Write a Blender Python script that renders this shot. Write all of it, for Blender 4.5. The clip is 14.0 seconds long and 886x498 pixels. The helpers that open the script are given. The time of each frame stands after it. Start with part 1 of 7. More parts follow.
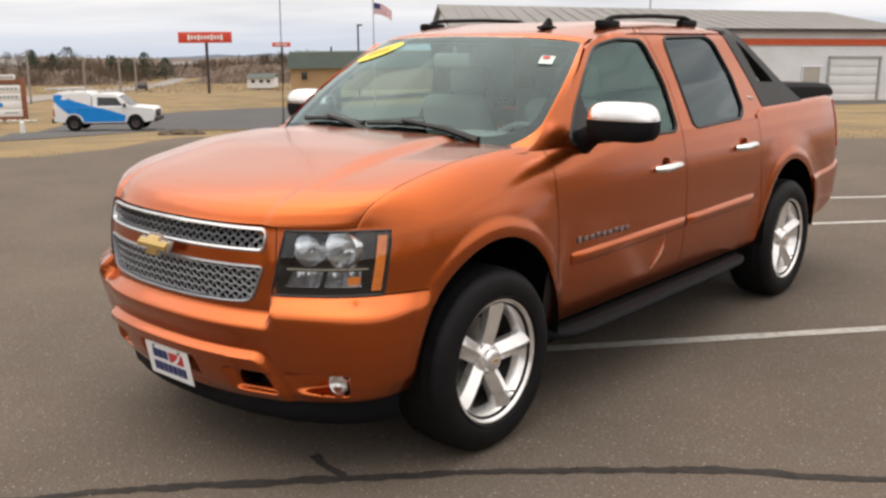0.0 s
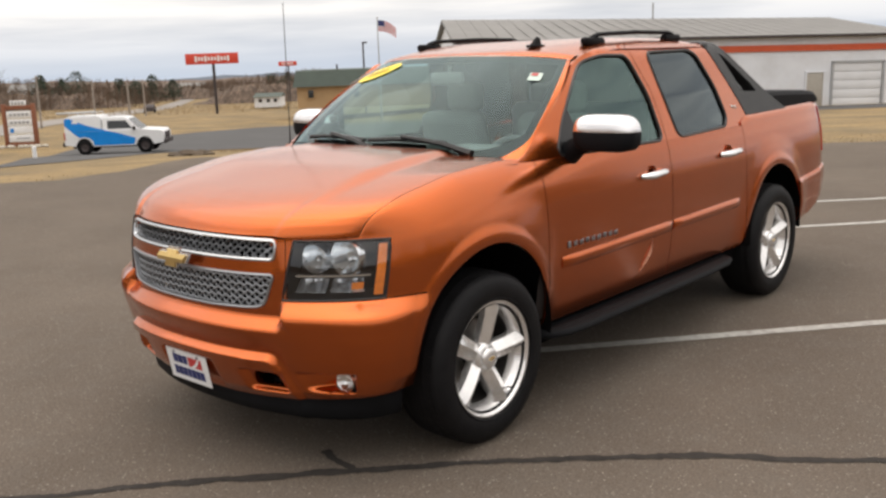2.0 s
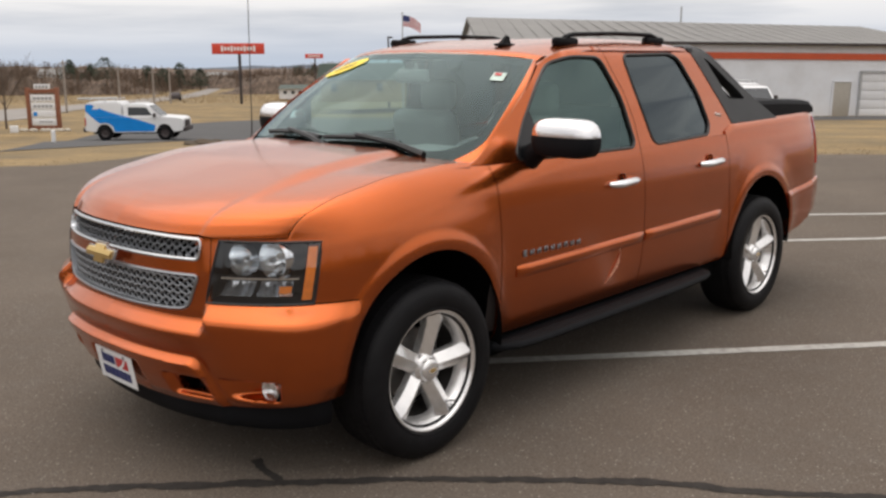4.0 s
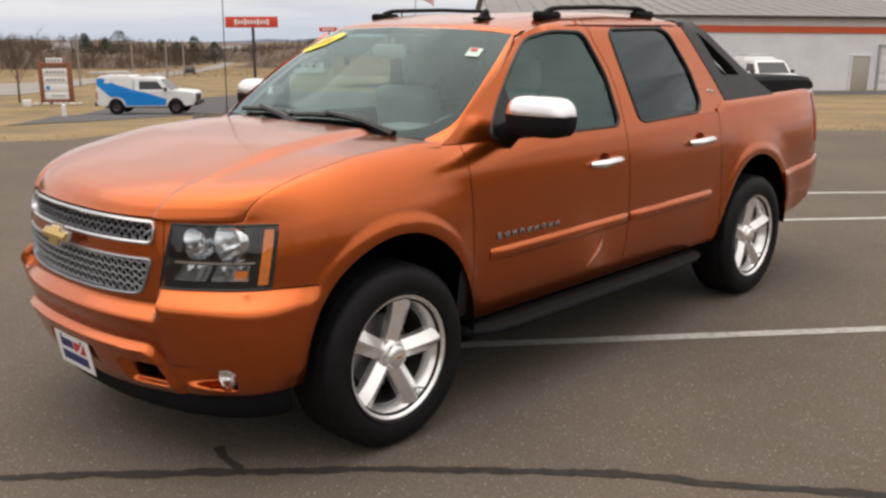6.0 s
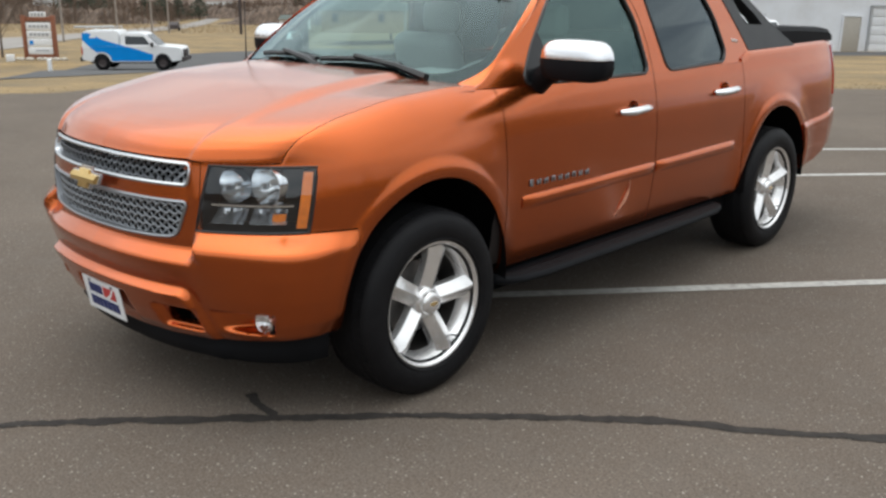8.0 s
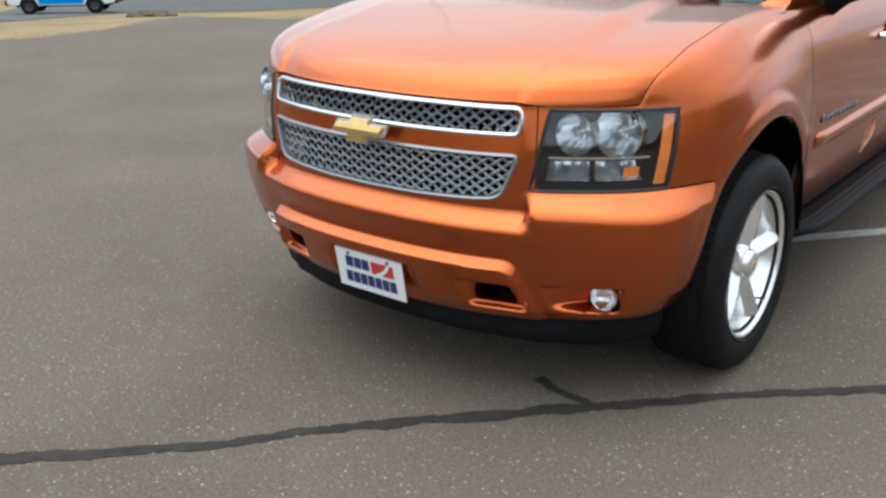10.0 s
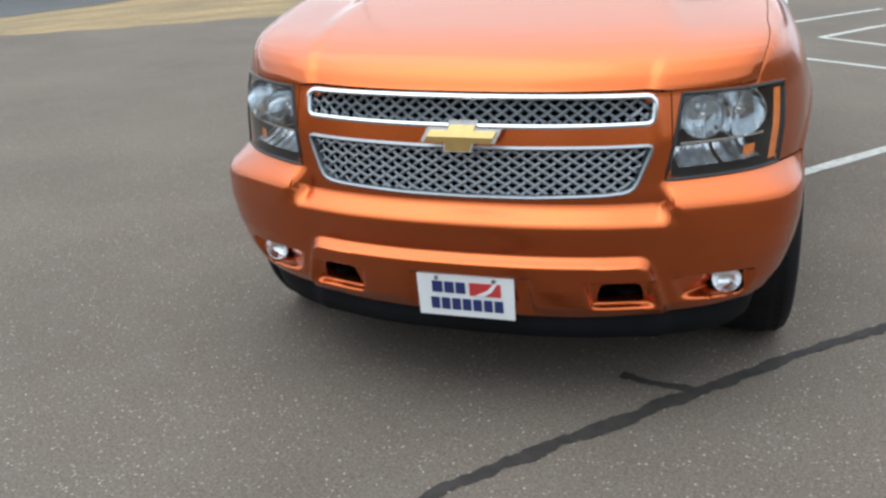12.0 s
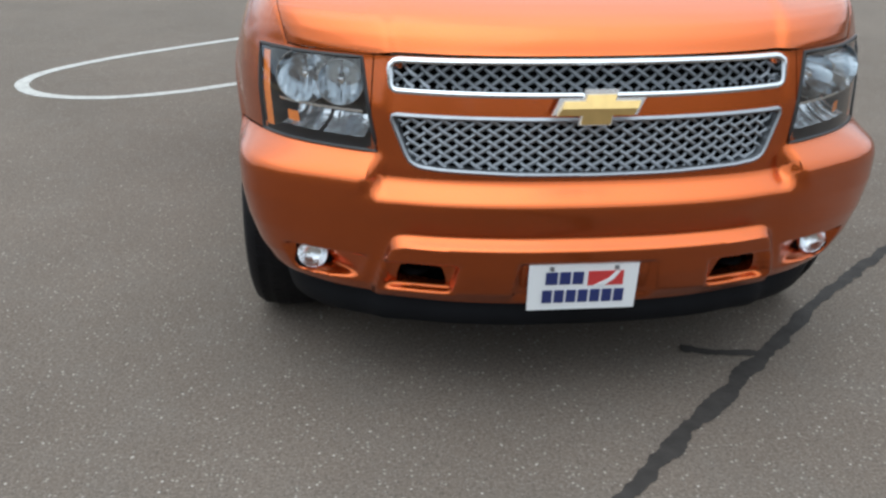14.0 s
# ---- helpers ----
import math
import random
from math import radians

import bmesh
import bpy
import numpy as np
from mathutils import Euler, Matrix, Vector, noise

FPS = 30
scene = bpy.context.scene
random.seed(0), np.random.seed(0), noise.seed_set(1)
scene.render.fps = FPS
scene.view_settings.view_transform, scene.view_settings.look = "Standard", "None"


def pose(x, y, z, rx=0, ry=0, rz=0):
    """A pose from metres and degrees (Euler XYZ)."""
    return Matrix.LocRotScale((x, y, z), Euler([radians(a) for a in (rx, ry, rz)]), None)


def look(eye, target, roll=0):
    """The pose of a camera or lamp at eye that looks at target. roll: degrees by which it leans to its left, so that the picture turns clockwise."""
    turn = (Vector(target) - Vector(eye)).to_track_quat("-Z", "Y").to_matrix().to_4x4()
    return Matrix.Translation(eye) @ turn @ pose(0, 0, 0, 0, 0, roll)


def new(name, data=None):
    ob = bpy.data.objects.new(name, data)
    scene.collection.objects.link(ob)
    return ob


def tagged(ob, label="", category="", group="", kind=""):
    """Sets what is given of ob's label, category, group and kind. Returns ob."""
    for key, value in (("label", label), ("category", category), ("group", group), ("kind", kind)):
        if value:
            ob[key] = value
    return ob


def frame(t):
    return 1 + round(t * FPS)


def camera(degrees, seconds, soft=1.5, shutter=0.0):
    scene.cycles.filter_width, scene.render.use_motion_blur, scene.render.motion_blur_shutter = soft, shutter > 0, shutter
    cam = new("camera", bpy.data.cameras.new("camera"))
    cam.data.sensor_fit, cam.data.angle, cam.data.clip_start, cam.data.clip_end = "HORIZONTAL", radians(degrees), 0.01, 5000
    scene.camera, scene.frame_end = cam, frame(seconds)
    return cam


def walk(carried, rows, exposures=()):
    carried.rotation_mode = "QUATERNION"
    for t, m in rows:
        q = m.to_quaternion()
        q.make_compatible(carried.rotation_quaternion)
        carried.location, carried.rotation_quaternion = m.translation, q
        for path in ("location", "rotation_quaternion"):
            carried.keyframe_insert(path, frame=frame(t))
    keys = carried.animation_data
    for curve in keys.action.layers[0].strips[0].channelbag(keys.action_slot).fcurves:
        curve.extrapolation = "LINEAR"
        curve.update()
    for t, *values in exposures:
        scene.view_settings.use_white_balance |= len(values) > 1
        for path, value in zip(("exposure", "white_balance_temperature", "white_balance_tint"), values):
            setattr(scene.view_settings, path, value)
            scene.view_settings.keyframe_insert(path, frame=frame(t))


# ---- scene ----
from mathutils.geometry import delaunay_2d_cdt

cam = camera(50.8, 14.0, soft=2.6)
PATH = [
    (0, (3.383, -3.05, 1.77), (2.097, -1.582, 1.334), -0.5),
    (0.5, (3.445, -3.137, 1.775), (2.124, -1.696, 1.35), -2.1),
    (1, (3.504, -3.232, 1.778), (2.198, -1.779, 1.353), -1.1),
    (1.5, (3.557, -3.274, 1.782), (2.262, -1.814, 1.346), -0.4),
    (2, (3.625, -3.238, 1.799), (2.319, -1.779, 1.393), -2.0),
    (2.5, (3.73, -3.141, 1.787), (2.437, -1.661, 1.415), -1.5),
    (2.7, (3.761, -3.113, 1.786), (2.454, -1.653, 1.389), -1.3),
    (4.8, (3.714, -2.701, 1.792), (2.364, -1.286, 1.373), 0.1),
    (5, (3.705, -2.678, 1.792), (2.359, -1.265, 1.356), 0.4),
    (5.5, (3.743, -2.633, 1.798), (2.406, -1.213, 1.356), 1.3),
    (6, (3.798, -2.598, 1.795), (2.443, -1.203, 1.331), -0.2),
    (6.5, (3.865, -2.597, 1.803), (2.481, -1.216, 1.385), -0.6),
    (7, (3.888, -2.598, 1.796), (2.489, -1.229, 1.386), -0.8),
    (7.5, (3.84, -2.631, 1.747), (2.44, -1.276, 1.298), -0.4),
    (8, (3.619, -2.719, 1.721), (2.301, -1.318, 1.175), 0.3),
    (8.5, (3.353, -2.846, 1.706), (2.103, -1.389, 1.144), -0.0),
    (9, (2.944, -2.922, 1.654), (1.674, -1.502, 1.045), 0.2),
    (9.2, (2.768, -2.955, 1.617), (1.497, -1.553, 0.969), 0.5),
    (11.3, (1.162, -3.642, 1.621), (0.414, -1.913, 0.947), -1.0),
    (11.5, (1.019, -3.656, 1.608), (0.366, -1.89, 0.931), -0.2),
    (12, (0.703, -3.608, 1.595), (0.169, -1.808, 0.909), -2.0),
    (12.5, (0.385, -3.626, 1.598), (0.022, -1.767, 0.957), -0.4),
    (13, (0.002, -3.614, 1.575), (-0.197, -1.738, 0.912), 0.8),
    (13.5, (-0.298, -3.427, 1.575), (-0.326, -1.552, 0.879), -0.3),
    (14, (-0.626, -3.345, 1.537), (-0.459, -1.501, 0.78), 0.3),
]
walk(cam, [(t, look(eye, target, roll)) for t, eye, target, roll in PATH], [(0, 0.05, 7200, 13), (1.0, 0.03, 7200, 13), (1.5, -0.06, 7250, 13), (2.0, -0.03, 7100, 12), (2.5, -0.4, 6700, 9), (5.0, -0.12, 7100, 14), (7.5, -0.12, 7200, 14), (8.0, -0.02, 6350, 6), (9.0, 0.15, 6100, 3), (11.5, 0.36, 5800, 2), (12, 0.33, 5800, 2), (12.5, 0.29, 5550, 2), (13.0, 0.28, 5450, 2), (14, 0.25, 5800, 3)])


# ---- world, sun ----
world = bpy.data.worlds.new("overcast_sky")
scene.world = world
world.use_nodes = True
wn, wl = world.node_tree.nodes, world.node_tree.links
wn.clear()
w_out = wn.new("ShaderNodeOutputWorld")
w_bg = wn.new("ShaderNodeBackground")
w_sky = wn.new("ShaderNodeTexSky")
w_sky.sky_type = "NISHITA"
w_sky.sun_disc = False
w_sky.sun_elevation, w_sky.sun_rotation = radians(64), radians(250)
w_sky.air_density, w_sky.dust_density = 1.0, 2.0
w_scale = wn.new("ShaderNodeVectorMath")
w_scale.operation = "SCALE"
w_scale.inputs["Scale"].default_value = 0.10
wl.new(w_sky.outputs["Color"], w_scale.inputs[0])
w_tc = wn.new("ShaderNodeTexCoord")
w_sep = wn.new("ShaderNodeSeparateXYZ")
wl.new(w_tc.outputs["Generated"], w_sep.inputs[0])
# layers of stratus: wide sideways, thin in height
w_map = wn.new("ShaderNodeMapping")
w_map.inputs["Scale"].default_value = (1.3, 1.3, 15.0)
wl.new(w_tc.outputs["Generated"], w_map.inputs[0])
w_noise = wn.new("ShaderNodeTexNoise")
w_noise.inputs["Scale"].default_value = 1.5
w_noise.inputs["Detail"].default_value = 6.0
w_noise.inputs["Roughness"].default_value = 0.55
wl.new(w_map.outputs[0], w_noise.inputs["Vector"])
w_ramp = wn.new("ShaderNodeValToRGB")
w_ramp.color_ramp.elements[0].position, w_ramp.color_ramp.elements[0].color = 0.38, (0.58, 0.61, 0.67, 1)
w_ramp.color_ramp.elements[1].position, w_ramp.color_ramp.elements[1].color = 0.60, (1.18, 1.17, 1.16, 1)
wl.new(w_noise.outputs["Fac"], w_ramp.inputs[0])
# clear blue-grey band low over the horizon, brighter cloud overhead
w_low = wn.new("ShaderNodeMapRange")
w_low.inputs["From Min"].default_value, w_low.inputs["From Max"].default_value = -0.02, 0.085
wl.new(w_sep.outputs["Z"], w_low.inputs["Value"])
w_mix = wn.new("ShaderNodeMixRGB")
w_mix.inputs["Color1"].default_value = (0.56, 0.68, 0.86, 1)
wl.new(w_low.outputs[0], w_mix.inputs["Fac"])
wl.new(w_ramp.outputs["Color"], w_mix.inputs["Color2"])
w_high = wn.new("ShaderNodeMapRange")
w_high.inputs["From Min"].default_value, w_high.inputs["From Max"].default_value = 0.0, 1.0
w_high.inputs["To Min"].default_value, w_high.inputs["To Max"].default_value = 1.14, 3.2
w_cube = wn.new("ShaderNodeMath")
w_cube.operation = "POWER"
w_cube.inputs[1].default_value = 2.6
w_cube.use_clamp = True
wl.new(w_sep.outputs["Z"], w_cube.inputs[0])
wl.new(w_cube.outputs[0], w_high.inputs["Value"])
# overhead the layers melt into an even cloud
w_even = wn.new("ShaderNodeMapRange")
w_even.inputs["From Min"].default_value, w_even.inputs["From Max"].default_value = 0.16, 0.50
w_even.inputs["To Max"].default_value = 0.85
wl.new(w_sep.outputs["Z"], w_even.inputs["Value"])
w_calm = wn.new("ShaderNodeMixRGB")
w_calm.inputs["Color2"].default_value = (0.93, 0.93, 0.94, 1)
wl.new(w_even.outputs[0], w_calm.inputs["Fac"])
wl.new(w_mix.outputs[0], w_calm.inputs["Color1"])
w_gain = wn.new("ShaderNodeVectorMath")
w_gain.operation = "SCALE"
wl.new(w_calm.outputs[0], w_gain.inputs[0])
wl.new(w_high.outputs[0], w_gain.inputs["Scale"])
w_add = wn.new("ShaderNodeMixRGB")
w_add.inputs["Fac"].default_value = 0.86
wl.new(w_scale.outputs[0], w_add.inputs["Color1"])
wl.new(w_gain.outputs[0], w_add.inputs["Color2"])
wl.new(w_add.outputs[0], w_bg.inputs["Color"])
w_bg.inputs["Strength"].default_value = 1.0
wl.new(w_bg.outputs[0], w_out.inputs["Surface"])

sun = new("sun", bpy.data.lights.new("sun", "SUN"))
sun.data.energy, sun.data.angle, sun.data.color = 0.6, radians(70), (1.0, 0.95, 0.88)
sun.matrix_world = look((0, 0, 30), (14.0, 5.0, 0))


# ---- materials ----
def mat(name, color, rough=0.5, metal=0.0, vary=0.12, scale=8.0, bump=0.0, bump_scale=60.0, coat=0.0, coat_rough=0.04,
        fine=0.0, fine_scale=200.0, dirt=None, dirt_amount=0.0, dirt_scale=3.0, spec=0.5, rand=0.0, stretch=None):
    m = bpy.data.materials.new(name)
    m.use_nodes = True
    n, l = m.node_tree.nodes, m.node_tree.links
    p = n["Principled BSDF"]
    p.inputs["Roughness"].default_value = rough
    p.inputs["Metallic"].default_value = metal
    p.inputs["Coat Weight"].default_value = coat
    p.inputs["Coat Roughness"].default_value = coat_rough
    p.inputs["Specular IOR Level"].default_value = spec
    tc = n.new("ShaderNodeTexCoord")
    vec = tc.outputs["Object"]
    if stretch:
        mp = n.new("ShaderNodeMapping")
        mp.inputs["Scale"].default_value = stretch
        l.new(vec, mp.inputs[0])
        vec = mp.outputs[0]
    a = n.new("ShaderNodeTexNoise")
    a.inputs["Scale"].default_value = scale
    a.inputs["Detail"].default_value = 5
    l.new(vec, a.inputs["Vector"])
    r = n.new("ShaderNodeMapRange")
    r.inputs["From Min"].default_value, r.inputs["From Max"].default_value = 0.3, 0.7
    r.inputs["To Min"].default_value, r.inputs["To Max"].default_value = 1 - vary, 1 + vary
    l.new(a.outputs["Fac"], r.inputs["Value"])
    gain = r.outputs[0]
    if fine:
        b = n.new("ShaderNodeTexNoise")
        b.inputs["Scale"].default_value = fine_scale
        b.inputs["Detail"].default_value = 3
        l.new(vec, b.inputs["Vector"])
        r2 = n.new("ShaderNodeMapRange")
        r2.inputs["From Min"].default_value, r2.inputs["From Max"].default_value = 0.3, 0.7
        r2.inputs["To Min"].default_value, r2.inputs["To Max"].default_value = 1 - fine, 1 + fine
        l.new(b.outputs["Fac"], r2.inputs["Value"])
        mul = n.new("ShaderNodeMath")
        mul.operation = "MULTIPLY"
        l.new(gain, mul.inputs[0])
        l.new(r2.outputs[0], mul.inputs[1])
        gain = mul.outputs[0]
    if rand:
        oi = n.new("ShaderNodeObjectInfo")
        r3 = n.new("ShaderNodeMapRange")
        r3.inputs["To Min"].default_value, r3.inputs["To Max"].default_value = 1 - rand, 1 + rand
        l.new(oi.outputs["Random"], r3.inputs["Value"])
        mul = n.new("ShaderNodeMath")
        mul.operation = "MULTIPLY"
        l.new(gain, mul.inputs[0])
        l.new(r3.outputs[0], mul.inputs[1])
        gain = mul.outputs[0]
    sc = n.new("ShaderNodeVectorMath")
    sc.operation = "SCALE"
    sc.inputs[0].default_value = color
    l.new(gain, sc.inputs["Scale"])
    col = sc.outputs[0]
    if dirt:
        d = n.new("ShaderNodeTexNoise")
        d.inputs["Scale"].default_value = dirt_scale
        d.inputs["Detail"].default_value = 8
        d.inputs["Roughness"].default_value = 0.65
        l.new(vec, d.inputs["Vector"])
        dr = n.new("ShaderNodeMapRange")
        dr.inputs["From Min"].default_value, dr.inputs["From Max"].default_value = 0.45, 0.72
        dr.inputs["To Max"].default_value = dirt_amount
        l.new(d.outputs["Fac"], dr.inputs["Value"])
        mx = n.new("ShaderNodeMixRGB")
        mx.inputs["Color2"].default_value = (*dirt, 1)
        l.new(dr.outputs[0], mx.inputs["Fac"])
        l.new(col, mx.inputs["Color1"])
        col = mx.outputs[0]
    l.new(col, p.inputs["Base Color"])
    if bump:
        bn = n.new("ShaderNodeTexNoise")
        bn.inputs["Scale"].default_value = bump_scale
        bn.inputs["Detail"].default_value = 4
        l.new(vec, bn.inputs["Vector"])
        bu = n.new("ShaderNodeBump")
        bu.inputs["Strength"].default_value = bump
        bu.inputs["Distance"].default_value = 0.01
        l.new(bn.outputs["Fac"], bu.inputs["Height"])
        l.new(bu.outputs[0], p.inputs["Normal"])
    return m


def glass(name, tint, gloss_rough=0.02, blend=0.12, film=(1, 1, 1)):
    """Thin pane: tinted see-through with a mirror film that grows at grazing angles."""
    m = bpy.data.materials.new(name)
    m.use_nodes = True
    n, l = m.node_tree.nodes, m.node_tree.links
    n.clear()
    o = n.new("ShaderNodeOutputMaterial")
    t = n.new("ShaderNodeBsdfTransparent")
    t.inputs["Color"].default_value = (*tint, 1)
    g = n.new("ShaderNodeBsdfGlossy")
    g.inputs["Roughness"].default_value = gloss_rough
    g.inputs["Color"].default_value = (*film, 1)
    f = n.new("ShaderNodeLayerWeight")
    f.inputs["Blend"].default_value = 0.5
    pw = n.new("ShaderNodeMath")
    pw.operation = "POWER"
    pw.inputs[1].default_value = 4.0
    l.new(f.outputs["Facing"], pw.inputs[0])
    ad = n.new("ShaderNodeMath")
    ad.operation = "MULTIPLY_ADD"
    ad.inputs[1].default_value, ad.inputs[2].default_value = 1 - blend, blend
    ad.use_clamp = True
    l.new(pw.outputs[0], ad.inputs[0])
    mx = n.new("ShaderNodeMixShader")
    l.new(ad.outputs[0], mx.inputs[0])
    l.new(t.outputs[0], mx.inputs[1])
    l.new(g.outputs[0], mx.inputs[2])
    l.new(mx.outputs[0], o.inputs["Surface"])
    return m


PAINT = mat("orange_metallic_paint", (0.52, 0.108, 0.016), 0.255, 0.96, vary=0.03, scale=3, coat=0.7, coat_rough=0.11, fine=0.10, fine_scale=900)
SCUFF = mat("scuffed_paint", (0.60, 0.34, 0.23), 0.5, vary=0.25, scale=60)
CHROME = mat("chrome", (0.80, 0.81, 0.82), 0.09, 1.0, vary=0.03)
CAP_CHROME = mat("mirror_chrome", (0.92, 0.92, 0.93), 0.22, 1.0, vary=0.02)
LAMP_BLACK = mat("lamp_bowl", (0.007, 0.009, 0.013), 0.3, vary=0.1, spec=0.3)
FRAME_CHROME = mat("grille_chrome", (0.60, 0.62, 0.64), 0.22, 1.0, vary=0.05, scale=20)
SATIN = mat("satin_chrome", (0.30, 0.315, 0.335), 0.42, 0.9, vary=0.05, scale=20)
BARREL = mat("brake_dust", (0.045, 0.042, 0.040), 0.6, 0.4, vary=0.2, scale=12)
ALLOY = mat("polished_alloy", (0.86, 0.855, 0.85), 0.22, 0.75, vary=0.08, scale=12)
ALLOY_DARK = mat("cast_alloy", (0.30, 0.29, 0.28), 0.45, 0.9, vary=0.15, scale=18)
RUBBER = mat("tyre_rubber", (0.007, 0.007, 0.008), 0.55, 0.0, vary=0.2, scale=14, bump=0.25, bump_scale=120, dirt=(0.028, 0.026, 0.024), dirt_amount=0.12, dirt_scale=9, spec=0.16)
PLASTIC = mat("black_plastic", (0.006, 0.0065, 0.008), 0.6, spec=0.12, vary=0.15, scale=10, bump=0.12, bump_scale=300)
PLASTIC_GREY = mat("grey_cladding", (0.035, 0.036, 0.038), 0.55, vary=0.1, scale=10, bump=0.15, bump_scale=350)
# near-black for undersides, and for shade painted as sheets inside deep openings
DARK = mat("underside_and_shade", (0.005, 0.005, 0.0055), 0.95, vary=0.2, spec=0.05)
GAP = mat("door_gap", (0.012, 0.008, 0.007), 0.9, vary=0.1)
BLACK_TRIM = mat("black_trim", (0.013, 0.013, 0.014), 0.35, vary=0.1)
GLASS_FRONT = glass("windshield_glass", (0.68, 0.83, 0.81), 0.02, 0.038, (0.76, 0.95, 0.97))
GLASS_SIDE = glass("side_glass", (0.52, 0.66, 0.63), 0.02, 0.09, (0.68, 0.95, 0.93))
GLASS_TINT = glass("privacy_glass", (0.035, 0.040, 0.046), 0.02, 0.06, (0.80, 0.94, 1.0))
LENS = glass("lamp_lens", (0.96, 0.97, 0.97), 0.03, 0.075)
AMBER = mat("amber_lens", (0.75, 0.20, 0.02), 0.22, vary=0.12, scale=40, coat=0.6)
RED_LENS = mat("red_lens", (0.42, 0.015, 0.012), 0.2, vary=0.1, scale=40, coat=0.6)
CERAMIC = mat("ceramic_band", (0.006, 0.007, 0.008), 0.9, vary=0.1, spec=0.0)
LOW_REFL = mat("faceted_reflector", (0.42, 0.44, 0.47), 0.20, 0.85, vary=0.3, scale=40, bump=0.3, bump_scale=45)
FOG_BRIGHT = mat("fog_reflector", (0.80, 0.81, 0.83), 0.12, 1.0, vary=0.15, scale=50, bump=0.3, bump_scale=60)
REFLECTOR = mat("reflector", (0.66, 0.69, 0.72), 0.12, 1.0, vary=0.12, scale=45)
GOLD = mat("gold_badge", (0.68, 0.48, 0.19), 0.3, 0.75, vary=0.08, scale=30)
PLATE_WHITE = mat("plate_white", (0.78, 0.79, 0.80), 0.4, vary=0.03)
NAVY = mat("navy_print", (0.02, 0.03, 0.13), 0.5, vary=0.05)
PRINT_RED = mat("red_print", (0.50, 0.04, 0.04), 0.5, vary=0.05)
SEAT = mat("grey_leather", (0.27, 0.27, 0.265), 0.55, vary=0.1, scale=10, bump=0.1)
DASH = mat("dash_plastic", (0.20, 0.20, 0.198), 0.6, vary=0.1)
HEADLINER = mat("pale_headliner", (0.42, 0.41, 0.39), 0.9, vary=0.05)
YELLOW = mat("yellow_sticker", (0.95, 0.74, 0.06), 0.5, vary=0.03)


# ---- mesh helpers ----
def part(name, bm, material, parent=None, label="", smooth=True, flat_angle=40):
    me = bpy.data.meshes.new(name)
    bmesh.ops.recalc_face_normals(bm, faces=bm.faces[:]) if not bm.faces or len(bm.faces) < 20000 else None
    for f in bm.faces:
        f.smooth = smooth
    if smooth:
        lim = radians(flat_angle)
        for e in bm.edges:
            if len(e.link_faces) == 2 and e.calc_face_angle(0) > lim:
                e.smooth = False
    bm.to_mesh(me)
    bm.free()
    for m in material if isinstance(material, (list, tuple)) else [material]:
        me.materials.append(m)
    ob = new(name, me)
    ob.parent = parent
    if label:
        ob["label"] = label
    return ob


def thing(name, label, category, m=None, group="", kind=""):
    ob = new(name)
    ob.empty_display_size = 0.2
    if m is not None:
        ob.matrix_basis = m
    return tagged(ob, label, category, group, kind)


def add_mesh(bm, verts, faces, mi=0):
    vs = [bm.verts.new(v) for v in verts]
    for f in faces:
        try:
            bm.faces.new([vs[i] for i in f]).material_index = mi
        except ValueError:
            pass
    return vs


def box(bm, c, s, bevel=0.0, m=None, segs=2, mi=0):
    """A box round the centre c with the sizes s, its edges rounded."""
    t = Matrix.Translation(c) @ Matrix.Diagonal((*s, 1))
    if m is not None:
        t = m @ t
    r = bmesh.ops.create_cube(bm, size=1, matrix=t)
    if mi:
        for v in r["verts"]:
            for f in v.link_faces:
                f.material_index = mi
    if bevel:
        es = list({e for v in r["verts"] for e in v.link_edges})
        bmesh.ops.bevel(bm, geom=es, offset=bevel, segments=segs, affect="EDGES", profile=0.5)
    return bm


def lathe(bm, profile, segs=32, m=None, mi=0):
    """Turns (radius, height) pairs about z."""
    m = m or Matrix()
    rings = []
    for r, h in profile:
        if r < 1e-6:
            rings.append([bm.verts.new(m @ Vector((0, 0, h)))])
        else:
            rings.append([bm.verts.new(m @ Vector((r * math.cos(2 * math.pi * k / segs), r * math.sin(2 * math.pi * k / segs), h))) for k in range(segs)])
    for a, b in zip(rings, rings[1:]):
        for k in range(segs):
            q = [a[k % len(a)], a[(k + 1) % len(a)], b[(k + 1) % len(b)], b[k % len(b)]]
            q = [v for i, v in enumerate(q) if v not in q[:i]]
            if len(q) > 2:
                bm.faces.new(q).material_index = mi
    return bm


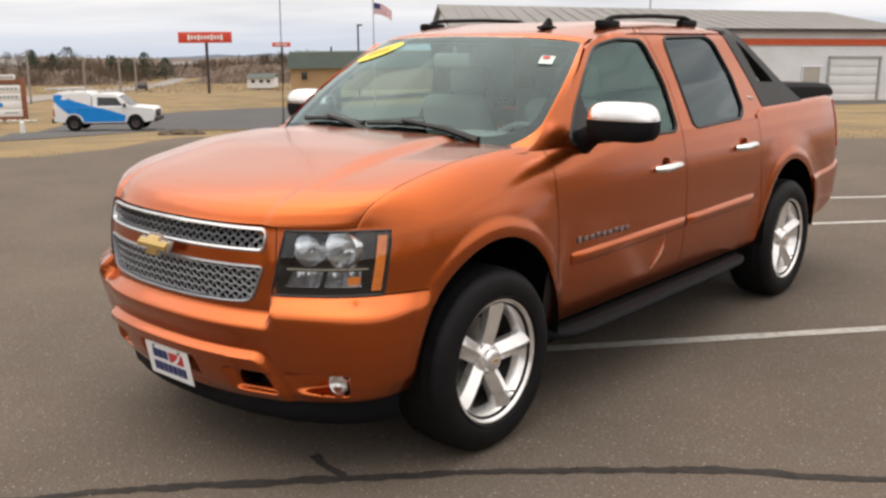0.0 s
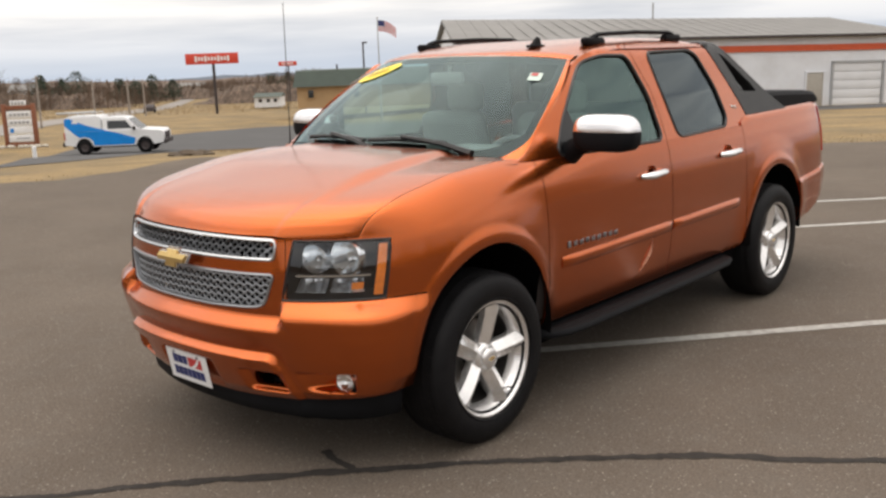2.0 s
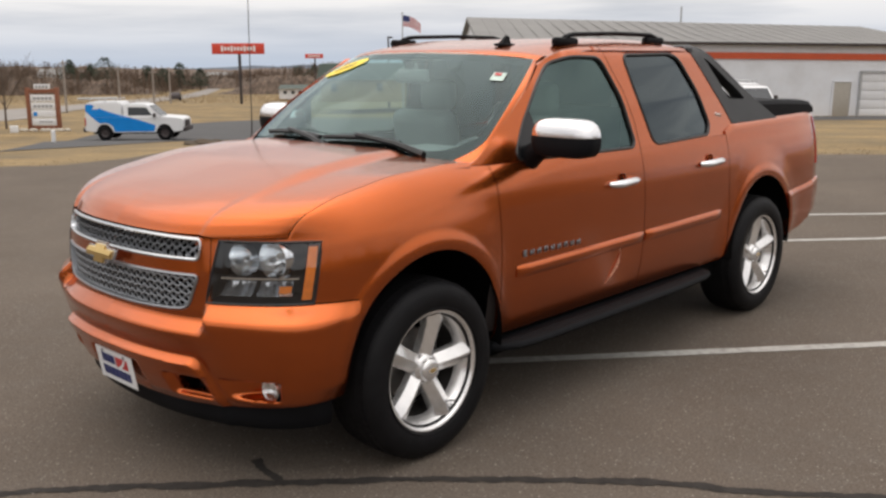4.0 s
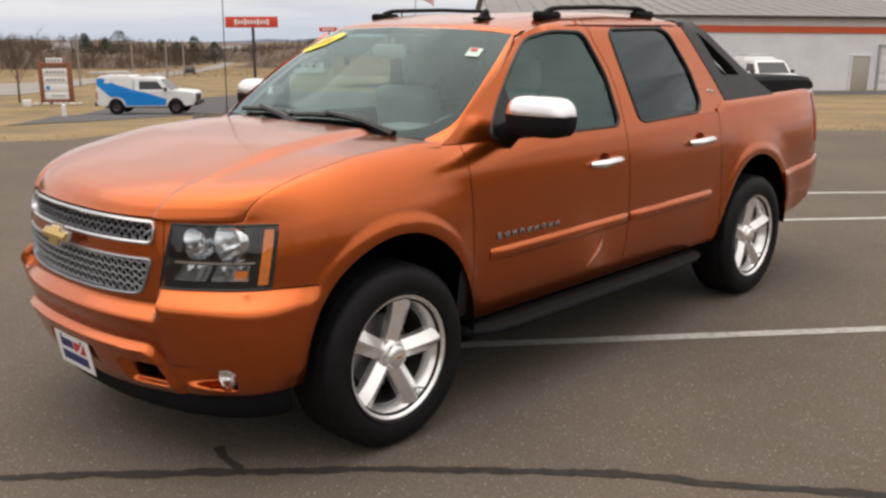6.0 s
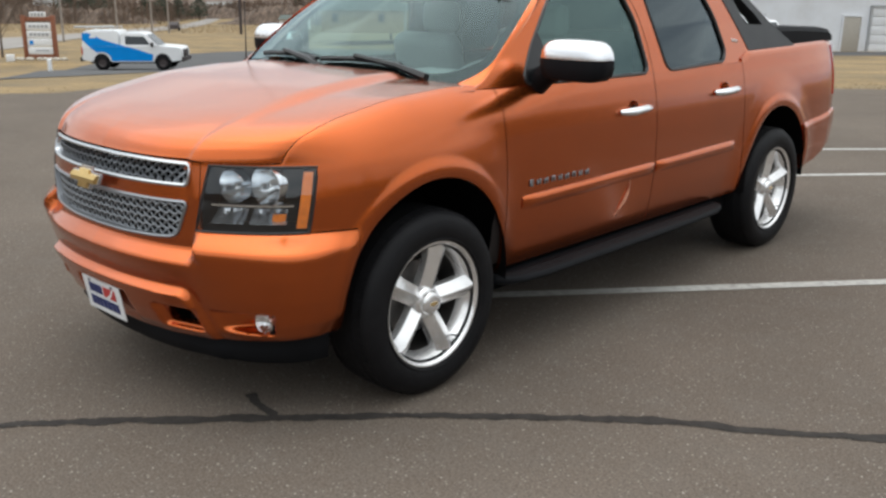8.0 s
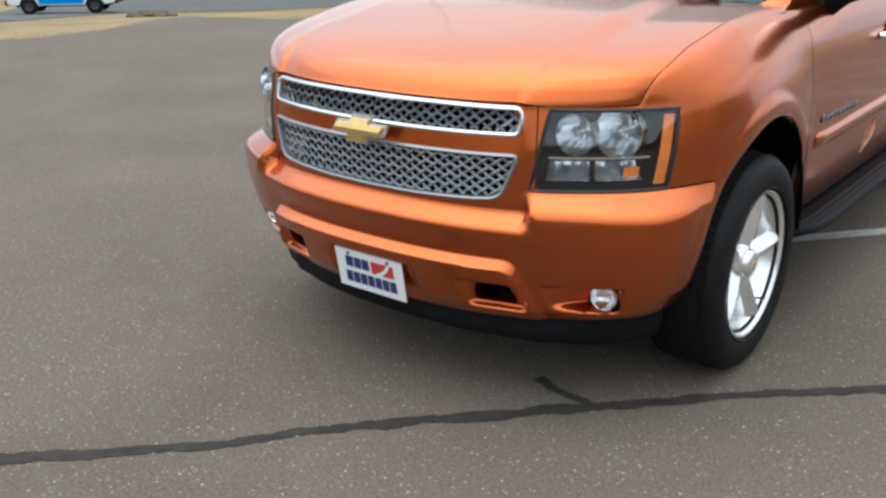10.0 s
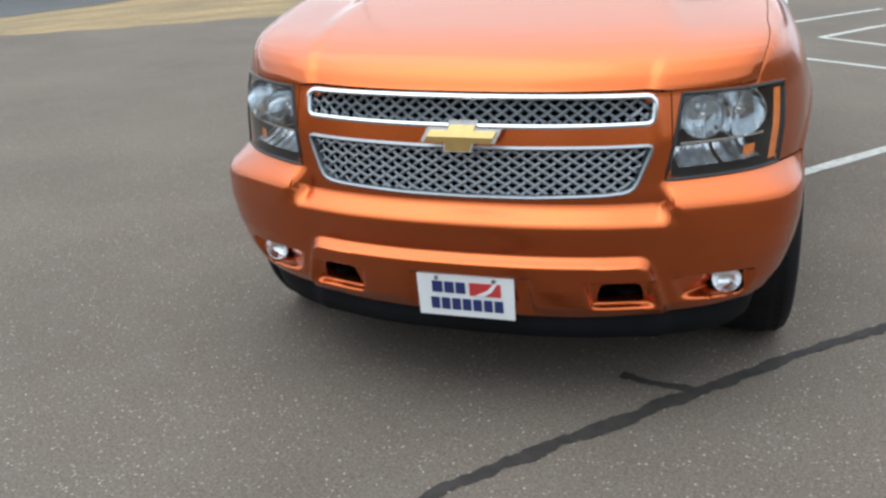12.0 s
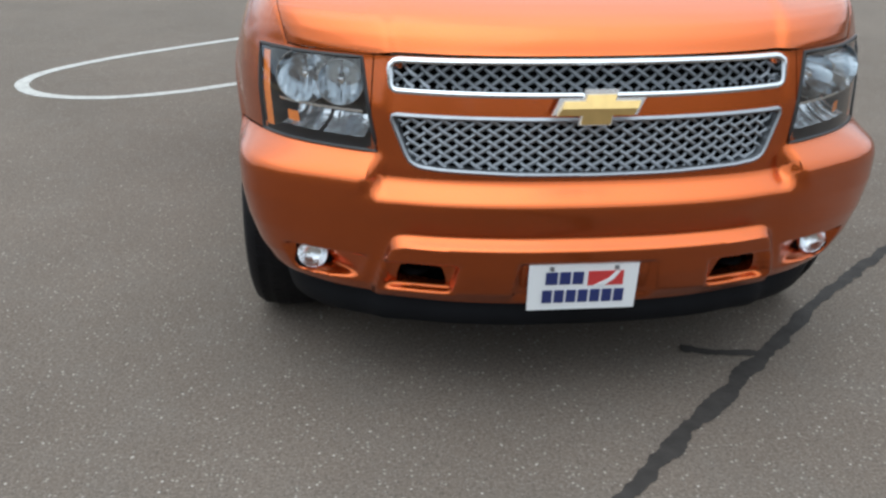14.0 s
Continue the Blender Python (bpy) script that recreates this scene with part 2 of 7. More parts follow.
def tube(bm, pts, r, segs=8, closed=False, flat=1.0, mi=0):
    """A round bar along points; r is a number or one per point; flat squashes it along z."""
    pts = [Vector(p) for p in pts]
    n = len(pts)
    rs = r if isinstance(r, (list, tuple)) else [r] * n
    rings = []
    for i, p in enumerate(pts):
        a = pts[i - 1] if i or closed else p
        b = pts[(i + 1) % n] if i < n - 1 or closed else p
        d = (b - a).normalized()
        side = d.cross(Vector((0, 0, 1)))
        side = side.normalized() if side.length > 1e-4 else Vector((1, 0, 0))
        up = side.cross(d).normalized()
        rings.append([bm.verts.new(p + rs[i] * (math.cos(2 * math.pi * k / segs) * side + flat * math.sin(2 * math.pi * k / segs) * up)) for k in range(segs)])
    pairs = list(zip(rings, rings[1:])) + ([(rings[-1], rings[0])] if closed else [])
    for a, b in pairs:
        for k in range(segs):
            bm.faces.new((a[k], a[(k + 1) % segs], b[(k + 1) % segs], b[k])).material_index = mi
    if not closed:
        bm.faces.new(rings[0]).material_index = mi
        bm.faces.new(rings[-1][::-1]).material_index = mi
    return bm


def prism(bm, poly, h, m=None, mi=0):
    """A flat outline (x, y) with the thickness h along z."""
    m = m or Matrix()
    lo = [bm.verts.new(m @ Vector((x, y, 0))) for x, y in poly]
    hi = [bm.verts.new(m @ Vector((x, y, h))) for x, y in poly]
    fs = [bm.faces.new(lo[::-1]), bm.faces.new(hi)]
    fs += [bm.faces.new((lo[i], lo[(i + 1) % len(lo)], hi[(i + 1) % len(lo)], hi[i])) for i in range(len(lo))]
    for f in fs:
        f.material_index = mi
    return bm


def smooth_curve(keys, n=400):
    """Catmull-Rom through 2D keys, sampled by arc length."""
    p = np.array(keys, float)
    p = np.vstack([2 * p[0] - p[1], p, 2 * p[-1] - p[-2]])
    out = []
    for i in range(1, len(p) - 2):
        for t in np.linspace(0, 1, 40, endpoint=False):
            a, b, c, d = p[i - 1 : i + 3]
            out.append(0.5 * (2 * b + (c - a) * t + (2 * a - 5 * b + 4 * c - d) * t**2 + (3 * b - a - 3 * c + d) * t**3))
    out.append(p[-2])
    out = np.array(out)
    s = np.r_[0, np.cumsum(np.linalg.norm(np.diff(out, axis=0), axis=1))]
    g = np.linspace(0, s[-1], n)
    return g, np.stack([np.interp(g, s, out[:, k]) for k in range(out.shape[1])], 1)


def sstep(a, b, x):
    t = np.clip((np.asarray(x, float) - a) / (b - a), 0, 1)
    return t * t * (3 - 2 * t)


def lut(x, *pairs):
    a = np.array(pairs, float)
    return np.interp(x, a[:, 0], a[:, 1])


def soft(x, w, *pairs):
    """lut with its corners rounded over a width w."""
    x = np.asarray(x, float)
    k = np.exp(-np.linspace(-1.6, 1.6, 9) ** 2)
    return sum(a * lut(x + d * w, *pairs) for a, d in zip(k, np.linspace(-1, 1, 9))) / k.sum()


def inside(poly, x, y):
    poly = np.asarray(poly, float)
    r = np.zeros(np.shape(x), bool)
    for (x0, y0), (x1, y1) in zip(poly, np.roll(poly, -1, 0)):
        c = ((y0 > y) != (y1 > y)) & (x < (x1 - x0) * (y - y0) / (y1 - y0 + 1e-12) + x0)
        r ^= c
    return r


def nearest_on(poly, x, y):
    poly = np.asarray(poly, float)
    best = None
    for a, b in zip(poly, np.roll(poly, -1, 0)):
        d = b - a
        t = np.clip(((x - a[0]) * d[0] + (y - a[1]) * d[1]) / (d @ d + 1e-12), 0, 1)
        q = a + t * d
        e = (q[0] - x) ** 2 + (q[1] - y) ** 2
        if best is None or e < best[0]:
            best = (e, q)
    return best[1]


def panel(surface, a, b, cuts=(), mirror=1, lip=0.02):
    """A sheet over grids a, b of two parameters, with openings cut along outlines in those parameters and turned-in lips round them."""
    a, b = np.array(a, float), np.array(b, float)
    n, m = a.shape
    kill = np.zeros((n - 1, m - 1), bool)
    tags = np.zeros((n, m), int)
    for k, (poly, sharp) in enumerate(cuts, 1):
        ins = inside(poly, a, b)
        f = ins[:-1, :-1] & ins[1:, :-1] & ins[1:, 1:] & ins[:-1, 1:]
        kill |= f
        used = np.zeros((n, m), bool)
        g = ~f
        used[:-1, :-1] |= g
        used[1:, :-1] |= g
        used[1:, 1:] |= g
        used[:-1, 1:] |= g
        move = ins & used
        for i, j in zip(*np.nonzero(move)):
            a[i, j], b[i, j] = nearest_on(poly, a[i, j], b[i, j])
            tags[i, j] = k
        if sharp:
            for px, py in poly:
                d = np.where(tags == k, (a - px) ** 2 + (b - py) ** 2, 9)
                i, j = np.unravel_index(d.argmin(), d.shape)
                if d[i, j] < 0.0016:
                    a[i, j], b[i, j] = px, py
    x, y, z = surface(a, b)
    bm = bmesh.new()
    grid = [[bm.verts.new((mirror * x[i, j], y[i, j], z[i, j])) for j in range(m)] for i in range(n)]
    for i in range(n - 1):
        for j in range(m - 1):
            if not kill[i, j]:
                q = [grid[i][j], grid[i + 1][j], grid[i + 1][j + 1], grid[i][j + 1]]
                bm.faces.new(q if mirror > 0 else q[::-1])
    bmesh.ops.remove_doubles(bm, verts=bm.verts[:], dist=0.0004)
    for v in [v for v in bm.verts if not v.link_faces]:
        bm.verts.remove(v)
    bmesh.ops.recalc_face_normals(bm, faces=bm.faces[:])
    if lip:
        bm.normal_update()
        edges = [e for e in bm.edges if e.is_boundary and not all(abs(v.co.x) < 1e-5 for v in e.verts)]
        inward = {}
        for e in edges:
            for v in e.verts:
                if v not in inward:
                    nrm = sum((f.normal for f in v.link_faces), Vector())
                    inward[v] = nrm.normalized() if nrm.length else Vector((0, 0, 1))
        sgn = 1 if sum(inward[v].dot(v.co - Vector((0, 1.5, 0.6))) for v in inward) > 0 else -1
        made = {v: bm.verts.new(v.co - sgn * lip * inward[v]) for v in inward}
        for e in edges:
            p, q = e.verts
            bm.faces.new((p, q, made[q], made[p]))
    return bm


# ---- the orange pickup ----
# Plan of its waist: front centre, round the corner, along the flank, to the tail.
PLAN_S, PLAN = smooth_curve([(0, -0.955), (0.2, -0.947), (0.4, -0.915), (0.565, -0.855), (0.70, -0.77), (0.80, -0.68), (0.877, -0.568), (0.925, -0.44),
                             (0.95, -0.28), (0.957, -0.05), (0.957, 0.4), (0.957, 1.0), (0.957, 2.0), (0.957, 3.0), (0.957, 3.7), (0.95, 4.05), (0.928, 4.28),
                             (0.87, 4.42), (0.75, 4.49), (0.4, 4.53), (0, 4.54)], 1600)
PLAN_T = np.gradient(PLAN, axis=0)
PLAN_T /= np.linalg.norm(PLAN_T, axis=1)[:, None]
PLAN_T[0], PLAN_T[-1] = (1, 0), (-1, 0)
ARCH_F, ARCH_R, ARCH_RAD = (0.008, 0.476), (3.276, 0.492), 0.464


TOP_KEYS = ((-0.95, 1.052), (-0.645, 1.052), (-0.635, 1.078), (-0.618, 1.107), (-0.592, 1.133), (-0.555, 1.156), (-0.49, 1.178), (-0.41, 1.197), (-0.09, 1.252), (0.25, 1.275), (0.45, 1.268), (0.6, 1.258), (2.7, 1.258), (2.9, 1.325), (4.1, 1.335), (4.5, 1.33))


def top_line(s):
    """Height of the shoulder along the plan."""
    y, x = np.interp(s, PLAN_S, PLAN[:, 1]), np.interp(s, PLAN_S, PLAN[:, 0])
    z = lut(y, *TOP_KEYS)
    return np.where(y < -0.56, z, soft(y, 0.06, *TOP_KEYS))


def shell(s, z, out=0.0):
    """The outer skin of the lower body."""
    s, z = np.asarray(s, float), np.asarray(z, float)
    x, y = np.interp(s, PLAN_S, PLAN[:, 0]), np.interp(s, PLAN_S, PLAN[:, 1])
    tx, ty = np.interp(s, PLAN_S, PLAN_T[:, 0]), np.interp(s, PLAN_S, PLAN_T[:, 1])
    nx, ny = ty, -tx
    centre = soft(z, 0.009, (0.28, 0.120), (0.36, 0.080), (0.40, 0.052), (0.50, 0.022), (0.56, 0.004), (0.60, -0.008), (0.655, -0.031), (0.672, -0.036), (0.684, -0.032), (0.722, 0.010), (0.735, 0.016), (0.76, 0.012), (0.90, 0.014), (1.0, 0.03), (1.05, 0.05))
    # lower centre: a trapezoid that stands proud, with a broad chamfer along its top and sides
    d_top, d_side = 0.578 - z, (lut(z, (0.33, 0.640), (0.585, 0.525)) - x) * 0.91
    k = 0.030
    blend = np.clip(0.5 + 0.5 * (d_side - d_top) / k, 0, 1)
    deep = d_side * (1 - blend) + d_top * blend - k * blend * (1 - blend)
    proud = np.clip(deep / 0.028, 0, 1) ** 1.2 * lut(z, (0.33, 0.016), (0.38, 0.024), (0.46, 0.036), (0.55, 0.040), (0.6, 0.040))
    corner = soft(z, 0.014, (0.28, 0.085), (0.36, 0.050), (0.40, 0.024), (0.46, 0.002), (0.55, -0.024), (0.64, -0.044), (0.71, -0.055), (0.735, -0.054), (0.755, -0.040), (0.795, 0.002), (0.81, 0.006), (0.92, 0.012), (1.05, 0.036))
    half_step = lut(z, (0.60, 0.13), (0.66, 0.09), (0.71, 0.022), (0.735, 0.011))
    wc = 1 - sstep(-1.0, 1.0, (x + 0.10 * (z - 0.70) - 0.570) / half_step)
    wc = np.where(y > -0.5, 0, wc)
    front = wc * centre + (1 - wc) * corner - proud
    # pockets for the fog lamp and the plate
    fogp = np.clip((x - 0.592 - 0.45 * (0.495 - z)) / 0.16, 0, 1) ** 0.8 * (1 - sstep(0.786, 0.800, x)) * sstep(0.402, 0.430, z) * (1 - sstep(0.484, 0.504, z))
    platep = (1 - sstep(0.185, 0.205, x + 0.12 * (z - 0.42))) * (1 - sstep(0.498, 0.515, z)) * sstep(0.36, 0.40, z)
    side_in = np.abs(x - 0.460 + 0.25 * (z - 0.44)) / 0.098
    hookp = (1 - sstep(0.84, 1.10, side_in)) * sstep(0.386, 0.410, z) * (1 - sstep(0.482, 0.502, z))
    front = front + 0.034 * hookp * (y < -0.5) + 0.085 * fogp * (y < -0.4) + 0.016 * platep * (y < -0.5)
    flank = -soft(z, 0.03, (0.30, -0.105), (0.40, -0.066), (0.47, -0.038), (0.60, -0.014), (0.75, 0.0), (0.95, -0.001), (1.05, -0.007), (1.12, -0.016), (1.2, -0.032), (1.258, -0.047), (1.33, -0.062))
    ws = sstep(-0.66, -0.34, y)
    o = -(front * (1 - ws) + flank * ws)
    tail = sstep(4.0, 4.3, y)
    o = np.where(y > 4.2, o - 0.01 * tail, o)
    # wheel-arch flares
    for (cy, cz) in (ARCH_F, ARCH_R):
        d = np.hypot(y - cy, z - cz) - ARCH_RAD
        f = (0.017 * (1 - sstep(0.0, 0.30 if cy < 1 else 0.22, d)) + 0.008 * (1 - sstep(0.040, 0.085, d))) * (z > 0.3)
        if cy < 1:
            f = f * (1 - sstep(0.36, 0.60, y))
        f = f * (1 - 0.5 * sstep(0.0, 0.05, 0.02 - d))
        f = f * sstep(0.36, 0.5, z) * (1 if cy > 1 else sstep(-0.62, -0.40, y))
        o = o + f
    # bumper corners stand fuller than the lamps above them
    o = o + 0.050 * np.exp(-(((y + 0.60) / 0.17) ** 2)) * lut(z, (0.30, 0.3), (0.38, 0.7), (0.46, 1.0), (0.55, 1.1), (0.64, 1.05), (0.72, 0.85), (0.745, 0.75), (0.757, 0.60), (0.795, 0.14), (0.80, 0.12), (1.06, 0.12))
    # full fender over the front wheel
    o = o + 0.022 * np.exp(-((y + 0.08) / 0.42) ** 2 - ((z - 0.93) / 0.17) ** 2)
    # shoulder rounded over towards the hood, and to the bed rail
    zt = top_line(s)
    inset = soft(y, 0.07, (-0.95, 0.0), (-0.64, 0.0), (-0.57, 0.030), (-0.48, 0.060), (-0.38, 0.085), (0.10, 0.085), (0.25, 0.110), (0.40, 0.150), (0.50, 0.140), (0.62, 0.092), (0.80, 0.038), (1.0, 0.010), (1.15, 0.0), (2.75, 0.0), (2.95, 0.03), (4.4, 0.03))
    r = soft(y, 0.10, (-0.8, 0.06), (-0.55, 0.15), (-0.41, 0.18), (0.0, 0.17), (0.3, 0.14), (0.6, 0.12), (1.1, 0.06), (2.8, 0.04))
    # towards the cab the shoulder runs up into the pillar and never lies flat
    rise = soft(y, 0.08, (-0.1, 0.9995), (0.10, 0.9995), (0.25, 0.94), (0.40, 0.80), (0.50, 0.74), (0.80, 0.66), (2.6, 0.66), (2.8, 0.9995))
    t = np.clip((z - (zt - r)) / r, 0, 1) * rise
    o = o - inset * (1 - np.sqrt(1 - t * t)) + out
    return x + nx * o, y + ny * o, z


def s_at(x, y, z):
    """The place along the plan of a point of the skin."""
    g = PLAN_S
    px, py, _ = shell(g, np.full_like(g, z))
    return float(g[np.argmin((px - x) ** 2 + (py - y) ** 2)])


def s_of_y(y, z=0.8):
    return s_at(1.0, y, z)


def sheet_grid(s0, s1, lo, hi, ds=0.02, dz=0.012):
    s = np.linspace(s0, s1, max(3, int((s1 - s0) / ds)))
    v = np.linspace(0, 1, max(3, int(0.7 / dz)) if ds else 10)
    lo = lo(s) if callable(lo) else np.full_like(s, lo)
    hi = hi(s) if callable(hi) else np.full_like(s, hi)
    return np.repeat(s[:, None], len(v), 1), lo[:, None] + v[None, :] * (hi - lo)[:, None]


def circle(c, r, n=64, conv=lambda y: y):
    return [(conv(c[0] + r * math.cos(2 * math.pi * k / n)), c[1] + r * math.sin(2 * math.pi * k / n)) for k in range(n)]


truck = thing("pickup_truck", "metallic orange four-door pickup with chrome mirrors, parked across a painted stall", "pickup truck")
S_GRILLE = s_at(0.578, -0.845, 0.92)
S_WAIST = s_of_y(0.0)
conv = lambda y: S_WAIST + y  # the flank is straight: plan length and y run together
arch_f, arch_r = circle(ARCH_F, ARCH_RAD, conv=conv), circle(ARCH_R, ARCH_RAD, conv=conv)
S_BUMP = S_WAIST - 0.40
HL = [(s_at(0.562, -0.857, 0.80), 0.803), (s_at(0.877, -0.568, 0.80), 0.803), (s_at(0.845, -0.504, 1.04), 1.040), (s_at(0.608, -0.812, 1.04), 1.044)]

# lower openings of the bumper: tow hooks, in plan length and height
S4 = lambda x: float(np.interp(x, PLAN[:400, 0], PLAN_S[:400]))
HOOK = [(S4(0.392), 0.411), (S4(0.536), 0.411), (S4(0.530), 0.440), (S4(0.516), 0.474), (S4(0.504), 0.481), (S4(0.410), 0.481), (S4(0.398), 0.474), (S4(0.392), 0.440)]


def bumper_half(mirror):
    lo = lambda s: lut(np.interp(s, PLAN_S, PLAN[:, 1]), (-0.96, 0.352), (-0.85, 0.362), (-0.7, 0.378), (-0.5, 0.394))
    hi = lambda s: lut(np.interp(s, PLAN_S, PLAN[:, 0]), (0, 0.742), (0.552, 0.742), (0.576, 0.797), (0.6, 0.799), (1, 0.797))
    a, b = sheet_grid(0, S_BUMP, lo, hi, 0.009, 0.0075)
    return panel(shell, a, b, [(HOOK, False), (arch_f, False)], mirror, lip=0.03)


def join(*bms):
    out = bms[0]
    for b in bms[1:]:
        me = bpy.data.meshes.new("tmp")
        b.to_mesh(me)
        b.free()
        out.from_mesh(me)
        bpy.data.meshes.remove(me)
    bmesh.ops.remove_doubles(out, verts=[v for v in out.verts if abs(v.co.x) < 1e-4], dist=1e-4)
    return out


bumper = part("front_bumper", join(bumper_half(1), bumper_half(-1)), PAINT, truck, "orange painted front bumper", flat_angle=60)

# grille surround with its two openings
UP = [(0.0, 0.968), (0.25, 0.969), (0.516, 0.972), (0.523, 0.974), (0.528, 0.979), (0.530, 0.987), (0.534, 1.022), (0.533, 1.030), (0.528, 1.036), (0.519, 1.038), (0.25, 1.040), (0.0, 1.040)]
LOW = [(0.0, 0.756), (0.2, 0.758), (0.40, 0.766), (0.450, 0.771), (0.468, 0.777), (0.480, 0.786), (0.490, 0.803), (0.524, 0.893), (0.523, 0.899), (0.517, 0.901), (0.25, 0.899), (0.0, 0.897)]
GR_UP, GR_LOW = [(S4(x) - (1e-3 if x == 0 else 0), z) for x, z in UP], [(S4(x) - (1e-3 if x == 0 else 0), z) for x, z in LOW]


def surround_half(mirror):
    a, b = sheet_grid(0, S_GRILLE, 0.738, 1.052, 0.012, 0.016)
    return panel(shell, a, b, [(GR_UP, True), (GR_LOW, True)], mirror, lip=0.02)


part("grille_surround", join(surround_half(1), surround_half(-1)), PAINT, truck, flat_angle=60)


def on_shell(s, z, out=0.0, mirror=1):
    x, y, zz = shell(np.array([s]), np.array([z]), out)
    return Vector((mirror * x[0], y[0], zz[0]))


def full_outline(half):
    """Both halves of an outline given from the centre bottom round to the centre top."""
    return [(s, z, 1) for s, z in half] + [(s, z, -1) for s, z in half[::-1][1:-1]]


def frame_ring(half, w, depth, out):
    """A flat chrome bar round an opening."""
    pts = full_outline([(max(s, 0), z) for s, z in half])
    n = len(pts)
    p2 = np.array([(m * s, z) for s, z, m in pts])
    nxt, prv = np.roll(p2, -1, 0), np.roll(p2, 1, 0)
    t = nxt - prv
    t /= np.linalg.norm(t, axis=1)[:, None]
    nrm = np.stack([t[:, 1], -t[:, 0]], 1)
    bm = bmesh.new()
    rings = []
    for k in range(n):
        r = []
        for d, o in ((-0.002, out - depth), (-0.002, out), (w * 0.35, out + 0.004), (w, out), (w, out - depth)):
            q = p2[k] + nrm[k] * d
            r.append(bm.verts.new(on_shell(abs(q[0]), q[1], o, 1 if q[0] >= 0 else -1)))
        rings.append(r)
    for k in range(n):
        a, b = rings[k], rings[(k + 1) % n]
        for i in range(4):
            bm.faces.new((a[i], a[i + 1], b[i + 1], b[i]))
    return bm


def dense(half, step=0.03):
    out = []
    for (a, b), (c, d) in zip(half, half[1:]):
        n = max(1, int(math.hypot(c - a, d - b) / step))
        out += [(a + (c - a) * k / n, b + (d - b) * k / n) for k in range(n)]
    return out + [half[-1]]


def weave(half, pitch_s=0.0445, pitch_z=0.0302, r=0.0037):
    """Crossing bars of a woven grille, bowed over and under each other."""
    pts = full_outline([(max(s, 0), z) for s, z in half])
    poly = [(m * s, z) for s, z, m in pts]
    z0, z1, s1 = min(p[1] for p in poly), max(p[1] for p in poly), max(p[0] for p in poly)
    bm = bmesh.new()
    slope = pitch_z / (pitch_s / 2) * 0.5
    for sign in (1, -1):
        c = -s1 - 0.6
        while c < s1 + 0.6:
            run = []
            for z in np.arange(z0 - 0.002, z1 + 0.004, 0.0042):
                s = c + sign * (z - z0) / slope
                ok = bool(inside(poly, np.array(s), np.array(z)))
                if ok:
                    wob = 0.0032 * sign * math.cos(2 * math.pi * (s + s1 + 0.6) / pitch_s)
                    run.append(on_shell(abs(s), z, -0.016 + wob, 1 if s >= 0 else -1))
                if (not ok or z > z1 - 0.004) and len(run) > 1:
                    tube(bm, run, r, 6, flat=1.4)
                if not ok:
                    run = []
            c += pitch_s
    return bm


def back_plate(half, out=-0.09):
    pts = full_outline([(max(s, 0), z) for s, z in half])
    bm = bmesh.new()
    bm.faces.new([bm.verts.new(on_shell(s, z, out, m)) for s, z, m in pts])
    bmesh.ops.triangulate(bm, faces=bm.faces[:])
    return bm


grille = part("grille", weave(GR_UP), SATIN, truck, "woven satin chrome mesh grille")
part("lower_mesh", weave(GR_LOW), SATIN, grille)
part("upper_frame", frame_ring(dense(GR_UP), 0.012, 0.03, 0.006), FRAME_CHROME, grille, "chrome frame")
part("lower_frame", frame_ring(dense(GR_LOW), 0.010, 0.03, 0.005), SATIN, grille, "chrome frame")
# near-black sheets paint the deep shade behind the mesh
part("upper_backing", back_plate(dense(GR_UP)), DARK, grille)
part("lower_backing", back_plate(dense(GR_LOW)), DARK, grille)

# cross-shaped badge
bt = [(-0.095, -0.010), (-0.036, -0.010), (-0.040, -0.033), (0.028, -0.033), (0.032, -0.010), (0.082, -0.010), (0.098, 0.026), (0.038, 0.026), (0.042, 0.042), (-0.026, 0.042), (-0.030, 0.026), (-0.078, 0.026)]
bt = [(x * 1.10, y) for x, y in bt]
bm_face = Matrix.Translation((-0.008, -0.972, 0.932)) @ pose(0, 0, 0, 82, 0, 0)
badge = part("badge", prism(bmesh.new(), [(x * 1.13, y * 1.16 + (0.007 if y > 0.03 else 0.002)) for x, y in bt], 0.012, bm_face), ALLOY, truck, "gold cross-shaped badge with chrome rim")
bmb = prism(bmesh.new(), bt, 0.020, bm_face)
# a ridge along the middle of the gold face
_c, _up, _out = bm_face @ Vector((0, 0.008, 0)), bm_face.to_3x3() @ Vector((0, 1, 0)), bm_face.to_3x3() @ Vector((0, 0, 1))
bmesh.ops.bisect_plane(bmb, geom=bmb.verts[:] + bmb.edges[:] + bmb.faces[:], plane_co=_c, plane_no=_up)
for q in bmb.verts:
    if abs((q.co - _c).dot(_up)) < 0.0005 and (q.co - _c).dot(_out) > 0.005:
        q.co += _out * 0.008
part("gold_face", bmb, GOLD, badge, flat_angle=10)
del bmb

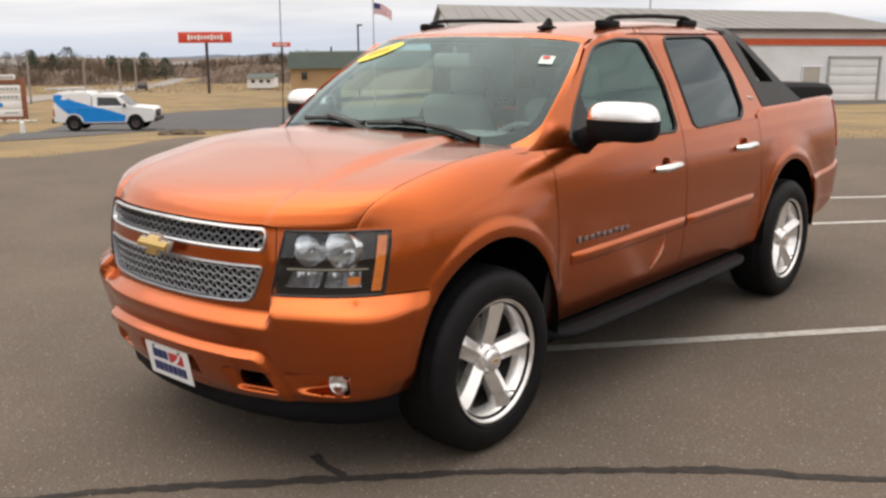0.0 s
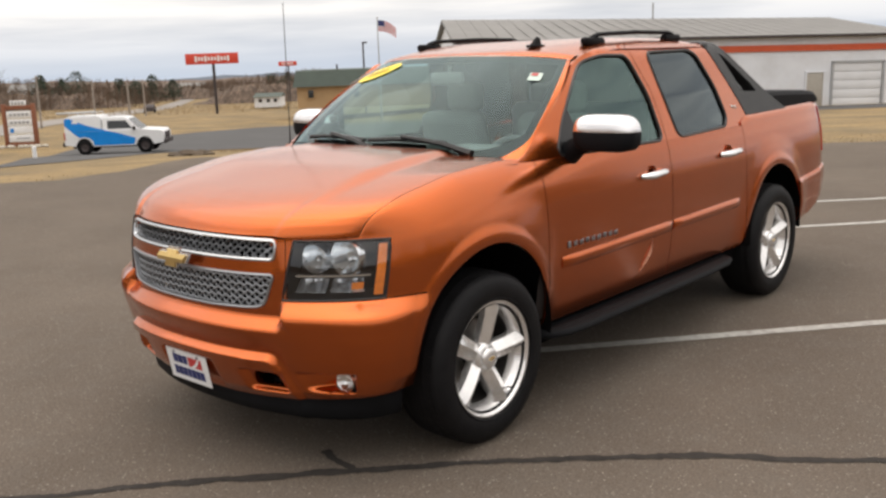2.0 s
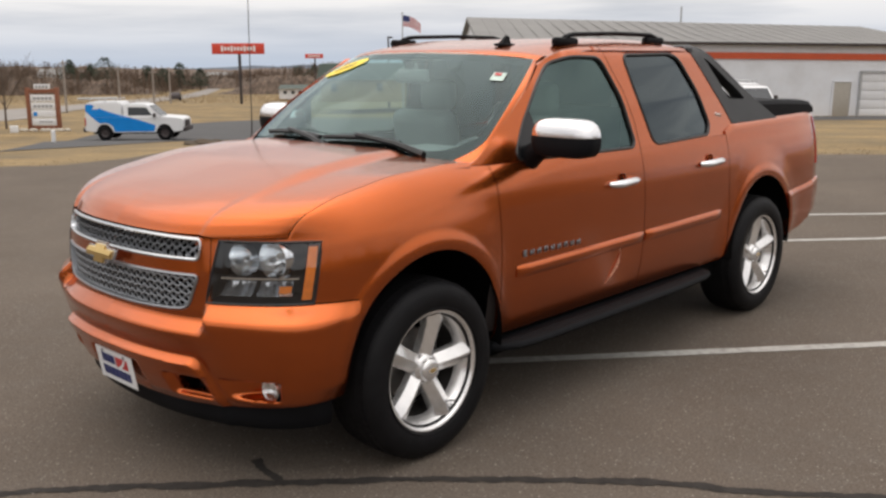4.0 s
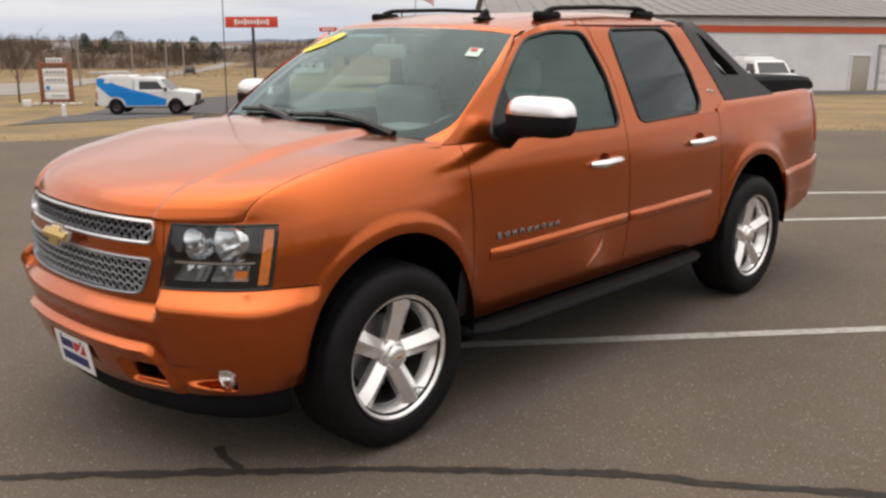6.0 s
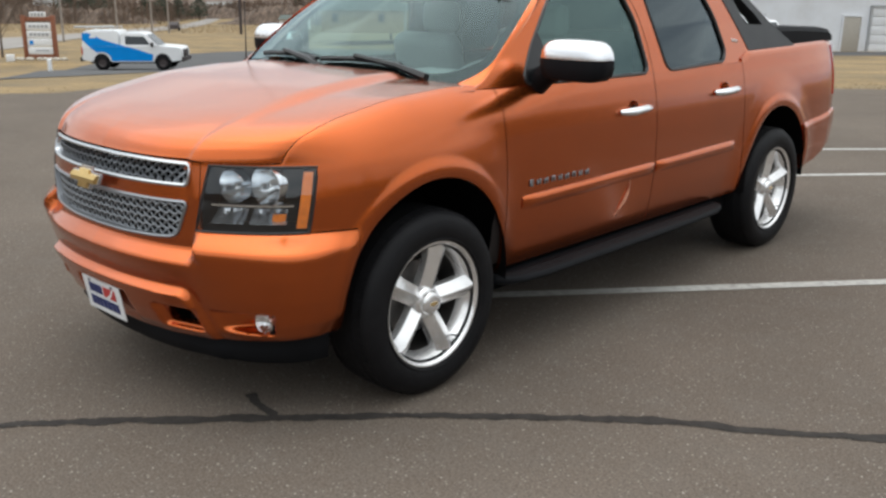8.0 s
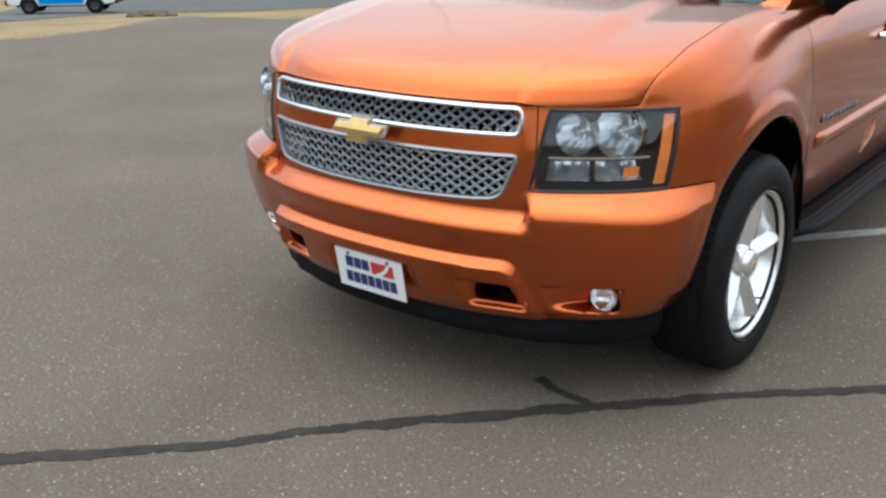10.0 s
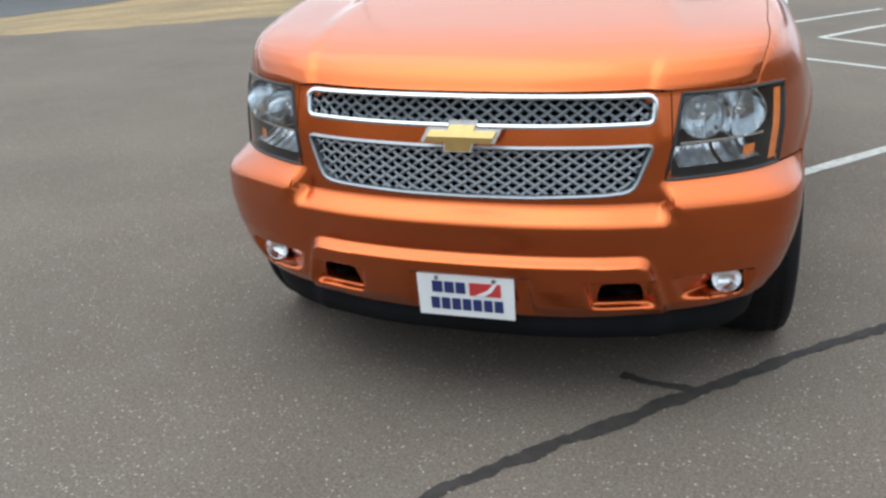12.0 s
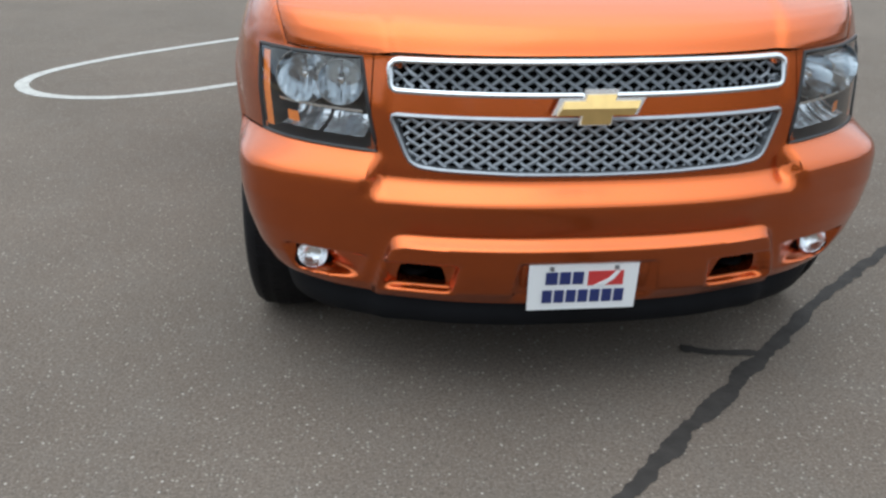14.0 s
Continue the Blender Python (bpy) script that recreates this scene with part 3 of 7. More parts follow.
# fenders, doors, bed sides
for mirror in (1, -1):
    a, b = sheet_grid(S_GRILLE + 0.004, S_WAIST + 0.472, lambda s: lut(np.interp(s, PLAN_S, PLAN[:, 1]), (-0.9, 0.40), (-0.1, 0.40), (0.5, 0.432)), top_line, 0.006, 0.009)
    under_lamp = [(S_GRILLE - 0.2, 0.2), (S_BUMP + 0.002, 0.2), (S_BUMP + 0.002, 0.803), (S_GRILLE - 0.2, 0.803)]
    part("front_fender", panel(shell, a, b, [(HL, True), (under_lamp, True), (arch_f, False)], mirror, lip=0.010), PAINT, truck, flat_angle=60)
    for nm, y0, y1, cut in (("front_door", 0.478, 1.737, ()), ("rear_door", 1.743, 2.766, [(arch_r, False)])):
        a, b = sheet_grid(S_WAIST + y0, S_WAIST + y1, 0.438, 1.258, 0.02, 0.014)
        yh = 1.52 if nm == "front_door" else 2.52
        zh = 1.088 if nm == "front_door" else 1.112
        cup_hole = [(S_WAIST + yh - 0.01 + 0.050 * math.cos(t), zh + 0.003 + 0.040 * math.sin(t)) for t in np.linspace(0, 2 * math.pi, 28, endpoint=False)]
        door = part(nm, panel(shell, a, b, [*cut, (cup_hole, False)], mirror, lip=0.012), PAINT, truck, flat_angle=60)
        hx = 0.945
        # handle: dished cup in the skin and a chrome bar in front of it
        bmh = tube(bmesh.new(), [(mirror * (hx + o), yh + d, zh - 0.004 + 0.05 * d) for d, o in ((-0.125, 0.0), (-0.11, 0.022), (-0.06, 0.034), (0.05, 0.036), (0.095, 0.026), (0.112, 0.0))], [0.018, 0.023, 0.027, 0.027, 0.023, 0.018], 10, flat=0.85)
        part("handle", bmh, CHROME, door, "chrome pull handle")
        cup = lathe(bmesh.new(), [(0.0, -0.028), (0.025, -0.025), (0.042, -0.014), (0.052, 0.001), (0.056, 0.0)], 24, Matrix.Translation((mirror * (hx - 0.004), yh - 0.01, zh + 0.003)) @ Matrix.Rotation(mirror * math.pi / 2, 4, "Y") @ Matrix.Diagonal((0.80, 1.0, 1, 1)))
        part("handle_cup", cup, PAINT, door)
        if nm == "front_door" and mirror > 0:
            # pale curved scuff under the rub strip
            arc = [on_shell(S_WAIST + yy, zz, 0.0015, mirror) for yy, zz in smooth_curve([(1.40, 0.535), (1.445, 0.585), (1.487, 0.640), (1.505, 0.690), (1.502, 0.716)], 24)[1]]
            part("scuff", tube(bmesh.new(), arc, [0.001 + 0.013 * math.sin(math.pi * k / 23) ** 1.5 for k in range(24)], 6, flat=0.25), SCUFF, door, "pale curved scuff mark")
        # rub strip
        m0, m1 = (0.595, 1.728) if nm == "front_door" else (1.752, 2.66)
        bs = bmesh.new()
        rows = []
        for k in range(25):
            yy = m0 + (m1 - m0) * k / 24
            sq = min(1, min(k, 24 - k) * 0.6 + 0.25)
            row = []
            for dz, o in ((-0.040, -0.004), (-0.036, 0.010), (-0.010, 0.021), (0.022, 0.017), (0.036, 0.006), (0.040, -0.004)):
                v = on_shell(S_WAIST + yy, 0.7515 + 0.0115 * (yy - 1.7) + 0.82 * dz * (0.9 + 0.1 * sq), o * sq if o > 0 else o, mirror)
                row.append(bs.verts.new(v))
            rows.append(row)
        for r0, r1 in zip(rows, rows[1:]):
            for i in range(5):
                bs.faces.new((r0[i], r0[i + 1], r1[i + 1], r1[i]))
        bs.faces.new(rows[0])
        bs.faces.new(rows[-1])
        part("rub_strip", bs, PAINT, door)
    # letters of the side badge as plain raised blocks
    for k in range(9):
        yy = 0.655 + 0.055 * k
        p = on_shell(S_WAIST + yy, 0.8226 - 0.0006 * k, 0.004, mirror)
        bl = bmesh.new()
        if k == 0:
            box(bl, p, (0.006, 0.024, 0.032), 0.002, segs=1)
        else:
            for dy, dz, sy, sz in ((-0.010, -0.002 * (k % 3), 0.008, 0.026), (0.010, 0.0, 0.008, 0.028), (0, (0.011, -0.003, 0.004)[k % 3], 0.016, 0.007)):
                box(bl, p + Vector((0, dy, dz)), (0.006, sy, sz), 0.002, segs=1)
        part("badge_block", bl, SATIN, truck, "raised chrome badge block")
    a, b = sheet_grid(S_WAIST + 2.772, PLAN_S[-1], lambda s: lut(np.interp(s, PLAN_S, PLAN[:, 1]), (2.7, 0.46), (3.7, 0.47), (4.0, 0.49), (4.25, 0.58), (4.6, 0.60)), top_line, 0.022, 0.012)
    part("bed_side", panel(shell, a, b, [(arch_r, False)], mirror, lip=0.03), PAINT, truck, flat_angle=60)
    # dark skin behind the gaps
    a, b = sheet_grid(S_WAIST + 0.40, S_WAIST + 2.85, 0.47, 1.24, 0.05, 0.05)
    sh2 = lambda s, z: shell(s, z, -0.014)
    part("inner_skin", panel(sh2, a, b, [(circle(ARCH_R, ARCH_RAD + 0.03, conv=conv), False)] + [(circle((yq - 0.01, zq), 0.075, conv=conv), False) for yq, zq in ((1.52, 1.091), (2.52, 1.115))], mirror, lip=0), GAP, truck)
    # wheel housings
    for c in (ARCH_F, ARCH_R):
        bl = bmesh.new()
        n = 40
        for x0, x1, r0, r1 in ((0.975, 0.90, ARCH_RAD - 0.004, ARCH_RAD + 0.015), (0.90, 0.50, ARCH_RAD + 0.015, ARCH_RAD + 0.015)):
            ra = [bl.verts.new((mirror * (x0 - (0.085 * float(sstep(0.55, 1.0, -math.cos(t))) if c is ARCH_F else 0)), c[0] + r0 * math.cos(t), c[1] + r0 * math.sin(t))) for t in np.linspace(-0.14, math.pi + 0.12, n)]
            rb = [bl.verts.new((mirror * x1, c[0] + r1 * math.cos(t), c[1] + r1 * math.sin(t))) for t in np.linspace(-0.14, math.pi + 0.12, n)]
            for i in range(n - 1):
                bl.faces.new((ra[i], ra[i + 1], rb[i + 1], rb[i]))
        bl.faces.new([bl.verts.new((mirror * 0.50, c[0] + 0.483 * math.cos(t), c[1] + 0.483 * math.sin(t))) for t in np.linspace(-0.14, math.pi + 0.12, n)])
        part("wheel_housing", bl, DARK, truck)
    # running board: ribbed top with a rounded nose, on brackets
    bl = bmesh.new()
    prof = [(0.86, 0.462), (0.93, 0.472), (0.955, 0.470), (0.965, 0.476), (0.980, 0.476), (0.986, 0.470), (0.994, 0.470), (1.000, 0.476), (1.015, 0.475), (1.021, 0.469), (1.030, 0.468), (1.036, 0.473), (1.048, 0.470), (1.060, 0.458), (1.065, 0.440), (1.056, 0.420), (1.03, 0.408), (0.86, 0.408)]
    rows = []
    ys = [0.44, 0.45, 0.49, 0.56, 0.70, 1.2, 2.1, 2.43, 2.52, 2.56, 2.57]
    wx = [0.30, 0.50, 0.72, 0.90, 1.0, 1.0, 1.0, 0.9, 0.72, 0.5, 0.3]
    for yy, w in zip(ys, wx):
        rows.append([bl.verts.new((mirror * (0.86 + (x - 0.86) * w * 0.84), yy, 0.455 + (z - 0.455) * (0.5 + 0.2 * w) - 0.052)) for x, z in prof])
    for r0, r1 in zip(rows, rows[1:]):
        for i in range(len(prof)):
            bl.faces.new((r0[i], r0[(i + 1) % len(prof)], r1[(i + 1) % len(prof)], r1[i]))
    bl.faces.new(rows[0])
    bl.faces.new(rows[-1])
    part("running_board", bl, PLASTIC, truck, "ribbed black running board", flat_angle=32)

# black air dam under the bumper
bl = bmesh.new()
for mirror in (1, -1):
    rows = []
    for s in np.linspace(0, s_of_y(-0.50, 0.45), 40):
        yb = float(np.interp(s, PLAN_S, PLAN[:, 1]))
        zt = float(lut(yb, (-0.96, 0.362), (-0.85, 0.372), (-0.7, 0.388), (-0.5, 0.404)))
        zb = float(lut(yb, (-0.96, 0.262), (-0.8, 0.258), (-0.5, 0.258)))
        rows.append([bl.verts.new(on_shell(s, zt, -0.045, mirror)), bl.verts.new(on_shell(s, 0.5 * (zt + zb), 0.004, mirror)), bl.verts.new(on_shell(s, zb + 0.012, 0.012, mirror)), bl.verts.new(on_shell(s, zb, 0.0, mirror)), bl.verts.new(on_shell(s, zb + 0.01, -0.06, mirror))])
    for r0, r1 in zip(rows, rows[1:]):
        for i in range(4):
            bl.faces.new((r0[i], r0[i + 1], r1[i + 1], r1[i]))
part("air_dam", bl, PLASTIC, truck, "black plastic air dam")

# floor pan and inner bulkheads
bl = bmesh.new()
box(bl, (0, 1.65, 0.42), (1.70, 2.55, 0.24), 0.02)
box(bl, (0, 1.75, 0.44), (1.1, 4.6, 0.16), 0.02)
box(bl, (0, -0.62, 0.66), (0.86, 0.30, 0.50), 0.02)
box(bl, (0, 1.75, 0.30), (0.9, 4.8, 0.10), 0.02)
part("underbody", bl, DARK, truck)
for yy in (0.0, 3.302):
    part("axle", tube(bmesh.new(), [(-0.8, yy, 0.40), (0.8, yy, 0.40)], 0.05, 10), DARK, truck)

# hood
_g = np.linspace(0, S_WAIST + 0.47, 700)
TOP_X, TOP_Y, TOP_Z = shell(_g, top_line(_g))
_k = int(np.argmax(TOP_Z > 1.0535))  # where the hood's edge leaves the lamp and turns back
LIP_X, LIP_Y = TOP_X[: _k + 1], TOP_Y[: _k + 1]
EDGE_X, EDGE_Y, EDGE_Z = TOP_X[_k:], TOP_Y[_k:], TOP_Z[_k:]
HALF = float(TOP_X[_k])


NOSE = ((-0.906, 1.053), (-0.896, 1.075), (-0.880, 1.098), (-0.853, 1.124), (-0.81, 1.148), (-0.75, 1.172), (-0.65, 1.198), (-0.5, 1.222), (-0.3, 1.254), (0.0, 1.286), (0.3, 1.306), (0.5, 1.312))


def hood_z(x, y):
    zc = soft(y, 0.10, *NOSE)
    xe, ze = np.interp(y, EDGE_Y, EDGE_X), np.interp(y, EDGE_Y, EDGE_Z)
    return zc - (zc - ze) * (np.abs(x) / xe) ** 2.6


def hood_surface(u, v):
    # u across -1..1, v from the lip to the cowl; every row runs from edge to edge
    au = np.abs(u)
    g = v**1.9
    lip = np.interp(au * HALF, LIP_X, LIP_Y) - 0.001
    cowl = lut(au * 0.81, (0, 0.19), (0.3, 0.21), (0.55, 0.265), (0.7, 0.325), (0.81, 0.40))
    y = lip + (cowl - lip) * g
    ye = float(EDGE_Y[0]) + 0.003 + (0.40 - float(EDGE_Y[0])) * g
    xe, ze = np.interp(ye, EDGE_Y, EDGE_X) - 0.003, np.interp(ye, EDGE_Y, EDGE_Z)
    yc = float(LIP_Y[0]) + (0.19 - float(LIP_Y[0])) * g
    # rounded by hand at the nose, softly further back
    far_back = sstep(-0.85, -0.65, yc)
    zc = soft(yc, 0.016, *NOSE) * (1 - far_back) + soft(yc, 0.10, *NOSE) * far_back
    x = u * xe
    z = ze + (zc - ze) * (1 - au**2.6)
    z = z - 0.009 * sstep(0.64, 0.74, au) * np.clip(1 - v / 0.05, 0, 1)
    z = z + 0.022 * (1 - sstep(0.0, 0.11, np.abs(x) - lut(y, (-0.9, 0.53), (0.4, 0.455)))) * sstep(-0.82, -0.20, y)
    return x, y, z


u, v = np.meshgrid(np.linspace(-1, 1, 121), np.linspace(0, 1, 90), indexing="ij")
bm = panel(hood_surface, u, v, (), 1, lip=0)
bm.normal_update()
part("hood", bm, PAINT, truck, "orange hood with a raised centre", flat_angle=60)

# gutter under the hood's edge
for mirror in (1, -1):
    bl = bmesh.new()
    rows = [[bl.verts.new((mirror * (EDGE_X[i] + dx), EDGE_Y[i], EDGE_Z[i] + dz)) for dx, dz in ((0.03, -0.02), (-0.002, -0.012), (-0.05, -0.02))] for i in range(0, len(EDGE_X), 6) if -0.44 < EDGE_Y[i] < 0.36]
    for r0, r1 in zip(rows, rows[1:]):
        for i in range(2):
            bl.faces.new((r0[i], r0[i + 1], r1[i + 1], r1[i]))
    part("hood_gutter", bl, GAP, truck)

# cowl panel under the wipers
bl = bmesh.new()
rows = []
for x in np.linspace(-0.82, 0.82, 30):
    ax = abs(x)
    y0 = float(lut(ax, (0, 0.175), (0.3, 0.195), (0.55, 0.25), (0.7, 0.31), (0.83, 0.40)))
    zc = float(hood_z(np.array(x), np.array(y0)))
    rows.append([bl.verts.new((x, y0, zc - 0.025)), bl.verts.new((x, y0 + 0.07, zc - 0.018)), bl.verts.new((x, y0 + 0.2, zc - 0.02))])
for r0, r1 in zip(rows, rows[1:]):
    for i in range(2):
        bl.faces.new((r0[i], r0[i + 1], r1[i + 1], r1[i]))
part("cowl", bl, PLASTIC, truck)


# ---- cab ----
def cab_x(y, z):
    x = lut(z, (1.22, 0.918), (1.258, 0.910), (1.30, 0.896), (1.5, 0.833), (1.70, 0.762), (1.76, 0.738), (1.80, 0.708), (1.83, 0.655))
    return x - 0.075 * np.clip(1.15 - y, 0, 1) ** 2 - 0.012 * sstep(2.2, 3.0, y) - 0.028 * sstep(1.58, 1.74, z) * (1 - sstep(1.0, 1.4, y))


def roof_z(x, y):
    zc = soft(y, 0.08, (0.86, 1.748), (0.93, 1.772), (1.05, 1.797), (1.2, 1.816), (1.5, 1.850), (1.9, 1.862), (2.3, 1.857), (2.55, 1.840), (2.65, 1.824))
    return zc - (0.046 + 0.006 * (1 - sstep(1.0, 1.35, y))) * (np.abs(x) / 0.69) ** (3.6 + 2.4 * sstep(1.0, 1.35, y))


def screen(u, v):
    """The windshield: u across -1..1, v from the base up."""
    yb = lut(np.abs(u), (0, 0.235), (0.4, 0.255), (0.7, 0.31), (0.9, 0.37), (1, 0.415))
    yt = lut(np.abs(u), (0, 0.925), (0.5, 0.95), (0.8, 1.0), (1, 1.06))
    w = 0.850 + (0.690 - 0.850) * v + 0.028 * np.sin(math.pi * np.clip(v, 0, 1))
    x = u * w
    zb = lut(np.abs(u), (0, 1.285), (0.6, 1.283), (1, 1.275))
    zt = lut(np.abs(u), (0, 1.772), (0.5, 1.766), (1, 1.735))
    y = yb + (yt - yb) * v
    z = zb + (zt - zb) * v + 0.022 * np.sin(math.pi * v)
    return x, y, z


def round_poly(pts, r=0.05, n=6):
    """Outline with its corners rounded."""
    out = []
    pts = [np.array(p[:2], float) for p in pts]
    for i, p in enumerate(pts):
        a, b = pts[i - 1] - p, pts[(i + 1) % len(pts)] - p
        d = min(r, 0.45 * np.linalg.norm(a), 0.45 * np.linalg.norm(b))
        p0, p1 = p + a / np.linalg.norm(a) * d, p + b / np.linalg.norm(b) * d
        for k in range(n + 1):
            t = k / n
            out.append(tuple((1 - t) ** 2 * p0 + 2 * t * (1 - t) * p + t * t * p1))
    return out


FWIN = round_poly([(0.66, 1.262), (1.70, 1.258), (1.665, 1.52), (1.555, 1.748), (1.30, 1.752), (1.10, 1.715), (0.93, 1.60), (0.76, 1.42)], 0.06)
RWIN = round_poly([(1.895, 1.258), (2.55, 1.272), (2.598, 1.33), (2.54, 1.53), (2.41, 1.738), (2.32, 1.767), (1.79, 1.762), (1.825, 1.55)], 0.06)


def cab_sheet(outline, holes, step=0.03, out=0.0, mirror=1, thick=0.0):
    """Flat outline in y, z laid on the cab's side, with openings."""
    from_poly = []
    edges = []

    def ring(poly):
        base = len(from_poly)
        dn = []
        for (a, b), (c, d) in zip(poly, poly[1:] + poly[:1]):
            k = max(1, int(math.hypot(c - a, d - b) / step))
            dn += [(a + (c - a) * i / k, b + (d - b) * i / k) for i in range(k)]
        from_poly.extend(Vector(p) for p in dn)
        edges.extend((base + i, base + (i + 1) % len(dn)) for i in range(len(dn)))

    ring(list(outline))
    for h in holes:
        ring(list(h))
    o = np.array([tuple(p) for p in outline])
    gy, gz = np.meshgrid(np.arange(o[:, 0].min(), o[:, 0].max(), step), np.arange(o[:, 1].min(), o[:, 1].max(), step))
    for py, pz in zip(gy.ravel(), gz.ravel()):
        if inside(outline, py, pz) and not any(inside(h, py, pz) for h in holes):
            if min(math.dist(nearest_on(q, py, pz), (py, pz)) for q in [outline, *holes]) > step * 0.45:
                from_poly.append(Vector((py, pz)))
    vs, es, fs = delaunay_2d_cdt(from_poly, edges, [], 0, 1e-5)[:3]
    bm = bmesh.new()
    co = np.array([tuple(p) for p in vs])
    x = cab_x(co[:, 0], co[:, 1]) + out
    bv = [bm.verts.new((mirror * x[i], co[i, 0], co[i, 1])) for i in range(len(co))]
    for f in fs:
        c = co[list(f)].mean(0)
        if inside(outline, c[0], c[1]) and not any(inside(h, c[0], c[1]) for h in holes):
            bm.faces.new([bv[i] for i in (f if mirror > 0 else f[::-1])])
    for q in [q for q in bm.verts if not q.link_faces]:
        bm.verts.remove(q)
    bmesh.ops.recalc_face_normals(bm, faces=bm.faces[:])
    if thick:
        edge = [e for e in bm.edges if e.is_boundary]
        made = {p: bm.verts.new((p.co.x - mirror * thick, p.co.y, p.co.z)) for e in edge for p in e.verts}
        for e in edge:
            p, q = e.verts
            bm.faces.new((p, q, made[q], made[p]))
    return bm


def window_sheet(outline, out, mirror):
    """A pane in rows from sill to top, as wide as the opening at each height."""
    o = np.array(outline)
    zs = np.linspace(o[:, 1].min() + 0.001, o[:, 1].max() - 0.001, 36)
    bm = bmesh.new()
    rows = []
    for z in zs:
        ys = []
        for (y0, z0), (y1, z1) in zip(o, np.roll(o, -1, 0)):
            if (z0 > z) != (z1 > z):
                ys.append(y0 + (y1 - y0) * (z - z0) / (z1 - z0))
        yy = np.linspace(min(ys), max(ys), 12)
        rows.append([bm.verts.new((mirror * (float(cab_x(np.array(q), np.array(z))) + out), q, z)) for q in yy])
    for r0, r1 in zip(rows, rows[1:]):
        for i in range(11):
            bm.faces.new((r0[i], r0[i + 1], r1[i + 1], r1[i]))
    bmesh.ops.recalc_face_normals(bm, faces=bm.faces[:])
    return bm


SAIL = [(2.91, 1.322), (3.62, 1.322), (3.57, 1.35), (3.34, 1.465), (2.87, 1.742), (2.76, 1.802), (2.68, 1.824), (2.57, 1.812), (2.58, 1.795)]
SAIL_HOLE = round_poly([(2.745, 1.742), (2.85, 1.60), (2.94, 1.478), (3.19, 1.466), (3.12, 1.525), (2.78, 1.728)], 0.02, 3)

for mirror in (1, -1):
    for nm, a0, a1, win in (("front_door_frame", 0.3, 1.737, FWIN), ("rear_door_frame", 1.743, 3.0, RWIN)):
        if nm == "front_door_frame":
            ol = [(0.36, 1.258), (1.737, 1.258), (1.735, 1.40), (1.70, 1.56), (1.63, 1.70), (1.60, 1.806), (1.42, 1.803), (1.28, 1.786), (1.14, 1.754), (1.03, 1.708), (0.42, 1.285)]
        else:
            ol = [(1.743, 1.258), (2.83, 1.258), (2.91, 1.325), (2.58, 1.792), (2.52, 1.806), (1.606, 1.806), (1.636, 1.702), (1.706, 1.562), (1.741, 1.402)]
        fr = part(nm, cab_sheet(ol, [win], 0.03, 0.0, mirror, 0.02), PAINT, truck, flat_angle=60)
        pane = window_sheet(win, -0.010, mirror)
        g = part("window_pane", pane, GLASS_SIDE if nm == "front_door_frame" else GLASS_TINT, fr, "clear side glass" if nm == "front_door_frame" else "dark privacy glass")
        rub = bmesh.new()
        w2 = dense(list(win) + [win[0]], 0.03)[:-1]
        tube(rub, [(mirror * float(cab_x(np.array(p), np.array(q)) - 0.002), p, q) for p, q in w2], 0.010, 6, closed=True)
        part("window_seal", rub, BLACK_TRIM, fr)
        if nm == "front_door_frame":
            part("mirror_corner", cab_sheet([(0.67, 1.262), (0.90, 1.262), (0.875, 1.36), (0.84, 1.485), (0.80, 1.47), (0.745, 1.39)], [], 0.03, -0.004, mirror), BLACK_TRIM, fr, "black corner patch behind the mirror")
    # sail panel behind the cab, with its opening
    sp = part("sail_panel", cab_sheet(SAIL, [SAIL_HOLE], 0.03, 0.004, mirror, 0.09), PLASTIC_GREY, truck, "dark grey plastic sail panel")
    bl = cab_sheet(SAIL, [SAIL_HOLE], 0.05, -0.085, mirror)
    part("sail_back", bl, PLASTIC_GREY, sp)
    # near-black sheet closes the opening and paints its dark inside as shade
    part("sail_lining", cab_sheet([(2.66, 1.77), (2.90, 1.45), (3.24, 1.45), (2.76, 1.76)], [], 0.06, -0.10, mirror), DARK, sp)

# small chrome trim letters behind the rear doors, as plain blocks
for mirror in (1, -1):
    for k in range(3):
        q = (2.715 + 0.026 * k, 1.387 - 0.004 * k)
        part("trim_block", box(bmesh.new(), (mirror * float(cab_x(np.array(q[0]), np.array(q[1]))), q[0], q[1]), (0.008, 0.018, 0.022), 0.002, segs=1), CHROME, truck, "tiny chrome badge block")

# dark liner behind the gap between the doors' frames
for mirror in (1, -1):
    bl = cab_sheet([(1.56, 1.25), (1.86, 1.25), (1.80, 1.5), (1.72, 1.76), (1.52, 1.76), (1.62, 1.62), (1.69, 1.5)], [], 0.05, -0.022, mirror)
    part("pillar_liner", bl, GAP, truck)

# roof
u, v = np.meshgrid(np.linspace(-1, 1, 61), np.linspace(0, 1, 50), indexing="ij")


def roof_surface(u, v):
    au = np.abs(u)
    yf = lut(au, (0, 0.93), (0.5, 0.955), (0.8, 1.000), (0.93, 1.04), (1, 1.07))
    y = yf + (2.63 - yf) * v
    e = sstep(0.90, 1.0, au)
    w = (cab_x(y, np.full_like(y, 1.80)) + 0.002) * (1 - e) + (cab_x(y, np.full_like(y, 1.786)) + 0.007) * e
    x = u * np.minimum(w, 0.702 + 0.05 * sstep(1.0, 1.25, y))
    z = roof_z(x, y)
    z = z * (1 - e) + np.minimum(z, 1.786) * e - 0.014 * (v < 0.001)
    return x, y, z


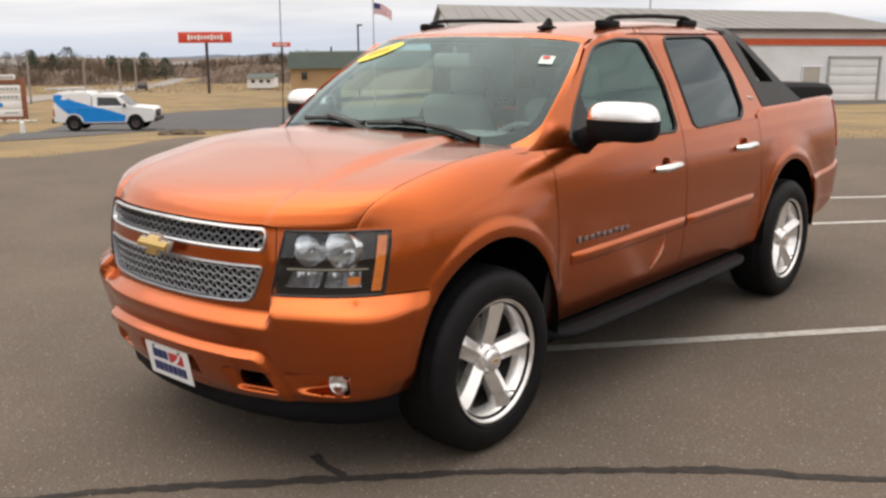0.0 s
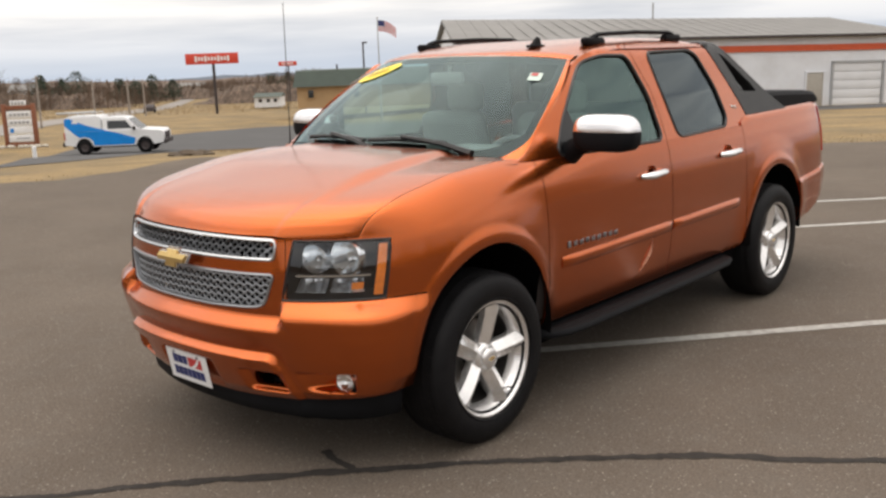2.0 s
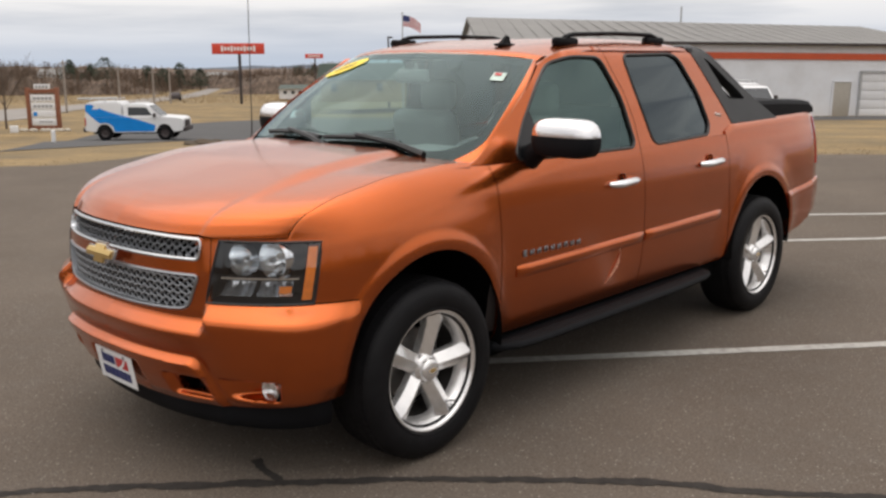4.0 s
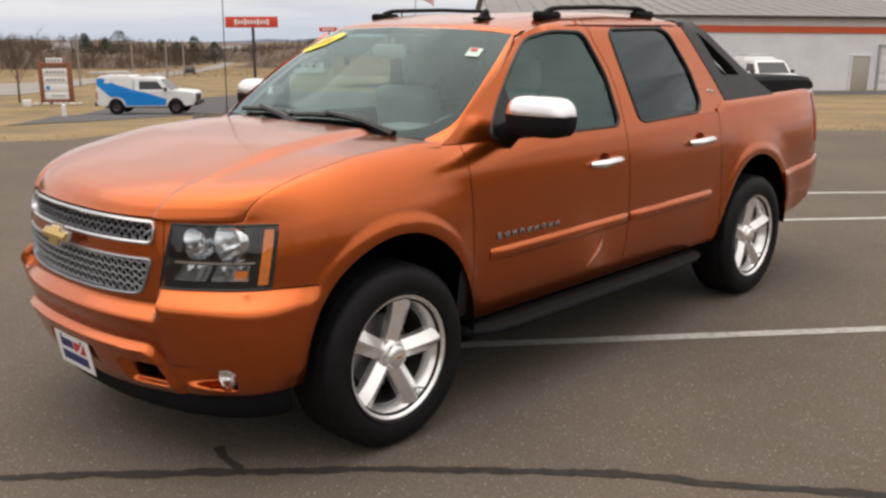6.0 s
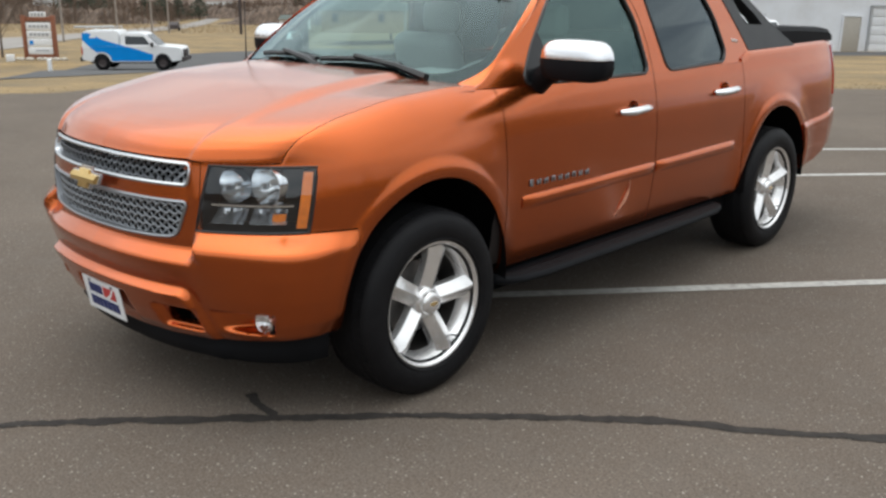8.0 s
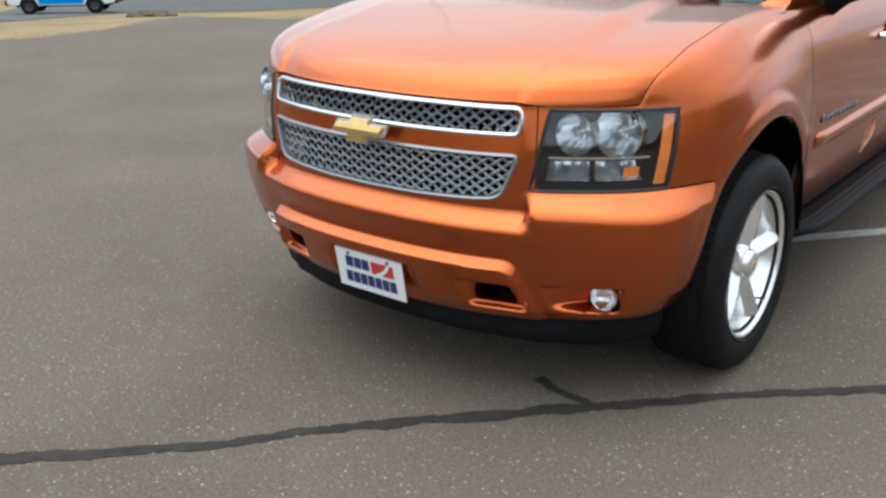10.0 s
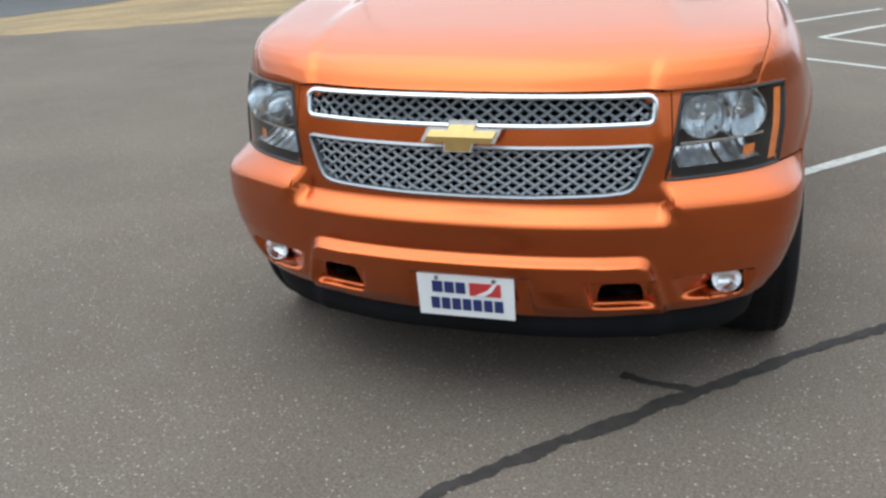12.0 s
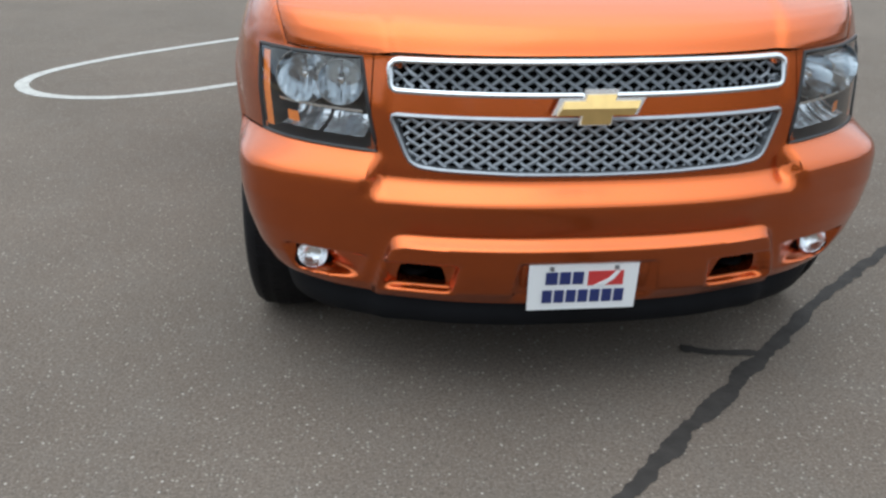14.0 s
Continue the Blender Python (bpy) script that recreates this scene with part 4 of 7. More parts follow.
part("roof", panel(roof_surface, u, v, (), 1, lip=0), PAINT, truck, flat_angle=60)
u, v = np.meshgrid(np.linspace(-1, 1, 31), np.linspace(0, 1, 20), indexing="ij")
lin = lambda u, v: tuple(c - d for c, d in zip(roof_surface(u * 0.96, v), (0, 0, 0.03)))
part("headliner", panel(lin, u, v, (), 1, lip=0), HEADLINER, truck)

# windshield with black border, and the pillars beside it
u, v = np.meshgrid(np.linspace(-1, 1, 41), np.linspace(0, 1, 24), indexing="ij")
shield = part("windshield", panel(screen, u, v, (), 1, lip=0), GLASS_FRONT, truck, "curved windshield with yellow oval and small sticker")
bl = bmesh.new()
for (u0, u1, v0, v1) in ((-1.0, 1.0, 0.0, 0.055), (-1.0, 1.0, 0.925, 1.0), (-1.0, -0.94, 0.05, 0.935), (0.94, 1.0, 0.05, 0.935)):
    uu, vv = np.meshgrid(np.linspace(u0, u1, 31), np.linspace(v0, v1, 12), indexing="ij")
    if v0 == 0.0:  # lower corners are rounded off
        vv = vv * (1 + 4.4 * np.clip((np.abs(uu) - 0.64) / 0.36, 0, 1) ** 3)
    else:
        vv = vv + 0.0006
    x, y, z = screen(uu, vv)
    z = z - (0.002 if v1 < 0.99 and v0 > 0 else 0.0)
    gr = [[bl.verts.new((x[i, j], y[i, j] + 0.007, z[i, j] - 0.007)) for j in range(12)] for i in range(31)]
    for i in range(30):
        for j in range(11):
            bl.faces.new((gr[i][j], gr[i + 1][j], gr[i + 1][j + 1], gr[i][j + 1]))
part("ceramic_border", bl, CERAMIC, shield, "black border")
for mirror in (1, -1):
    bl = bmesh.new()
    rows = []
    for k in range(30):
        t = -0.06 + 1.06 * k / 29
        ue = 1.0 - 0.15 * max(0.0, 1 - (t + 0.06) / 0.24) ** 2  # the lower corner is rounded off
        p0 = Vector([float(c) for c in screen(np.array(ue), np.array(t))]) + Vector((0, -0.005, 0.005))
        pin = Vector([float(c) for c in screen(np.array(ue - 0.1), np.array(t))]) + Vector((0, -0.005, 0.005))
        zs = min(1.732, max(1.262, p0.z - 0.012))
        ys = max(0.40, 0.42 + (zs - 1.285) / 0.445 * 0.60) + 0.012
        cx = lambda q: float(cab_x(np.array(q), np.array(zs)))
        p3 = Vector((cx(ys), ys, zs))
        reach = 0.33 * (p3 - p0).length
        p1 = p0 + (p0 - pin).normalized() * reach * 0.8
        p2 = p3 - Vector((cx(ys + 0.02) - cx(ys), 0.02, 0)).normalized() * reach
        rows.append([p0 * (1 - q) ** 3 + p1 * (3 * q * (1 - q) ** 2) + p2 * (3 * q * q * (1 - q)) + p3 * q**3 for q in np.linspace(0, 1, 9)])
    vr = [[bl.verts.new((mirror * p.x, p.y, p.z)) for p in r] for r in rows]
    for r0, r1 in zip(vr, vr[1:]):
        for i in range(8):
            bl.faces.new((r0[i], r0[i + 1], r1[i + 1], r1[i]))
    part("windshield_pillar", bl, PAINT, truck, flat_angle=60)

# back wall of the cab, bed and its cover
bl = bmesh.new()
box(bl, (0, 2.62, 1.42), (1.45, 0.05, 0.78), 0.02)
part("cab_back", bl, PLASTIC_GREY, truck)
bl = bmesh.new()
box(bl, (0, 3.50, 1.22), (1.68, 1.55, 0.18), 0.02)
part("bed_inner", bl, PLASTIC, truck)
cover = bmesh.new()
prof = [(-0.83, 1.325), (-0.83, 1.40), (-0.81, 1.425), (-0.77, 1.435), (0.77, 1.435), (0.81, 1.425), (0.83, 1.40), (0.83, 1.325)]
rows = []
for yy, dz in ((3.38, 0.010), (3.45, 0.018), (3.75, 0.012), (4.20, -0.008), (4.33, -0.02), (4.37, -0.04), (4.38, -0.1)):
    rows.append([cover.verts.new((x, yy, max(1.325, z + dz) if z > 1.33 else z)) for x, z in prof])
for r0, r1 in zip(rows, rows[1:]):
    for i in range(7):
        cover.faces.new((r0[i], r0[i + 1], r1[i + 1], r1[i]))
cover.faces.new(rows[0])
cover.faces.new(rows[-1])
part("bed_cover", cover, PLASTIC, truck, "black plastic bed cover", flat_angle=25)
for mirror in (1, -1):
    a, b = sheet_grid(float(PLAN_S[np.argmax(PLAN[:, 1] > 4.28)]), float(PLAN_S[np.argmax(PLAN[:, 1] > 4.45)]), 0.95, 1.30, 0.02, 0.03)
    bl = panel(lambda s, z: shell(s, z, 0.006), a, b, (), mirror, lip=0.02)
    part("tail_lamp", bl, RED_LENS, truck, "red tail lamp")
def rear_bumper_half(mirror):
    lo = lambda s: lut(np.interp(s, PLAN_S, PLAN[:, 1]), (3.70, 0.47), (4.0, 0.50), (4.25, 0.585), (4.6, 0.605))
    hi = lambda s: lut(np.interp(s, PLAN_S, PLAN[:, 1]), (3.70, 0.80), (4.0, 0.815), (4.3, 0.845), (4.6, 0.85))
    a, b = sheet_grid(S_WAIST + 3.66, PLAN_S[-1], lo, hi, 0.022, 0.02)

    def ledge(s, z):
        top = hi(s)
        t = np.clip((top - z) / 0.05, 0, 1)
        return shell(s, z, 0.002 + 0.016 * np.sqrt(t * (2 - t)))

    return panel(ledge, a, b, [(arch_r, False)], mirror, lip=0.02)


part("rear_bumper", join(rear_bumper_half(1), rear_bumper_half(-1)), PAINT, truck, "orange rear bumper wrapped round the tail", flat_angle=60)

# roof rails: black, on feet
for mirror in (1, -1):
    bl = bmesh.new()
    pts = []
    for y in np.linspace(1.36, 2.40, 20):
        x = 0.615
        z = float(roof_z(np.array(x), np.array(y))) + 0.045
        e = min(1, (y - 1.36) / 0.10, (2.40 - y) / 0.10)
        pts.append((mirror * x, y, z - 0.045 * (1 - e) ** 2))
    tube(bl, pts, 0.016, 10, flat=0.8)
    rail = part("roof_rail", bl, PLASTIC, truck, "black roof rail")
    for y in (1.42, 2.33):
        bf = bmesh.new()
        box(bf, (mirror * 0.615, y, float(roof_z(np.array(0.615), np.array(y))) + 0.012), (0.050, 0.20, 0.048), 0.018)
        part("rail_foot", bf, PLASTIC, rail)
# shark-fin and whip aerials
bl = bmesh.new()
fz = float(roof_z(np.array(0.41), np.array(1.15)))
add_mesh(bl, [(0.392, 1.11, fz), (0.428, 1.11, fz), (0.424, 1.205, fz), (0.396, 1.205, fz), (0.406, 1.172, fz + 0.058), (0.414, 1.172, fz + 0.058), (0.413, 1.196, fz + 0.050), (0.407, 1.196, fz + 0.050)], [(0, 1, 5, 4), (1, 2, 6, 5), (2, 3, 7, 6), (3, 0, 4, 7), (4, 5, 6, 7)])
box(bl, (0.41, 1.16, fz + 0.006), (0.050, 0.12, 0.016), 0.006)
part("fin_aerial", bl, PLASTIC, truck, "black shark-fin aerial")
bl = bmesh.new()
tube(bl, [(-0.862, 0.425, 1.25), (-0.862, 0.43, 1.40), (-0.862, 0.44, 2.10)], [0.005, 0.0030, 0.0022], 6)
lathe(bl, [(0.0, 0.03), (0.012, 0.028), (0.016, 0.0), (0.02, -0.01)], 12, Matrix.Translation((-0.862, 0.425, 1.262)))
part("whip_aerial", bl, BLACK_TRIM, truck, "thin black whip aerial")

# wipers
for x0, x1, root in ((0.46, -0.03, 0.64), (-0.06, -0.56, 0.02)):
    bl = bmesh.new()
    pts = []
    for k in range(12):
        t = k / 11
        p = screen(np.array((x0 + (x1 - x0) * t) / 0.83), np.array(0.075 + 0.02 * math.sin(3 * t)))
        pts.append((float(p[0]), float(p[1]) - 0.018, float(p[2]) + 0.014))
    tube(bl, pts, 0.013, 6)
    a = Vector((root, 0.235 + 0.10 * root, 1.296))
    b = Vector(pts[6]) + Vector((0, -0.012, 0.016))
    tube(bl, [a, a * 0.6 + b * 0.4 + Vector((0, 0, 0.012)), b], [0.020, 0.015, 0.012], 6)
    part("wiper", bl, BLACK_TRIM, truck, "black wiper")

# stickers on the glass
def on_glass(u, v, d=0.005):
    p = screen(np.array(u), np.array(v))
    return (float(p[0]), float(p[1]) - d, float(p[2]) + d)


oval = lambda a, b: (-0.70 + 0.215 * a, 0.815 + 0.075 * a + 0.082 * b)
bl = bmesh.new()
mid = bl.verts.new(on_glass(*oval(0, 0)))
ring = [bl.verts.new(on_glass(*oval(math.cos(2 * math.pi * k / 40), math.sin(2 * math.pi * k / 40)))) for k in range(40)]
for k in range(40):
    bl.faces.new((mid, ring[k], ring[(k + 1) % 40]))
st = part("oval_sticker", bl, YELLOW, shield, "yellow oval sticker with faint print")
bl = bmesh.new()
for k in range(4):
    bl.faces.new([bl.verts.new(on_glass(*oval(-0.45 + 0.25 * k + da, db), 0.008)) for da, db in ((0, -0.35), (0.14, -0.35), (0.14, 0.35), (0, 0.35))])
part("sticker_print", bl, mat("faded_print", (0.45, 0.33, 0.06), 0.6), st)
bl = bmesh.new()
for (u0, u1, v0, v1), mi in (((0.80, 0.885, 0.705, 0.795), 0), ((0.815, 0.858, 0.755, 0.785), 1)):
    bl.faces.new([bl.verts.new(on_glass(a, b, 0.005 + 0.003 * mi)) for a, b in ((u0, v0), (u1, v0), (u1, v1), (u0, v1))]).material_index = mi
part("service_sticker", bl, [mat("pale_green_sticker", (0.50, 0.62, 0.56), 0.5), PRINT_RED], shield, "small pale sticker")

# door mirrors
KEEP_SIZE = []
for mirror in (1, -1):
    def shell_of(profile, zb, zs, grow_=1.0):
        """A rounded-rectangle bowl over the mirror's plan."""
        out = lathe(bmesh.new(), profile, 96)
        for q in out.verts:
            ang = math.atan2(q.co.y, q.co.x)
            e = (abs(math.cos(ang)) ** 3.4 + abs(math.sin(ang)) ** 3.4) ** (-1 / 3.4)
            q.co = Vector((1.160 + q.co.x * e * 0.350 * grow_, 0.755 + q.co.y * e * 0.165 * grow_, zb + q.co.z * zs))
        return out

    bl = shell_of([(0.0, 0.0), (0.30, 0.002), (0.42, 0.012), (0.475, 0.035), (0.495, 0.065), (0.5, 0.10), (0.49, 0.115), (0.0, 0.115)], 1.306, 0.9, 1.01)
    tube(bl, [(0.895, 0.79, 1.262), (0.930, 0.785, 1.292), (0.985, 0.775, 1.325), (1.06, 0.765, 1.345)], [0.062, 0.060, 0.052, 0.040], 16)
    for q in bl.verts:
        q.co.x *= mirror
    mh = part("mirror_housing", bl, PLASTIC, truck, "black mirror foot with chrome cap")
    bl = shell_of([(0.0, 0.5), (0.20, 0.494), (0.30, 0.477), (0.38, 0.438), (0.44, 0.37), (0.48, 0.26), (0.497, 0.14), (0.50, 0.02), (0.49, 0.0)], 1.380, 0.222)
    for q in bl.verts:
        q.co.x *= mirror
    cap = part("mirror_cap", bl, CAP_CHROME, mh, "chrome mirror cap")
    bl = bmesh.new()
    box(bl, (mirror * 1.158, 0.834, 1.385), (0.28, 0.006, 0.11), 0.0)
    mg = part("mirror_glass", bl, CHROME, mh)
    if mirror < 0:  # set a little closer to the door
        for ob in (mh, cap, mg):
            ob.data.transform(Matrix.Translation((0.15, 0, 0)))
    KEEP_SIZE += [mh, cap, mg]


# ---- lamps, wheels, plate, interior of the pickup ----
def quad_point(u, v, out=0.0, mirror=1):
    """A point of the headlamp's face: u from inner to outer edge, v from the bottom up."""
    (sa, za), (sb, zb), (sc, zc), (sd, zd) = HL
    s = (sa * (1 - u) + sb * u) * (1 - v) + (sd * (1 - u) + sc * u) * v
    z = (za * (1 - u) + zb * u) * (1 - v) + (zd * (1 - u) + zc * u) * v
    return on_shell(s, z, out, mirror)


def face_patch(u0, u1, v0, v1, out, mirror, n=16, m=10):
    bm = bmesh.new()
    g = [[bm.verts.new(quad_point(u0 + (u1 - u0) * i / n, v0 + (v1 - v0) * j / m, out(i, j) if callable(out) else out, mirror)) for j in range(m + 1)] for i in range(n + 1)]
    for i in range(n):
        for j in range(m):
            q = (g[i][j], g[i + 1][j], g[i + 1][j + 1], g[i][j + 1])
            bm.faces.new(q if mirror > 0 else q[::-1])
    return bm


for mirror in (1, -1):
    # dark bowl
    bl = bmesh.new()
    ring0, ring1 = [], []
    for (u0, v0, u1, v1) in ((0, 0, 1, 0), (1, 0, 1, 1), (1, 1, 0, 1), (0, 1, 0, 0)):
        for k in range(10):
            t = k / 10
            uu, vv = u0 + (u1 - u0) * t, v0 + (v1 - v0) * t
            ring0.append(bl.verts.new(quad_point(uu, vv, -0.001, mirror)))
            ring1.append(bl.verts.new(quad_point(0.04 + 0.92 * uu, 0.05 + 0.90 * vv, -0.125, mirror)))
    for k in range(40):
        bl.faces.new((ring0[k], ring0[(k + 1) % 40], ring1[(k + 1) % 40], ring1[k]))
    back = face_patch(0.04, 0.96, 0.05, 0.95, -0.125, mirror)
    lamp = part("headlamp", join(bl, back), LAMP_BLACK, truck, "clear headlamp with chrome reflectors and amber strip")
    part("lens", face_patch(0, 1, 0, 1, 0.001, mirror), LENS, lamp, "clear lens")
    rim = bmesh.new()
    path = [quad_point(u, v, 0.0, mirror) for u, v in [(k / 12, 0) for k in range(12)] + [(1, k / 8) for k in range(8)] + [(1 - k / 12, 1) for k in range(12)] + [(0, 1 - k / 8) for k in range(8)]]
    tube(rim, path, 0.006, 6, closed=True)
    part("lens_seal", rim, BLACK_TRIM, lamp)
    for uu, vv, r in ((0.245, 0.685, 0.061), (0.575, 0.70, 0.074)):
        p = quad_point(uu, vv, -0.034, mirror)
        way = (Vector((mirror * 0.10, -1, 0.02))).normalized()
        m = Matrix.Translation(p) @ way.to_track_quat("Z", "Y").to_matrix().to_4x4()
        b = lathe(bmesh.new(), [(0.0, -0.078), (r * 0.25, -0.074), (r * 0.45, -0.064), (r * 0.65, -0.046), (r * 0.82, -0.024), (r * 0.94, -0.004), (r, 0.012), (r * 1.03, 0.012), (r * 1.04, -0.03)], 72)
        for q in b.verts:  # upright flutes pressed into the bowl
            if q.co.z < 0.0 and math.hypot(q.co.x, q.co.y) < r * 0.93:
                q.co.z += 0.0022 * math.cos(math.pi * q.co.x / (r * 0.14)) * min(1.0, math.hypot(q.co.x, q.co.y) / (r * 0.4))
        b.transform(m)
        refl = part("reflector", b, REFLECTOR, lamp, "round chrome reflector")
        b = lathe(bmesh.new(), [(0.0, -0.006), (0.008, -0.008), (0.012, -0.014), (0.013, -0.075)], 14, m)
        part("bulb_shield", b, CHROME, refl)
    # lower row: clear blocks, turn signal, and a bright bar over them
    bar = face_patch(0.08, 0.84, 0.385, 0.415, -0.022, mirror, 12, 2)
    part("divider_bar", bar, CHROME, lamp)
    for u0, u1, m_, nm in ((0.10, 0.41, LOW_REFL, "park_reflector"), (0.455, 0.80, LOW_REFL, "turn_reflector")):
        part(nm, face_patch(u0, u1, 0.12, 0.31, lambda i, j: -0.080 + 0.062 * (1 - j / 8) ** 1.6 + 0.006 * abs(math.sin(0.33 * i)), mirror, 24, 8), m_, lamp)
    amber = face_patch(0.665, 0.785, 0.14, 0.27, -0.030, mirror, 6, 3)
    part("turn_bulb", amber, AMBER, lamp, "amber turn lens")
    part("side_marker", face_patch(0.885, 0.975, 0.06, 0.93, -0.006, mirror, 4, 10), AMBER, lamp, "amber side strip")
    # fog lamp in its pocket
    fp = Vector((mirror * 0.756, -0.702, 0.455))
    way = Vector((mirror * 0.08, -1, 0.0)).normalized()
    m = Matrix.Translation(fp) @ way.to_track_quat("Z", "Y").to_matrix().to_4x4()
    b = lathe(bmesh.new(), [(0.0, -0.024), (0.022, -0.018), (0.033, -0.008), (0.040, 0.004), (0.043, 0.008), (0.046, 0.003), (0.047, -0.05)], 24, m)
    fog = part("fog_lamp", b, FOG_BRIGHT, truck, "round clear fog lamp")
    # added near-black ring draws the recess's shade round the lamp
    part("fog_bezel", lathe(bmesh.new(), [(0.047, -0.006), (0.058, -0.004), (0.064, -0.012), (0.066, -0.05)], 28, m), DARK, fog, "near-black ring drawn as the shade of the lamp's recess")
    part("fog_lens", lathe(bmesh.new(), [(0.0, 0.018), (0.020, 0.016), (0.035, 0.010), (0.043, 0.005)], 24, m), LENS, fog)
    # tow hook behind its opening
    hk = bmesh.new()
    tube(hk, [(mirror * (0.462 + 0.032 * math.cos(t)), -0.775 - 0.05 * math.sin(t), 0.436) for t in np.linspace(0, math.pi, 12)], 0.010, 8)
    part("tow_hook", hk, DARK, truck)
    # near-black sheet stands in for the shade inside the hook opening
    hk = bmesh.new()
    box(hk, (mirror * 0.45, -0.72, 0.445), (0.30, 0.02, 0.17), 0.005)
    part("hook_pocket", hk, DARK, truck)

# promotional plate: white, with bars for its print
pm = Matrix.Translation((-0.010, -0.950, 0.430)) @ pose(0, 0, 0, 100, 0, 0)
pl = bmesh.new()
box(pl, (0, 0, 0), (0.305, 0.152, 0.004), 0.0015, pm, 1)
plate = part("front_plate", pl, PLATE_WHITE, truck, "white dealer plate with dark blue bars and a red block")
for x0, x1, y0, y1 in ((-0.105, -0.072, 0.012, 0.052), (-0.066, -0.036, 0.012, 0.052), (-0.030, 0.000, 0.012, 0.052)):
    part("plate_bar", box(bmesh.new(), ((x0 + x1) / 2, (y0 + y1) / 2, 0.0035), (x1 - x0, y1 - y0, 0.002), 0, pm), NAVY, plate, "dark blue bar")
for k in range(7):
    part("plate_bar", box(bmesh.new(), (-0.098 + 0.0335 * k, -0.028, 0.0035), (0.027, 0.042, 0.002), 0, pm), NAVY, plate, "dark blue bar")
pr = bmesh.new()
box(pr, (0.062, 0.030, 0.0035), (0.098, 0.046, 0.002), 0, pm)
part("plate_block", pr, PRINT_RED, plate, "red block")
pr = bmesh.new()
prism(pr, [(0.03, 0.008), (0.06, 0.008), (0.085, 0.028), (0.10, 0.053), (0.088, 0.053), (0.07, 0.030)], 0.0015, pm @ Matrix.Translation((0, 0, 0.0046)))
part("plate_swoosh", pr, PLATE_WHITE, plate)
for x in (-0.09, 0.09):
    part("plate_screw", lathe(bmesh.new(), [(0, 0.006), (0.006, 0.005), (0.007, 0.0)], 10, pm @ Matrix.Translation((x, 0.064, 0.002))), SATIN, plate)


# the body was drawn slightly small: bring its skin to true size
def true_size(me):
    n = len(me.vertices)
    co = np.empty(n * 3)
    me.vertices.foreach_get("co", co)
    co = co.reshape(-1, 3)
    x, y, z = co.T
    k = 1.03 - 0.02 * sstep(-0.5, 2.0, y)
    co[:, 0] = x * (1.036 - 0.014 * sstep(0.5, 3.0, y))
    co[:, 2] = np.where(z > 0.4, 0.4 + (z - 0.4) * k, z)
    co[:, 1] = lut(y, (-1.2, -1.218), (0, 0), (0.37, 0.380), (1.06, 1.087), (1.8, 1.848), (2.5, 2.561), (2.85, 2.923), (3.276, 3.318), (4.6, 4.66))
    me.vertices.foreach_set("co", co.ravel())
    me.update()


for ob in truck.children_recursive:
    if ob not in KEEP_SIZE:
        true_size(ob.data)


